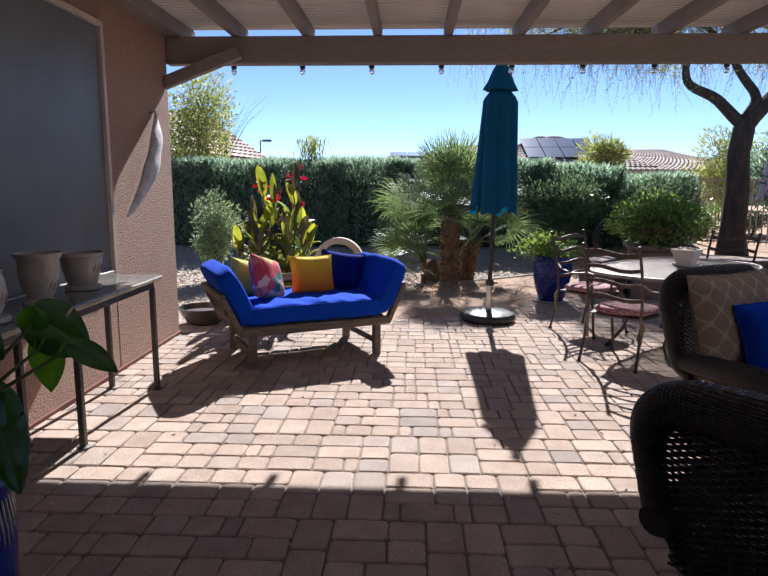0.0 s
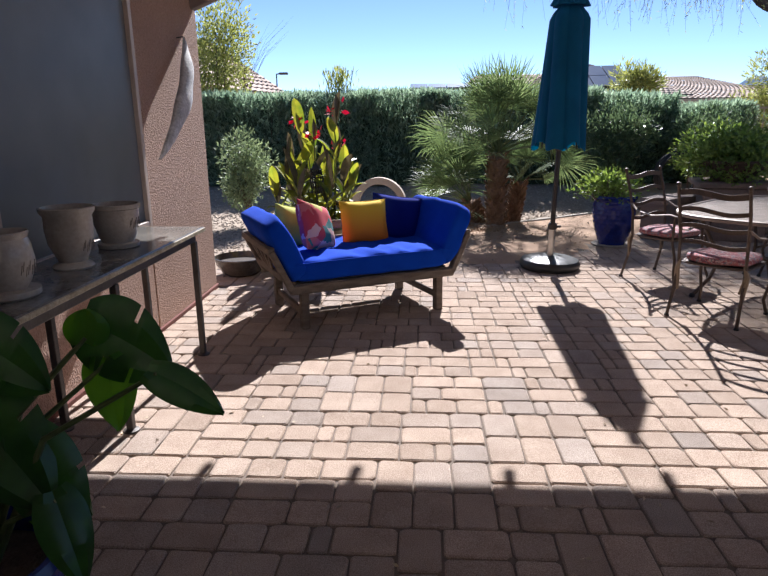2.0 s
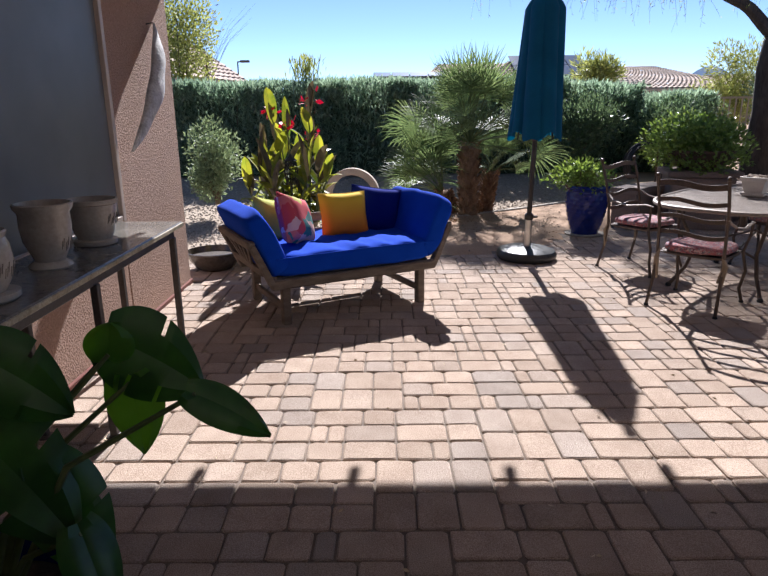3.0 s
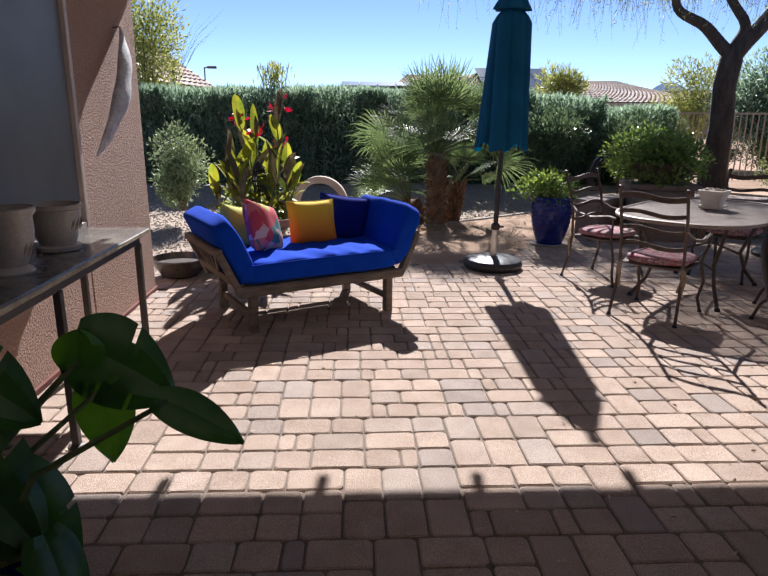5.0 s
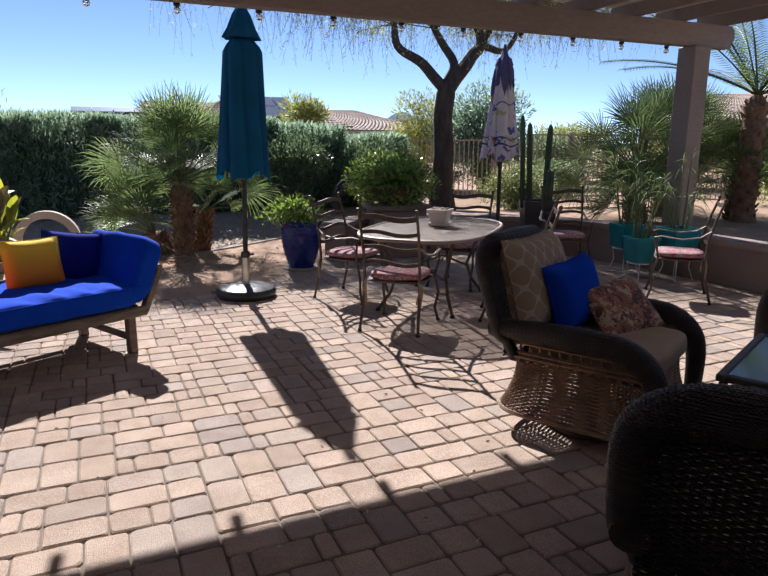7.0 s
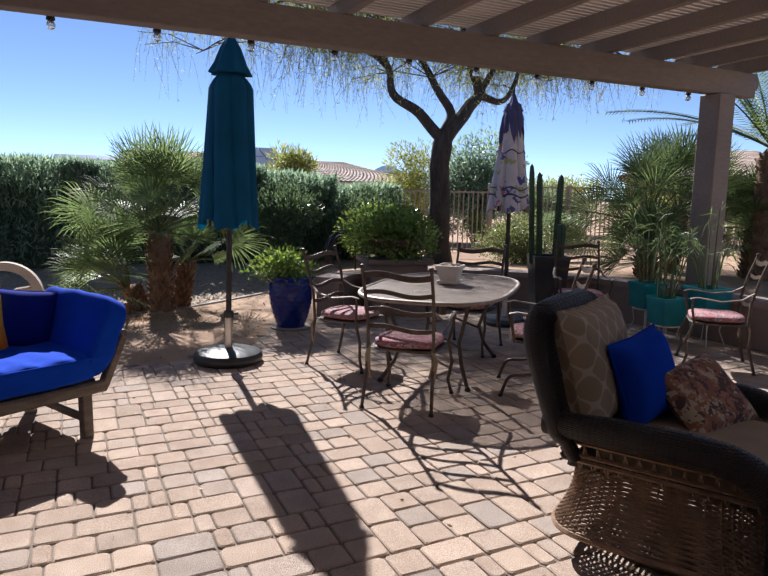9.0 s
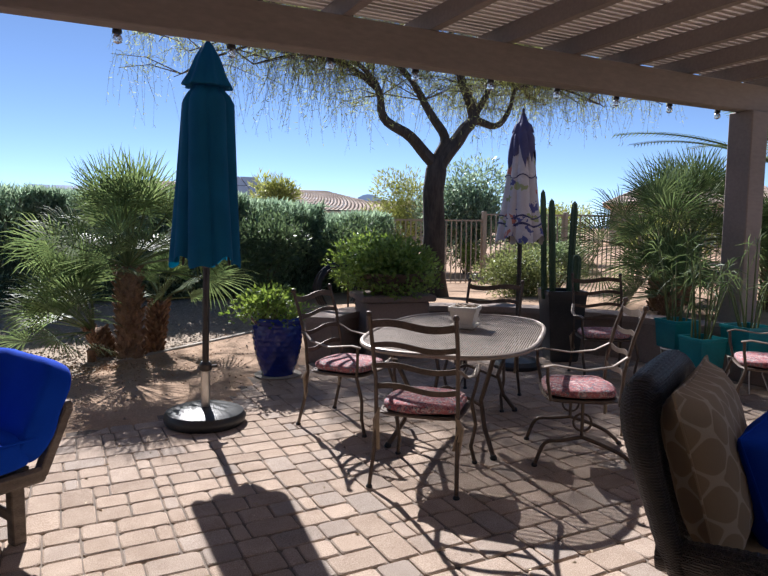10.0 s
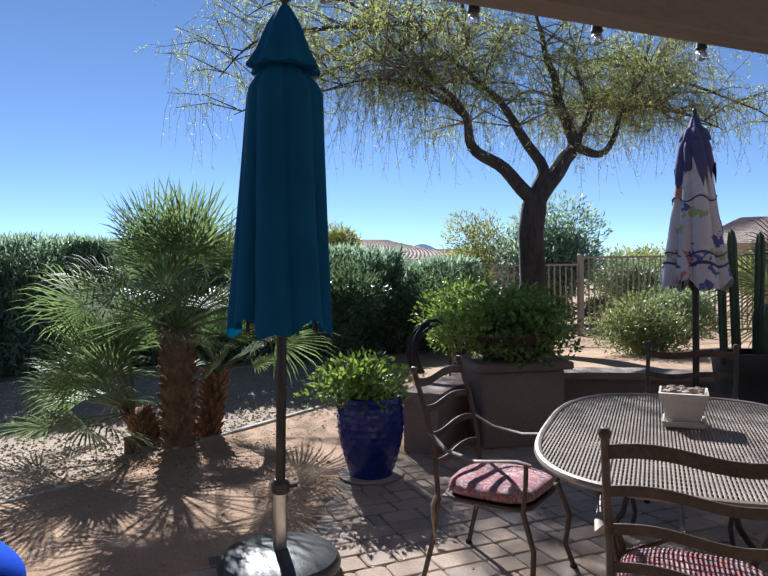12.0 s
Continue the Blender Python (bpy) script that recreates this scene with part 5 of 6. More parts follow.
def patio_tree():
    t = thing("mesquite_tree", T(6.0, 12.25, 0.30), "dark-trunked mesquite tree with a wide feathery drooping crown", "tree")
    g = Geo()
    g.tube([(0.02, 0, -0.1), (0, 0, 0.35), (0.03, 0, 1.1), (-0.04, -0.05, 1.8), (-0.01, -0.1, 2.2), (0.01, -0.12, 2.42), (0.02, -0.12, 2.52)], [0.30, 0.23, 0.20, 0.19, 0.19, 0.14, 0.05], 14)
    part("trunk", g, M_BARK, t, "dark rough bark trunk")
    frame_limbs = [
        [(-0.02, -0.12, 2.28), (-0.52, -0.1, 2.74), (-1.01, 0.0, 3.05), (-1.10, 0.05, 3.50), (-1.42, 0.2, 3.95), (-2.2, 0.5, 4.7)],
        [(0.02, -0.12, 2.40), (0.13, -0.1, 2.78), (-0.17, 0.0, 3.32), (-0.44, 0.1, 3.82), (-0.95, 0.3, 4.25), (-1.7, 0.6, 5.0)],
        [(0.02, -0.12, 2.28), (0.46, -0.1, 2.86), (0.88, 0.0, 3.24), (0.64, 0.1, 3.95), (0.55, 0.3, 4.7), (0.5, 0.5, 5.4)],
        [(0.84, 0.0, 3.18), (1.44, 0.0, 3.12), (1.86, 0.05, 3.85), (2.5, 0.2, 4.6)],
        [(0.88, 0.0, 3.2), (1.20, 0.1, 3.78), (1.12, 0.3, 4.6), (1.5, 0.9, 5.5)],
    ]
    outer = [
        [(-0.6, -0.05, 4.3), (0.1, 0.4, 4.9), (0.2, 0.8, 5.5)],
        [(2.3, -0.15, 4.2), (3.0, -0.3, 4.5), (3.5, -0.3, 4.6)],
        [(-2.2, -0.1, 4.75), (-2.8, 0.4, 4.75), (-3.3, 0.6, 4.5), (-3.7, 0.7, 4.1)],
        [(-1.2, -0.2, 5.0), (-1.8, 0.6, 5.4), (-2.5, 1.0, 5.5), (-3.1, 1.2, 5.2)],
        [(0.2, -0.4, 5.0), (0.3, 0.4, 5.7), (0.8, 0.8, 6.2)],
        [(3.4, -0.3, 4.6), (4.3, 0.0, 4.5), (5.2, -0.2, 4.2), (6.0, -0.4, 3.8)],
        [(2.3, -0.15, 4.2), (2.8, 0.3, 3.9), (3.4, 0.5, 3.7)],
        [(-1.5, 0.0, 4.2), (-2.4, 0.8, 4.4), (-3.2, 1.2, 4.1)],
        [(-1.5, 0.0, 4.1), (-2.2, 0.3, 4.2), (-3.0, 0.6, 3.9), (-3.6, 0.8, 3.5)],
        [(2.3, -0.15, 4.2), (3.2, 0.1, 4.1), (4.2, 0.2, 3.7)],
    ]
    ends = []
    outer = [[(x * (1 + 0.03 * max(0, z - 3)) - 0.14 * max(0, -x - 1.2), y + 0.85 * max(0, z - 3.0) + 0.75 * max(0, -x - 1.2), z + 0.13 * max(0, z - 2.6) + 0.30 * max(0, z - 3.9) + 0.16 * max(0, -x - 1.2)) for x, y, z in pts] for pts in outer]
    # each outer limb springs from the nearest place on the limbs before it
    grown = [q for pts in frame_limbs for q in smooth_path(pts, 20) if q.z > 3.4]
    for pts in outer:
        pts[0] = tuple(min(grown, key=lambda q: (q - Vector(pts[0])).length))
        grown += smooth_path(pts, 16)
    hanging = [
        [(-1.10, 0.05, 3.5), (-1.7, 0.1, 3.88), (-2.5, 0.2, 3.95), (-3.2, 0.3, 3.75)],
        [(-1.42, 0.2, 3.95), (-1.9, -0.3, 4.0), (-2.4, -0.6, 3.85), (-2.8, -0.8, 3.6)],
        [(1.86, 0.05, 3.85), (2.6, 0.1, 4.0), (3.4, 0.1, 3.9), (4.2, 0.1, 3.7)],
    ]
    limbs = frame_limbs + outer + hanging
    for nr, pts in enumerate(limbs):
        n = len(pts)
        m = 5 * (n - 1)
        r0 = (0.115, 0.105, 0.15)[nr] if nr < 3 else 0.08 if nr < 5 else 0.045
        curve = [p + Vector((noise.noise(p * 1.7), noise.noise(p * 1.7 + Vector((5, 0, 0))), 0)) * 0.07 if 0 < k < m else p for k, p in enumerate(smooth_path(pts, m))]
        part("limb", Geo().tube(curve, [r0 * (1 - 0.85 * k / m) for k in range(m + 1)], 9), M_BARK, t)
        high = [p for p in curve if p.z > (3.9 if nr < 7 else 3.5)]
        ends += high[::2]
        if nr < 5:
            ends += [p for p in curve if 3.35 < p.z < 3.9][::3]
    # secondary branches run out to the crown, then hang
    gt, base, way = Geo(), [], []
    for k in range(760):
        e = ends[int(rng.integers(0, len(ends)))]
        if e.x < -4.6 or e.x < -2.6 and rng.random() < 0.35 or rng.random() < 0.30:
            continue
        az = rng.random() * 2 * math.pi
        out = Vector((math.cos(az), math.sin(az) + 0.25, 0.1 + 0.9 * rng.random()))
        L = 0.5 + 1.1 * rng.random()
        p0 = e
        p1 = e + out * L * 0.5
        p2 = e + Vector((out.x, out.y, 0)) * L + Vector((0, 0, (out.z - 0.2) * L))
        gt.tube([p0, p1, p2], [0.013, 0.008, 0.004], 4)
        for q in range(9):
            s = p1.lerp(p2, rng.random()) if q < 8 else p0.lerp(p1, rng.random())
            a2 = rng.random() * 2 * math.pi
            hv = Vector((math.cos(a2), math.sin(a2), 0)) * (0.15 + 0.4 * rng.random())
            hang = 0.14 + (0.95 + (0.25 if e.x < -1.6 else 0.0)) * rng.random() ** 1.5
            pts = [s, s + hv * 0.6 + Vector((0, 0, 0.03)), s + hv + Vector((0, 0, -0.4 * hang)), s + hv * 1.3 + Vector((0.1 * rng.normal(), 0, -hang))]
            gt.tube(pts, [0.0035, 0.003, 0.0025, 0.0015], 3)
            for w in range(3):
                a, b = pts[w], pts[w + 1]
                d = (b - a).normalized()
                for r in range(4):
                    c = a.lerp(b, (r + rng.random()) / 4)
                    base.append(tuple(c))
                    way.append(tuple(d * 0.6 + Vector(rng.normal(size=3)) * 0.8))
    base, way = np.array(base), np.array(way)
    part("twigs", gt, M_TWIG, t)
    part("crown", leaf_geo(base, way, 0.06 + 0.06 * rng.random(len(base)), 0.0135, 0.05), M_FEATHER, t, "fine feathery yellow-green foliage")


patio_tree()


def canna():
    p = thing("canna_plant", T(-1.55, 7.35, 0), "tall potted canna lily with broad leaves and red flowers", "plant")
    part("pot", Geo().lathe([(0.17, 0), (0.21, 0.1), (0.25, 0.3), (0.27, 0.36), (0.28, 0.37), (0.28, 0.40), (0.25, 0.40), (0.24, 0.33)], 30), M_BASE, p, "dark pot")
    part("soil", Geo().lathe([(0.245, 0.34), (0.0, 0.36)], 20), M_SOIL, p)
    gl, gs, gf, gd = Geo(), Geo(), Geo(), Geo()

    def blade(gl, b, d, L, w, curl):
        d = Vector(d).normalized()
        sd = d.cross(Vector((0, 0, 1)))
        if sd.length < 0.1:
            sd = Vector((1, 0, 0))
        sd.normalize()
        n = 9
        i0 = len(gl.v)
        for k in range(n + 1):
            s = k / n
            c = Vector(b) + d * L * s - Vector((0, 0, 1)) * curl * L * s * s
            ww = w * 0.98 * s ** 0.6 * (1 - s) ** 0.75 + 0.003
            up = sd.cross(d) * ww * 0.45
            gl.v += [tuple(c + sd * ww + up), tuple(c), tuple(c - sd * ww + up)]
        for k in range(n):
            a = i0 + 3 * k
            gl.f += [(a, a + 3, a + 4, a + 1), (a + 1, a + 4, a + 5, a + 2)]
    for k in range(18):
        az = k * 2.4
        r = 0.05 + 0.25 * rng.random()
        x, y = r * math.cos(az), r * math.sin(az)
        h = 0.75 + 0.45 * rng.random() if k > 3 else (1.58, 1.48, 1.34, 1.22)[k]
        lean = 0.05 + 0.28 * rng.random()
        top = Vector((x * (1 + lean * 6), y * (1 + lean * 6), h))
        gs.tube([(x, y, 0.35), (x * 1.2, y * 1.2, h * 0.6), tuple(top)], [0.014, 0.011, 0.006], 5)
        for q in range(7):
            s = 0.04 + 0.14 * q
            c = Vector((x, y, 0.35)).lerp(top, s)
            a = az + q * 2.3 + 0.5 * rng.normal()
            el = radians(5 + 10 * q + 28 * rng.random())
            blade(gd if (k * 7 + q) % 3 == 0 else gl, c, (math.cos(a) * math.cos(el), math.sin(a) * math.cos(el), math.sin(el)), 0.34 + 0.26 * rng.random(), 0.085 + 0.065 * rng.random(), 0.45 - 0.06 * q + 0.2 * rng.random())
        if k < 4:
            gd.tube([tuple(top - Vector((0, 0, 0.05))), tuple(top + Vector((0.01, 0, 0.10))), tuple(top + Vector((0.0, 0.01, 0.17)))], [0.012, 0.026, 0.006], 7)
            for q in range(11):
                side = 1 if q % 2 else -1
                c = top + Vector((side * (0.04 + 0.03 * rng.random()), 0.03 * rng.normal(), 0.03 * rng.normal() + 0.01))
                d = Vector(rng.normal(size=3)).normalized() * 0.075
                e = Vector(rng.normal(size=3)).normalized() * 0.026
                i = len(gf.v)
                gf.v += [tuple(c), tuple(c + d * 0.5 + e), tuple(c + d), tuple(c + d * 0.5 - e)]
                gf.f.append((i, i + 1, i + 2, i + 3))
    part("leaves", gl, M_CANNA, p)
    part("bronze_leaves", gd, M_CANNA_DARK, p, "dark bronze canna leaves")
    part("stalks", gs, M_STEM, p)
    part("flowers", gf, M_RED_FLOWER, p, "ragged bright red blooms")
    ln = thing("garden_lantern", T(-1.50, 7.05, 0), "black pierced metal lantern on a stake among canna leaves", "lantern")
    part("stake", Geo().tube([(0, 0, 0), (0, 0, 0.80)], 0.007, 6), M_BLACK, ln)
    g = Geo()
    for k in range(14):
        a = 2 * math.pi * k / 14
        g.tube([(0.05 * math.cos(a), 0.05 * math.sin(a), 0.79), (0.068 * math.cos(a + 0.2), 0.068 * math.sin(a + 0.2), 0.92), (0.05 * math.cos(a + 0.4), 0.05 * math.sin(a + 0.4), 1.02)], 0.005, 4)
    for z in (0.79, 0.84, 0.89, 0.94, 0.99, 1.02):
        g.tube([(0.06 * math.cos(2 * math.pi * k / 16), 0.06 * math.sin(2 * math.pi * k / 16), z) for k in range(17)], 0.005, 4)
    part("cage", g, M_BLACK, ln)
    part("lid", Geo().lathe([(0.06, 1.02), (0.02, 1.06), (0.0, 1.09)], 16), M_BLACK, ln)


canna()


def stone_ring():
    r = thing("stone_ring", T(-1.0, 8.9, 0.0) @ pose(0, 0, 0, 0, 0, -6), "cast stone ring-shaped garden ornament", "garden ornament")
    g = Geo()
    n = 40
    for k in range(n):
        a = 2 * math.pi * k / n
        for rad, y in ((0.27, -0.05), (0.355, -0.05), (0.355, 0.05), (0.27, 0.05)):
            g.v.append((rad * math.cos(a), y, 0.42 + rad * math.sin(a)))
    for k in range(n):
        for q in range(4):
            a, b = 4 * k + q, 4 * k + (q + 1) % 4
            c, d = 4 * ((k + 1) % n) + q, 4 * ((k + 1) % n) + (q + 1) % 4
            g.f.append((a, b, d, c))
    part("ring", g, M_STONE_RING, r)
    part("bar", Geo().bar((-0.27, 0, 0.34), (0.05, 0, 0.34), 0.08, 0.09, 0.012), M_STONE_RING, r)
    part("hook", Geo().tube([(0.26, 0, 0.50), (0.12, 0, 0.47), (0.0, 0, 0.42), (0.02, 0, 0.36)], [0.03, 0.04, 0.035, 0.03], 8), M_STONE_RING, r)
    part("foot", Geo().box((0, 0, 0.04), (0.4, 0.2, 0.12), ch=0.02), M_STONE_RING, r)


stone_ring()


def low_bowl():
    b = thing("glazed_bowl", T(-2.25, 6.78, 0), "low wide dark glazed bowl planter on the pavers", "bowl")
    part("bowl", Geo().lathe([(0.15, 0), (0.19, 0.03), (0.245, 0.11), (0.26, 0.165), (0.27, 0.17), (0.27, 0.185), (0.255, 0.187), (0.235, 0.12)], 36), mat("dark_glaze", (0.05, 0.042, 0.036), (0.11, 0.095, 0.08), 0.18, 5, 40, 0.04), b)
    part("soil", Geo().lathe([(0.24, 0.13), (0.0, 0.14)], 20), M_SOIL, b)


low_bowl()


def blue_planter():
    p = thing("blue_planter", T(1.84, 8.35, 0), "tall cobalt blue basket-weave ceramic planter", "planter")
    prof = [(0.145, 0.0), (0.155, 0.02)]
    for k in range(30):
        t = k / 29
        prof.append((0.158 + 0.088 * math.sin(math.pi * 0.5 * min(1, t * 1.25)) - 0.006 * max(0, t - 0.8) * 5, 0.03 + 0.51 * t))
    prof += [(0.250, 0.555), (0.262, 0.575), (0.256, 0.60), (0.232, 0.60), (0.225, 0.54)]

    def basket(a, j):
        if 3 <= j < 31:
            return 0.982 if j % 3 == 0 else 1 + 0.016 * max(-0.6, min(0.6, 2 * math.sin(16 * a + (j // 3) * math.pi)))
        return 1
    part("pot", Geo().lathe(prof, 120, None, basket), M_CERAMIC_BLUE, p, "cobalt glazed pot with woven relief")
    part("soil", Geo().lathe([(0.228, 0.56), (0.0, 0.57)], 20), M_SOIL, p)
    part("saucer", Geo().lathe([(0.20, 0.0), (0.23, 0.006), (0.235, 0.02), (0.22, 0.02)], 30), M_CONCRETE, p)
    shrub("potted_shrub", 1.74, 8.32, 0.46, (0.50, 0.42, 0.25), 1500, (0.05, 0.028), M_BUSH, "green leafy plant in the blue planter", "plant", 9, 16)


blue_planter()


def big_bowl_planter():
    b = thing("bowl_planter", T(3.38, 8.85, 0.72), "wide brown clay bowl planter on the pedestal", "planter")
    part("bowl", Geo().lathe([(0.20, 0), (0.30, 0.05), (0.39, 0.16), (0.42, 0.22), (0.44, 0.225), (0.44, 0.25), (0.41, 0.25), (0.38, 0.18)], 40), mat("brown_clay", (0.08, 0.05, 0.036), (0.14, 0.09, 0.065), 0.7, 5, 60, 0.2), b)
    part("soil", Geo().lathe([(0.395, 0.2), (0.0, 0.22)], 20), M_SOIL, b)
    shrub("potted_shrub", 3.34, 8.80, 0.60, (0.84, 0.64, 0.40), 5600, (0.06, 0.036), M_BUSH, "bushy green plant overflowing the bowl planter", "plant", 9, 22)


big_bowl_planter()
shrub("garden_bush", 4.0, 10.9, 0.33, (0.85, 0.6, 0.55), 4200, (0.07, 0.022), M_BUSH, "loose green bush behind the pedestal", lumps=16)
shrub("garden_bush", 2.9, 12.6, 0.25, (1.0, 0.7, 0.85), 7200, (0.08, 0.02), M_DARK_BUSH, "dark green bush at the end of the hedge", lumps=16)
shrub("garden_bush", 4.9, 12.9, 0.30, (1.0, 0.7, 0.75), 7000, (0.07, 0.02), M_DARK_BUSH, "dark green bush by the fence", lumps=16)
shrub("garden_bush", 7.0, 10.95, -0.15, (0.95, 0.7, 0.72), 11000, (0.045, 0.024), M_OLIVE, "round olive green bush on the raised bed", lumps=20)
shrub("low_shrub", -1.72, 7.55, 0.05, (0.42, 0.30, 0.42), 900, (0.10, 0.045), M_YELLOW_LEAF, "yellow-green low foliage around the canna pot", lumps=10)
shrub("garden_bush", 8.2, 11.4, 0.34, (0.75, 0.65, 0.50), 4200, (0.06, 0.03), M_GREY_LEAF, "round grey-green bush beside the fence", lumps=16)
shrub("garden_bush", -2.95, 9.7, 0.22, (0.50, 0.46, 0.62), 5000, (0.06, 0.022), M_GREY_LEAF, "pale grey-green small shrub near the hedge", lumps=14)
shrub("oleander_tree", 10.3, 17.5, 0.5, (1.75, 1.3, 1.50), 15000, (0.16, 0.045), M_OLEANDER, "tall rounded dark oleander beyond the fence", "tree", lumps=30)
shrub("yellow_tree", 9.0, 19.2, 0.5, (1.2, 1.0, 1.40), 5200, (0.14, 0.035), M_YELLOW_LEAF, "yellow-green tree beyond the fence", "tree", lumps=14)
shrub("garden_tree", -5.25, 15.7, 0.5, (1.35, 1.0, 2.15), 6500, (0.10, 0.04), M_YELLOW_LEAF, "light yellow-green tree behind the hedge", "tree", lumps=20)
shrub("green_tree", 16.0, 20.4, 0.0, (2.0, 1.6, 1.35), 7500, (0.14, 0.04), M_YELLOW_LEAF, "green tree in the neighbouring garden", "tree", lumps=14)
shrub("green_tree", 21.5, 19.5, 0.2, (2.2, 1.6, 1.1), 4200, (0.2, 0.05), M_YELLOW_LEAF, "yellow-flowered tree in the neighbouring garden", "tree", lumps=14)
shrub("green_tree", 13.2, 17.6, 0.25, (2.0, 1.5, 0.95), 5200, (0.16, 0.045), M_GREY_LEAF, "grey-green shrubs behind the steel fence", "tree", lumps=16)
shrub("green_tree", 16.6, 15.4, 0.25, (2.0, 1.5, 1.0), 5200, (0.16, 0.045), M_YELLOW_LEAF, "yellowish shrub behind the steel fence", "tree", lumps=16)
shrub("green_tree", 18.5, 11.5, 0.25, (2.2, 2.0, 1.2), 5200, (0.16, 0.045), M_BUSH, "green shrub behind the steel fence", "tree", lumps=16)
shrub("tall_shrub", 9.6, 34, 1.2, (1.6, 1.0, 1.5), 2600, (0.35, 0.06), M_YELLOW_LEAF, "pale green tall shrub in front of the neighbour house", "tree", lumps=12)
shrub("garden_bush", 12.5, 9.5, 0.34, (1.6, 1.4, 0.8), 5200, (0.09, 0.035), M_BUSH, "green bush along the fence", lumps=16)
shrub("garden_bush", 9.6, 4.6, 0.36, (0.9, 0.9, 0.8), 4200, (0.09, 0.03), M_OLEANDER, "dark green bush past the low wall", lumps=16)


for k in range(7):
    shrub("desert_shrub", 6.6 + 1.05 * k, 17.2 - 0.16 * k, 0.2, (0.62 + 0.1 * (k % 3), 0.55, 0.42 + 0.07 * (k % 2)), 1900, (0.07, 0.028), (M_GREY_LEAF, M_BUSH)[k % 2], "low grey-green shrub behind the steel fence", lumps=10)


def bare_tree():
    t = thing("bare_tree", T(-5.2, 17.5, 0.2), "thin leafless branches above the hedge", "tree")
    part("trunk", Geo().tube([(0, 0, 0), (0.1, 0, 1.5), (0.2, 0, 2.6)], [0.07, 0.05, 0.03], 6), M_TWIG, t)
    g = Geo()
    for k in range(34):
        a, h = rng.random() * 6.28, 2.2 + 0.6 * rng.random()
        L = 0.7 + 0.9 * rng.random()
        g.tube([(0.2, 0, h - 0.4), (0.2 + 0.5 * L * math.cos(a), 0.4 * L * math.sin(a), h + 0.5 * L), (0.2 + 0.95 * L * math.cos(a), 0.6 * L * math.sin(a), h + 0.85 * L)], [0.004, 0.0025, 0.0012], 4)
    part("branches", g, M_TWIG, t)


bare_tree()


def cactus_pot():
    c = thing("potted_cactus", T(4.98, 7.75, 0), "tall columnar cactus in a dark ribbed square planter", "cactus")
    part("pot", Geo().lathe([(0.20, 0), (0.22, 0.02), (0.30, 0.74), (0.31, 0.76), (0.31, 0.80), (0.27, 0.80), (0.26, 0.7)], 4, pose(0, 0, 0, 0, 0, 20)), mat("dark_planter", (0.03, 0.032, 0.036), (0.055, 0.057, 0.06), 0.4, 6, 60, 0.1), c, sharp=25)
    part("soil", Geo().lathe([(0.26, 0.72), (0.0, 0.73)], 4, pose(0, 0, 0, 0, 0, 20)), M_SOIL, c)
    for x, y, h, r in ((-0.10, 0.0, 1.12, 0.032), (-0.17, 0.06, 1.22, 0.028), (0.08, 0.0, 1.10, 0.034), (0.16, 0.05, 0.42, 0.05), (0.05, -0.1, 0.5, 0.055)):
        prof = [(r * 0.85, 0.70), (r, 0.80), (r, 0.70 + h * 0.9), (r * 0.7, 0.70 + h * 0.97), (0.0, 0.70 + h)]
        part("cactus_stem", Geo().lathe(prof, 28, T(x, y, 0) @ pose(0, 0, 0, 0, -3 if x < 0 else 2, 0), lambda a, j: 1 + 0.16 * math.cos(7 * a)), M_CACTUS, c)


cactus_pot()


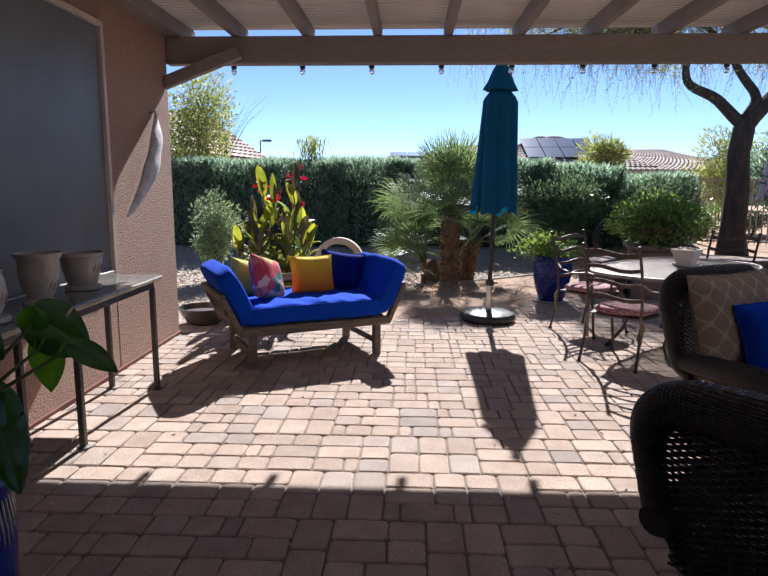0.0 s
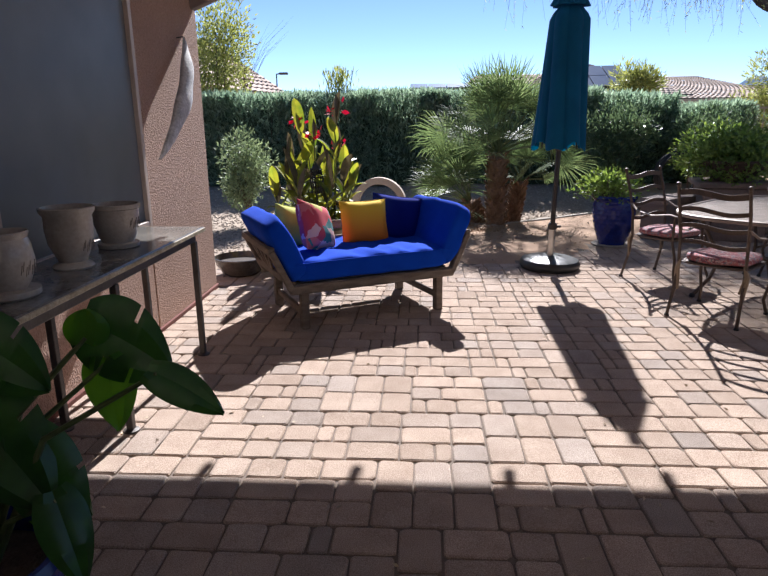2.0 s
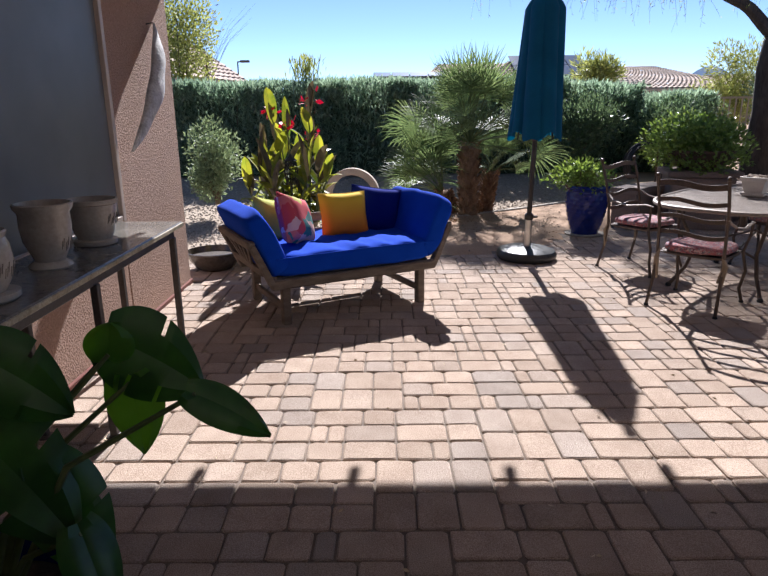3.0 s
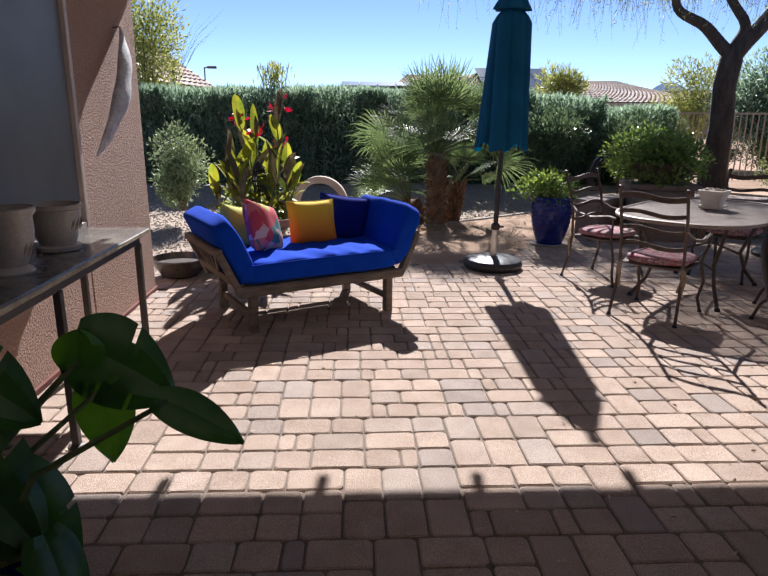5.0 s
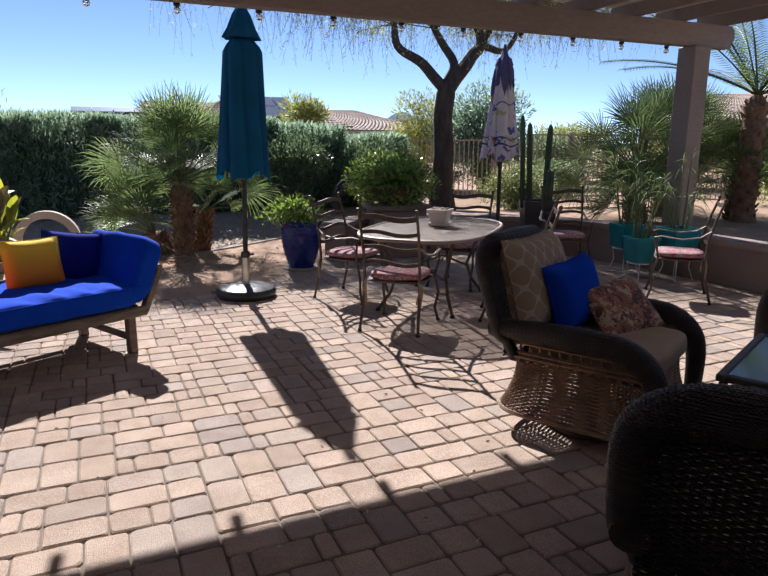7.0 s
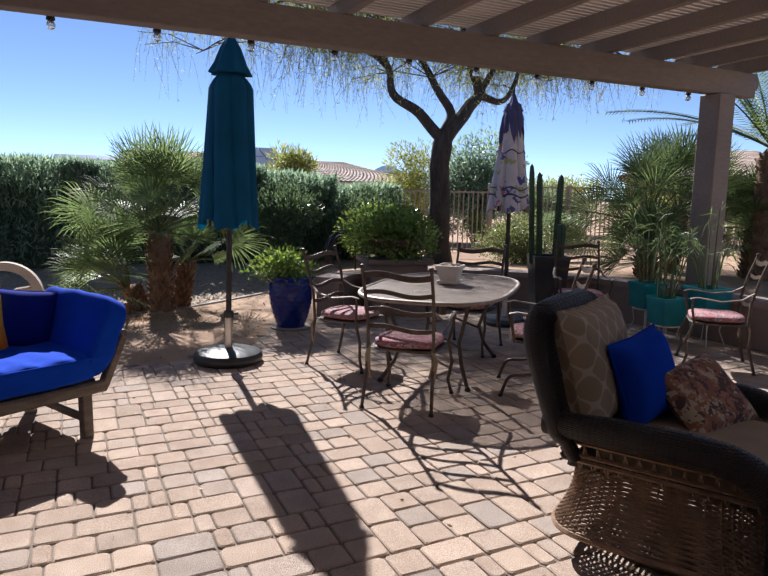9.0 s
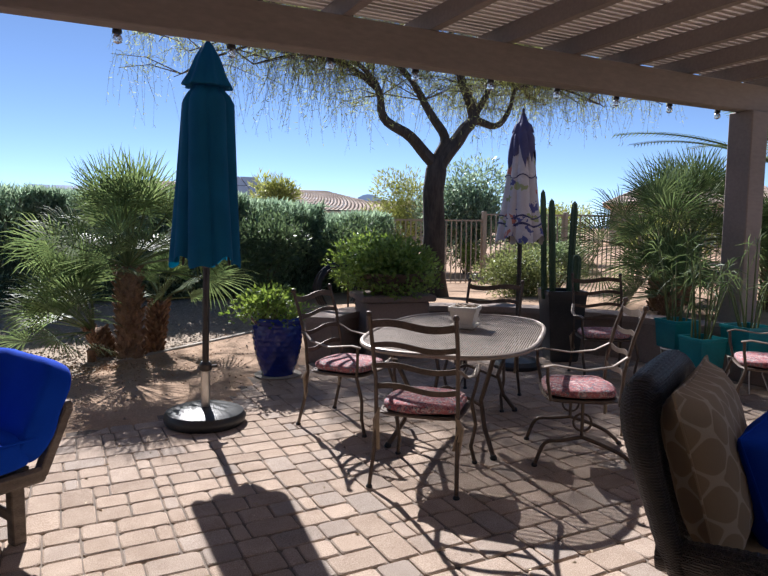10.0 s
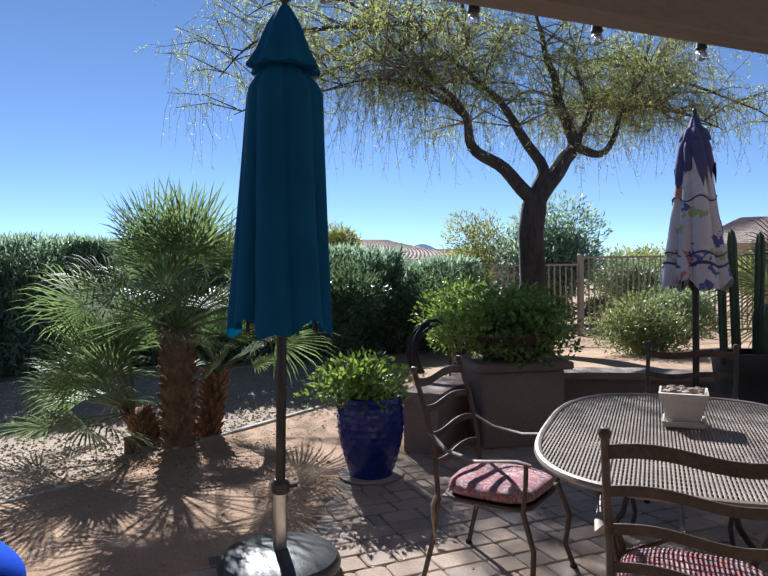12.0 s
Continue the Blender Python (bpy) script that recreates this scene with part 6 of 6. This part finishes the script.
def teal_pots():
    for x, y, z, s, h in ((5.45, 6.60, 0.30, 0.15, 0.29), (5.28, 6.18, 0.20, 0.15, 0.29), (5.60, 5.95, 0.32, 0.17, 0.29)):
        st = thing("wire_stand", T(x, y, 0), "white wire plant stand", "plant stand", "plant stands")
        part("ring", Geo().tube([((s - 0.01) * math.cos(6.2832 * k / 20), (s - 0.01) * math.sin(6.2832 * k / 20), z - 0.008) for k in range(21)], 0.008, 6), M_WHITE_WIRE, st)
        for k in range(4):
            a = math.pi / 4 + math.pi / 2 * k
            part("leg", Geo().tube([((s - 0.01) * math.cos(a), (s - 0.01) * math.sin(a), z - 0.01), (s * 0.8 * math.cos(a), s * 0.8 * math.sin(a), z * 0.5), (s * 1.15 * math.cos(a), s * 1.15 * math.sin(a), 0.006)], 0.006, 6), M_WHITE_WIRE, st)
        p = thing("teal_planter", T(x, y, z), "square teal glazed planter with tall thin stems", "planter", "teal planters")
        part("pot", Geo().lathe([(s * 1.1, 0), (s * 1.2, 0.01), (s * 1.36, h - 0.03), (s * 1.42, h - 0.028), (s * 1.42, h), (s * 1.28, h), (s * 1.22, h - 0.05)], 4, pose(0, 0, 0, 0, 0, 35)), M_TEAL_POT, p, sharp=25)
        part("soil", Geo().lathe([(s * 1.2, h - 0.05), (0, h - 0.04)], 4, pose(0, 0, 0, 0, 0, 35)), M_SOIL, p)
        gs, gl = Geo(), Geo()
        base, way = [], []
        for k in range(10):
            a = k * 2.4
            r0, r1, hh = 0.05 + 0.05 * rng.random(), 0.1 + 0.16 * rng.random(), 0.35 + 0.5 * rng.random()
            top = Vector((r1 * math.cos(a), r1 * math.sin(a), h + hh))
            gs.tube([(r0 * math.cos(a), r0 * math.sin(a), h - 0.05), (0.5 * (r0 + r1) * math.cos(a), 0.5 * (r0 + r1) * math.sin(a), h + hh * 0.55), tuple(top)], [0.009, 0.008, 0.005], 5)
            for q in range(8):
                base.append(tuple(top - Vector((0, 0, 0.12 * rng.random()))))
                way.append(tuple(Vector(rng.normal(size=3)) * 0.8 + Vector((math.cos(a) * 0.3, math.sin(a) * 0.3, 0.45))))
        part("plant_stems", gs, M_STEM, p)
        part("plant_leaves", leaf_geo(np.array(base), np.array(way), 0.22, 0.011, 0.05, 0.3), M_PALM, p)


teal_pots()


def monstera():
    p = thing("monstera_plant", T(-1.2, 1.55, 0), "monstera with large split leaves in a blue glazed pot", "plant")
    P = T(-0.05, 0, 0) @ Matrix.Diagonal((0.84, 0.84, 0.93, 1.0))
    part("pot", Geo().lathe([(0.13, 0), (0.15, 0.03), (0.19, 0.35), (0.205, 0.62), (0.195, 0.70), (0.205, 0.745), (0.215, 0.765), (0.205, 0.785), (0.185, 0.78), (0.18, 0.68)], 44, P), M_CERAMIC_BLUE, p, "cobalt blue pot with pale streaked rim")
    g = Geo()
    for k in range(64):
        a = 2 * math.pi * k / 64
        ln = 0.06 + 0.09 * rng.random()
        g.tube([(0.199 * math.cos(a), 0.199 * math.sin(a), 0.715), (0.204 * math.cos(a + 0.03), 0.204 * math.sin(a + 0.03), 0.70 - ln * 0.5), (0.205 * math.cos(a + 0.05), 0.205 * math.sin(a + 0.05), 0.71 - ln)], [0.003, 0.0045, 0.001], 4, P)
    part("glaze_streaks", g, M_CERAMIC_TAN, p, "pale glaze drips")
    part("soil", Geo().lathe([(0.184, 0.72), (0, 0.73)], 20, P), M_SOIL, p)

    def leaf(base, tip_way, up, L, W, splits=5):
        d = Vector(tip_way).normalized()
        upv = Vector(up)
        sd = d.cross(upv).normalized()
        nor = sd.cross(d)
        gl = Geo()
        n = 30
        half = {}
        for s in (-1, 1):
            rows = []
            for k in range(n + 1):
                t = k / n
                w = W * 0.5 * (math.sin(math.pi * min(1, t * 0.84 + 0.16)) ** 0.75) if t < 0.999 else 0.003
                c = Vector(base) + d * (L * (t - 0.12)) - Vector((0, 0, 1)) * 0.22 * L * t * t
                back = -d * w * 0.25 * (1 - t)
                rows.append((c, c + sd * s * w * 0.55 + nor * 0.05 * W + back * 0.5, c + sd * s * w - nor * 0.10 * w + back))
            i0 = len(gl.v)
            for r in rows:
                gl.v += [tuple(x) for x in r]
            for k in range(n):
                a = i0 + 3 * k
                for q in (0, 1):
                    if q == 1 and W > 0.12 and k in ((11, 19) if s > 0 else (15,)):
                        continue
                    f = (a + q, a + q + 3, a + q + 4, a + q + 1)
                    gl.f.append(f if s < 0 else f[::-1])
        return gl
    specs = [
        # where the blade joins its stalk, which way its tip points, its upper side, length, width
        ((0.20, 0.10, 1.175), (0.85, 0.0, -0.32), (0.1, -0.9, 0.45), 0.18, 0.165),
        ((0.22, 0.08, 1.11), (0.10, 0.0, -1.0), (0.1, -1, 0.1), 0.13, 0.11),
        ((0.19, 0.08, 1.16), (0.1, 0.05, 1.0), (0.2, -1, 0.1), 0.09, 0.09),
        ((0.36, -0.02, 1.135), (0.85, -0.1, -0.26), (0.0, -0.6, 0.8), 0.145, 0.075),
        ((0.03, 0.0, 1.19), (0.75, 0.0, -0.35), (0.0, -0.8, 0.6), 0.18, 0.14),
        ((0.0, -0.02, 1.09), (0.65, 0.0, -0.70), (0.3, -0.8, 0.4), 0.27, 0.20),
        ((0.10, 0.0, 0.99), (0.40, 0.0, -0.85), (0.4, -0.8, 0.3), 0.22, 0.15),
        ((-0.10, -0.10, 1.08), (-0.3, -0.6, -0.3), (0, -0.2, 1), 0.26, 0.22),
        ((-0.15, 0.10, 1.12), (-0.7, 0.2, 0.1), (0, 0, 1), 0.26, 0.22),
        ((0.06, 0.05, 0.93), (0.70, 0.05, -0.55), (0.2, -0.7, 0.6), 0.17, 0.11),
        ((-0.05, -0.10, 0.98), (0.1, -0.6, -0.7), (0.1, -0.6, 0.8), 0.24, 0.18),
        ((0.16, -0.03, 0.90), (0.35, -0.2, -0.85), (0.6, -0.6, 0.3), 0.16, 0.10),
    ]
    for nr, (base, way, up, L, W) in enumerate(specs):
        base, L, W = (base[0], base[1], base[2] - 0.035), L * 0.92, W * 0.9
        # blades 1 and 2 take the lighter green to look lit
        part("leaf", leaf(base, way, up, L, W), M_LIT_LEAF if nr in (1, 2) else M_MONSTERA, p)
        part("leaf_stalk", Geo().tube([(base[0] * 0.1 - 0.05, base[1] * 0.1, 0.67), (base[0] * 0.45 - 0.02, base[1] * 0.45, 0.67 + (base[2] - 0.67) * 0.7), base], [0.007, 0.006, 0.004], 7), M_STEM, p)


monstera()


def stump_and_hose():
    s = thing("path_light", T(0.2, 9.72, 0), "small rusty path light stake in the gravel", "path light")
    part("body", Geo().lathe([(0.045, 0), (0.045, 0.12), (0.05, 0.13), (0.05, 0.15), (0.0, 0.155)], 16), M_PALM_TRUNK, s)
    h = thing("garden_hose", T(2.98, 9.5, 0.05) @ Matrix.Scale(1.1, 4), "coiled dark garden hose on an iron hanger", "hose")
    for k in range(7):
        r = 0.24 + 0.012 * (k % 3)
        part("hose_loop", Geo().tube([(r * math.cos(a), 0.025 * (k - 3) + 0.02 * math.sin(3 * a + k), 0.62 + r * 1.05 * math.sin(a)) for a in [radians(-40 + 260 * i / 22) for i in range(23)]], 0.014, 6), M_BLACK, h)
    part("hanger", Geo().tube([(0.12, 0, 0), (0.12, 0, 0.85), (0.10, -0.06, 0.95), (0.05, -0.1, 0.9)], 0.012, 6), M_IRON, h)


stump_and_hose()


# ---- fence ----
def fence():
    f = thing("metal_fence", I4, "tan painted steel picket fence", "fence", kind="")
    run = [(4.6, 15.6, 1.50), (8.6, 14.3, 1.64), (12.4, 13.2, 1.64), (14.0, 9.5, 1.64), (13.4, 3.5, 1.64)]
    for i in range(len(run) - 1):
        H = run[i][2]
        a, b = Vector((*run[i][:2], 0.17)), Vector((*run[i + 1][:2], 0.17))
        g_mesh = mesh_of("picket", Geo().box((0, 0, H / 2 + 0.02), (0.022, 0.022, H - 0.06), ch=0.002), M_FENCE)
        for z in (0.10, H - 0.03):
            part("fence_rail", Geo().bar(a + Vector((0, 0, z)), b + Vector((0, 0, z)), 0.035, 0.04, 0.003), M_FENCE, f)
        L = (b - a).length
        n = int(L / 0.115)
        for k in range(n):
            o = new("picket", g_mesh)
            o.parent = f
            o.location = a.lerp(b, (k + 0.5) / n)
        k = 0
        while k * 2.0 < L - 0.4:
            p = a.lerp(b, min(1, k * 2.0 / L))
            part("fence_post", Geo().box((p.x, p.y, p.z + H / 2), (0.085, 0.085, H + 0.08), ch=0.004), M_FENCE, f)
            k += 1


fence()


# ---- far houses, lamp, hills ----
def tile_roof(g, p00, p10, p11, p01, rows=16, cols=40):
    """Courses of barrel tiles on a four-cornered slope; p00-p10 is the eave."""
    p00, p10, p11, p01 = (Vector(p) for p in (p00, p10, p11, p01))
    nor = (p10 - p00).cross(p01 - p00).normalized()
    for j in range(rows):
        for i in range(cols):
            q = []
            for u, v in ((i, j), (i + 1, j), (i + 1, j + 1.1), (i, j + 1.1)):
                s, t = u / cols, min(1, v / rows)
                q.append(p00.lerp(p10, s).lerp(p01.lerp(p11, s), t))
            mid0, mid1 = (q[0] + q[1]) / 2 + nor * 0.045, (q[3] + q[2]) / 2 + nor * 0.018
            k = len(g.v)
            lift = nor * 0.018
            g.v += [tuple(q[0] + lift), tuple(mid0 + lift), tuple(q[1] + lift), tuple(q[2]), tuple(mid1), tuple(q[3])]
            g.f += [(k, k + 1, k + 4, k + 5), (k + 1, k + 2, k + 3, k + 4)]


def far_house(name, m, w, d, eave, ridge, label, solar=False, hip=2.5):
    h = thing(name, m, label, "house")
    part("wall", Geo().box((0, 0, eave / 2), (w, d, eave), ch=0.03), M_HOUSE, h)
    o = 0.5
    e = eave - 0.05
    A, B, C, D = (-w / 2 - o, -d / 2 - o, e), (w / 2 + o, -d / 2 - o, e), (w / 2 + o, d / 2 + o, e), (-w / 2 - o, d / 2 + o, e)
    R0, R1 = (-w / 2 + hip, 0, ridge), (w / 2 - hip, 0, ridge)
    g = Geo()
    tile_roof(g, A, B, R1, R0, 18, int(w * 4))
    tile_roof(g, C, D, R0, R1, 6, int(w))
    tile_roof(g, B, C, R1, R1, 12, int(d * 2))
    tile_roof(g, D, A, R0, R0, 12, int(d * 2))
    part("roof", g, M_ROOF, h)
    part("fascia", Geo().box((0, 0, e - 0.10), (w + 2 * o, d + 2 * o, 0.16), ch=0.02), M_HOUSE, h)
    for x in (-w * 0.3, w * 0.1, w * 0.38):
        win = part("window", Geo().box((x, -d / 2 - 0.01, eave * 0.55), (1.3, 0.06, 1.1)), M_DARK_GLASS, h)
        part("window_frame", merge(Geo().box((x, -d / 2 - 0.03, eave * 0.55 + 0.58), (1.5, 0.08, 0.09)), Geo().box((x, -d / 2 - 0.03, eave * 0.55 - 0.58), (1.5, 0.08, 0.09))), M_FENCE, win)
    if solar:
        a, b, c = Vector(A), Vector(B), Vector(R0)
        ex = (b - a).normalized()
        up = (Vector(R0).lerp(Vector(R1), 0.5) - a.lerp(b, 0.5)).normalized()
        n = ex.cross(up)
        start, cols, rows, first = solar
        for i in range(cols):
            for j in range(rows):
                p = a + ex * (start + i * 1.04) + up * (first + j * 1.75) + n * 0.16
                q = Geo()
                M2 = Matrix.Translation(p) @ Matrix((ex, up, n)).transposed().to_4x4()
                q.box((0.5, 0.85, 0), (1.0, 1.68, 0.04), M2, 0.01)
                part("solar_panel", q, M_SOLAR, h, "dark blue solar panel")
    return h


far_house("neighbour_house", T(8.4, 41.0, 0), 9, 9, 2.6, 4.5, "beige stucco house with clay tile hip roof and solar panels", (3.1, 4, 2, 1.0), 3.9)
far_house("neighbour_house", T(5.4, 41.6, 0), 8, 8, 2.6, 4.0, "beige stucco house wing with clay tile roof", False, 1.3)
far_house("neighbour_house", T(12.4, 40.4, 0), 11.2, 9, 2.4, 3.68, "long low beige house wing with clay tile roof", False, 3.0)
far_house("neighbour_house", T(0.7, 40.2, 0), 6.2, 7, 2.7, 3.36, "low beige house wing with solar panels", (1.6, 4, 1, 2.1), 1.7)
far_house("neighbour_house", T(-10.9, 25, 0) @ pose(0, 0, 0, 0, 0, -8), 7.5, 7, 2.6, 4.25, "stucco house with pale barrel tile roof", False, 1.0)
far_house("neighbour_house", T(43, 35, 0) @ pose(0, 0, 0, 0, 0, -48), 12, 9, 3.3, 5.3, "beige house with reddish tile roof", False, 3.5)
far_house("neighbour_house", T(26, 50, 0) @ pose(0, 0, 0, 0, 0, -30), 12, 8, 2.3, 3.6, "low beige house with flat tile roof", False, 3.0)

lamp = thing("street_lamp", T(-7.0, 30, 0), "thin street lamp above the hedge", "street lamp")
part("pole", Geo().tube([(0, 0, 0), (0, 0, 3.5)], 0.03, 8), M_POLE, lamp)
part("arm", Geo().tube([(0, 0, 3.48), (0.35, 0, 3.52)], 0.03, 6), M_POLE, lamp)
part("lamp_head", Geo().box((0.32, 0, 3.5), (0.4, 0.16, 0.1), ch=0.02), M_POLE, lamp)


def mountains():
    g = Geo()
    n = 420
    for k in range(n + 1):
        a = radians(-70 + 175 * k / n)
        deg = math.degrees(a)
        h = 14 + 26 * max(0, noise.noise((deg * 0.06, 2.0, 0)))
        h += 46 * math.exp(-((deg - 25.3) / 2.2) ** 2) + 22 * math.exp(-((deg - 30) / 4) ** 2)
        r = 1200
        g.v += [(r * math.sin(a), r * math.cos(a), -5), (r * math.sin(a), r * math.cos(a), h * 0.9 - 8)]
    for k in range(n):
        a = 2 * k
        g.f.append((a, a + 2, a + 3, a + 1))
    tagged(part("backdrop", g, M_MOUNTAIN), "mountains on the horizon with blue haze painted in", "mountain", kind="structure")


mountains()


# ---- gravel stones ----
def pebbles():
    g = Geo()
    octa = np.array([(1, 0, 0), (-1, 0, 0), (0, 1, 0), (0, -1, 0), (0, 0, 1), (0, 0, -0.4)], float)
    faces = [(0, 2, 4), (2, 1, 4), (1, 3, 4), (3, 0, 4), (2, 0, 5), (1, 2, 5), (3, 1, 5), (0, 3, 5)]
    for k in range(24000):
        x, y = -5 + 8.5 * rng.random(), 7.0 + 6.3 * rng.random()
        if inside(x, y, PATIO) or (inside(x, y, DIRT) and rng.random() < 0.96):
            continue
        s = 0.008 + 0.012 * rng.random()
        z = height(x, y) + s * 0.2
        a = rng.random() * 6.28
        c, q = math.cos(a), math.sin(a)
        i = len(g.v)
        for v in octa * (0.8 + 0.5 * rng.random((6, 1))):
            g.v.append((x + s * (c * v[0] - q * v[1]), y + s * (q * v[0] + c * v[1]) * 0.8, z + s * 0.6 * v[2]))
        g.f += [tuple(i + w for w in f) for f in faces]
    tagged(part("gravel", g, M_PEBBLE, sharp=10), "loose tan and grey gravel stones", "gravel", kind="stuff")


pebbles()


def fallen_leaves():
    n = 240
    P = np.stack([-2 + 6 * rng.random(n), 1.5 + 7 * rng.random(n), np.full(n, 0.004)], 1)
    D = rng.normal(size=(n, 3)) * np.array([1, 1, 0.12])
    tagged(part("fallen_leaves", leaf_geo(P, D, 0.018 + 0.02 * rng.random(n), 0.012, 0.1), mat("dry_leaf", (0.50, 0.40, 0.26), (0.68, 0.56, 0.38), 0.8, 9, 40, 0.0)), "tiny dry fallen leaves on the pavers", "leaves", kind="stuff")


fallen_leaves()


def leaf_litter():
    n = 2600
    a, r = rng.random(n) * 6.283, np.abs(rng.normal(size=n)) * 0.9
    P = np.stack([0.35 + r * np.cos(a) * 1.5, 9.3 + r * np.sin(a), np.zeros(n)], 1)
    keep = np.array([not inside(x, y, PATIO) for x, y, _ in P])
    P = P[keep]
    P[:, 2] = [height(x, y) + 0.012 for x, y, _ in P]
    D = rng.normal(size=P.shape) * np.array([1, 1, 0.2])
    tagged(part("leaf_litter", leaf_geo(P, D, 0.012 + 0.02 * rng.random(len(P)), 0.010, 0.15), mat("brown_litter", (0.26, 0.14, 0.075), (0.46, 0.30, 0.17), 0.85, 9, 40, 0.0, island=0.3)), "brown dry leaf litter under the palms", "leaf litter", kind="stuff")


leaf_litter()


# ---- pavers, last ----
def paver_geo(w, d, rnd):
    """A tumbled paver: uneven outline, knocked corners, worn arrises."""
    g = Geo()
    gap = 0.0026
    cut = [rnd.uniform(0.009, 0.022) for _ in range(4)]
    push = [(rnd.uniform(-0.003, 0.0015), rnd.uniform(-0.003, 0.0015)) for _ in range(12)]
    steps = ((0.0, 1.0), (0.36, 0.36), (1.0, 0.0))
    rings = ((-0.045, 0.0), (-0.0055, 0.001), (0.0, 0.0072))
    for z, off in rings:
        hx, hy = w / 2 - gap - off, d / 2 - gap - off
        for k in range(12):
            corner, step = k // 3, k % 3
            sx, sy = ((1, 1), (-1, 1), (-1, -1), (1, -1))[corner]
            fx, fy = steps[step] if corner % 2 == 0 else steps[2 - step]
            c = cut[corner]
            g.v.append((sx * (hx - c * fx + push[k][0]), sy * (hy - c * fy + push[k][1]), z))
    for j in range(len(rings) - 1):
        for k in range(12):
            a, b = j * 12 + k, j * 12 + (k + 1) % 12
            g.f.append((a, b, b + 12, a + 12))
    g.f.append(tuple(range(24, 36)))
    return g


def pavers():
    U = 0.0823
    floor = tagged(new("pavement"), "tumbled tan and pinkish concrete pavers in mixed sizes", "paving", kind="structure")
    sizes = {}
    rnd = random.Random(5)
    placed = []
    y = -4.217
    while y < 9.4:
        x = -3.5 - rnd.random() * 0.5
        while x < 6.2:
            if rnd.random() < 0.46:
                placed += [(x + U, y + 1.5 * U, 2, 3), (x + U, y + 4.5 * U, 2, 3)]
                x += 2 * U
            else:
                W = rnd.choice((4, 5, 5, 6, 7, 8))
                for r in range(3):
                    left, xx = W, x
                    while left > 0:
                        opts = [o for o in (2, 2, 3, 3, 1) if left - o == 0 or left - o >= 2]
                        o = rnd.choice(opts)
                        placed.append((xx + o * U / 2, y + (2 * r + 1) * U, o, 2))
                        xx += o * U
                        left -= o
                x += W * U
        y += 6 * U
    near = []
    far = Geo()
    for px, py, w, d in placed:
        if not (inside(px, py - 0.09, PATIO) or inside(px + 0.07, py - 0.05, PATIO) or inside(px - 0.07, py - 0.05, PATIO)) or px < -2.35 and py < 6.35:
            continue
        tilt = (rnd.uniform(-0.4, 0.4), rnd.uniform(-0.4, 0.4))
        dz = rnd.uniform(-0.002, 0.002)
        if -1.75 < px < 1.6 and 2.3 < py < 5.15 and len(near) < 300:
            key = (w, d, rnd.randint(0, 5))
            if key not in sizes:
                sizes[key] = mesh_of("paver", paver_geo(w * U, d * U, rnd), M_PAVER, 30)
            o = new("paver", sizes[key])
            o.parent = floor
            o.matrix_basis = pose(px, py, dz, tilt[0], tilt[1], rnd.uniform(-0.7, 0.7) + 180 * rnd.randint(0, 1))
            near.append(o)
        else:
            g = paver_geo(w * U, d * U, rnd)
            far.add(g.v, g.f, pose(px, py, dz, tilt[0], tilt[1], rnd.uniform(-0.4, 0.4)))
    tagged(part("pavers", far, M_PAVER_FAR, floor, sharp=30), kind="stuff")


pavers()
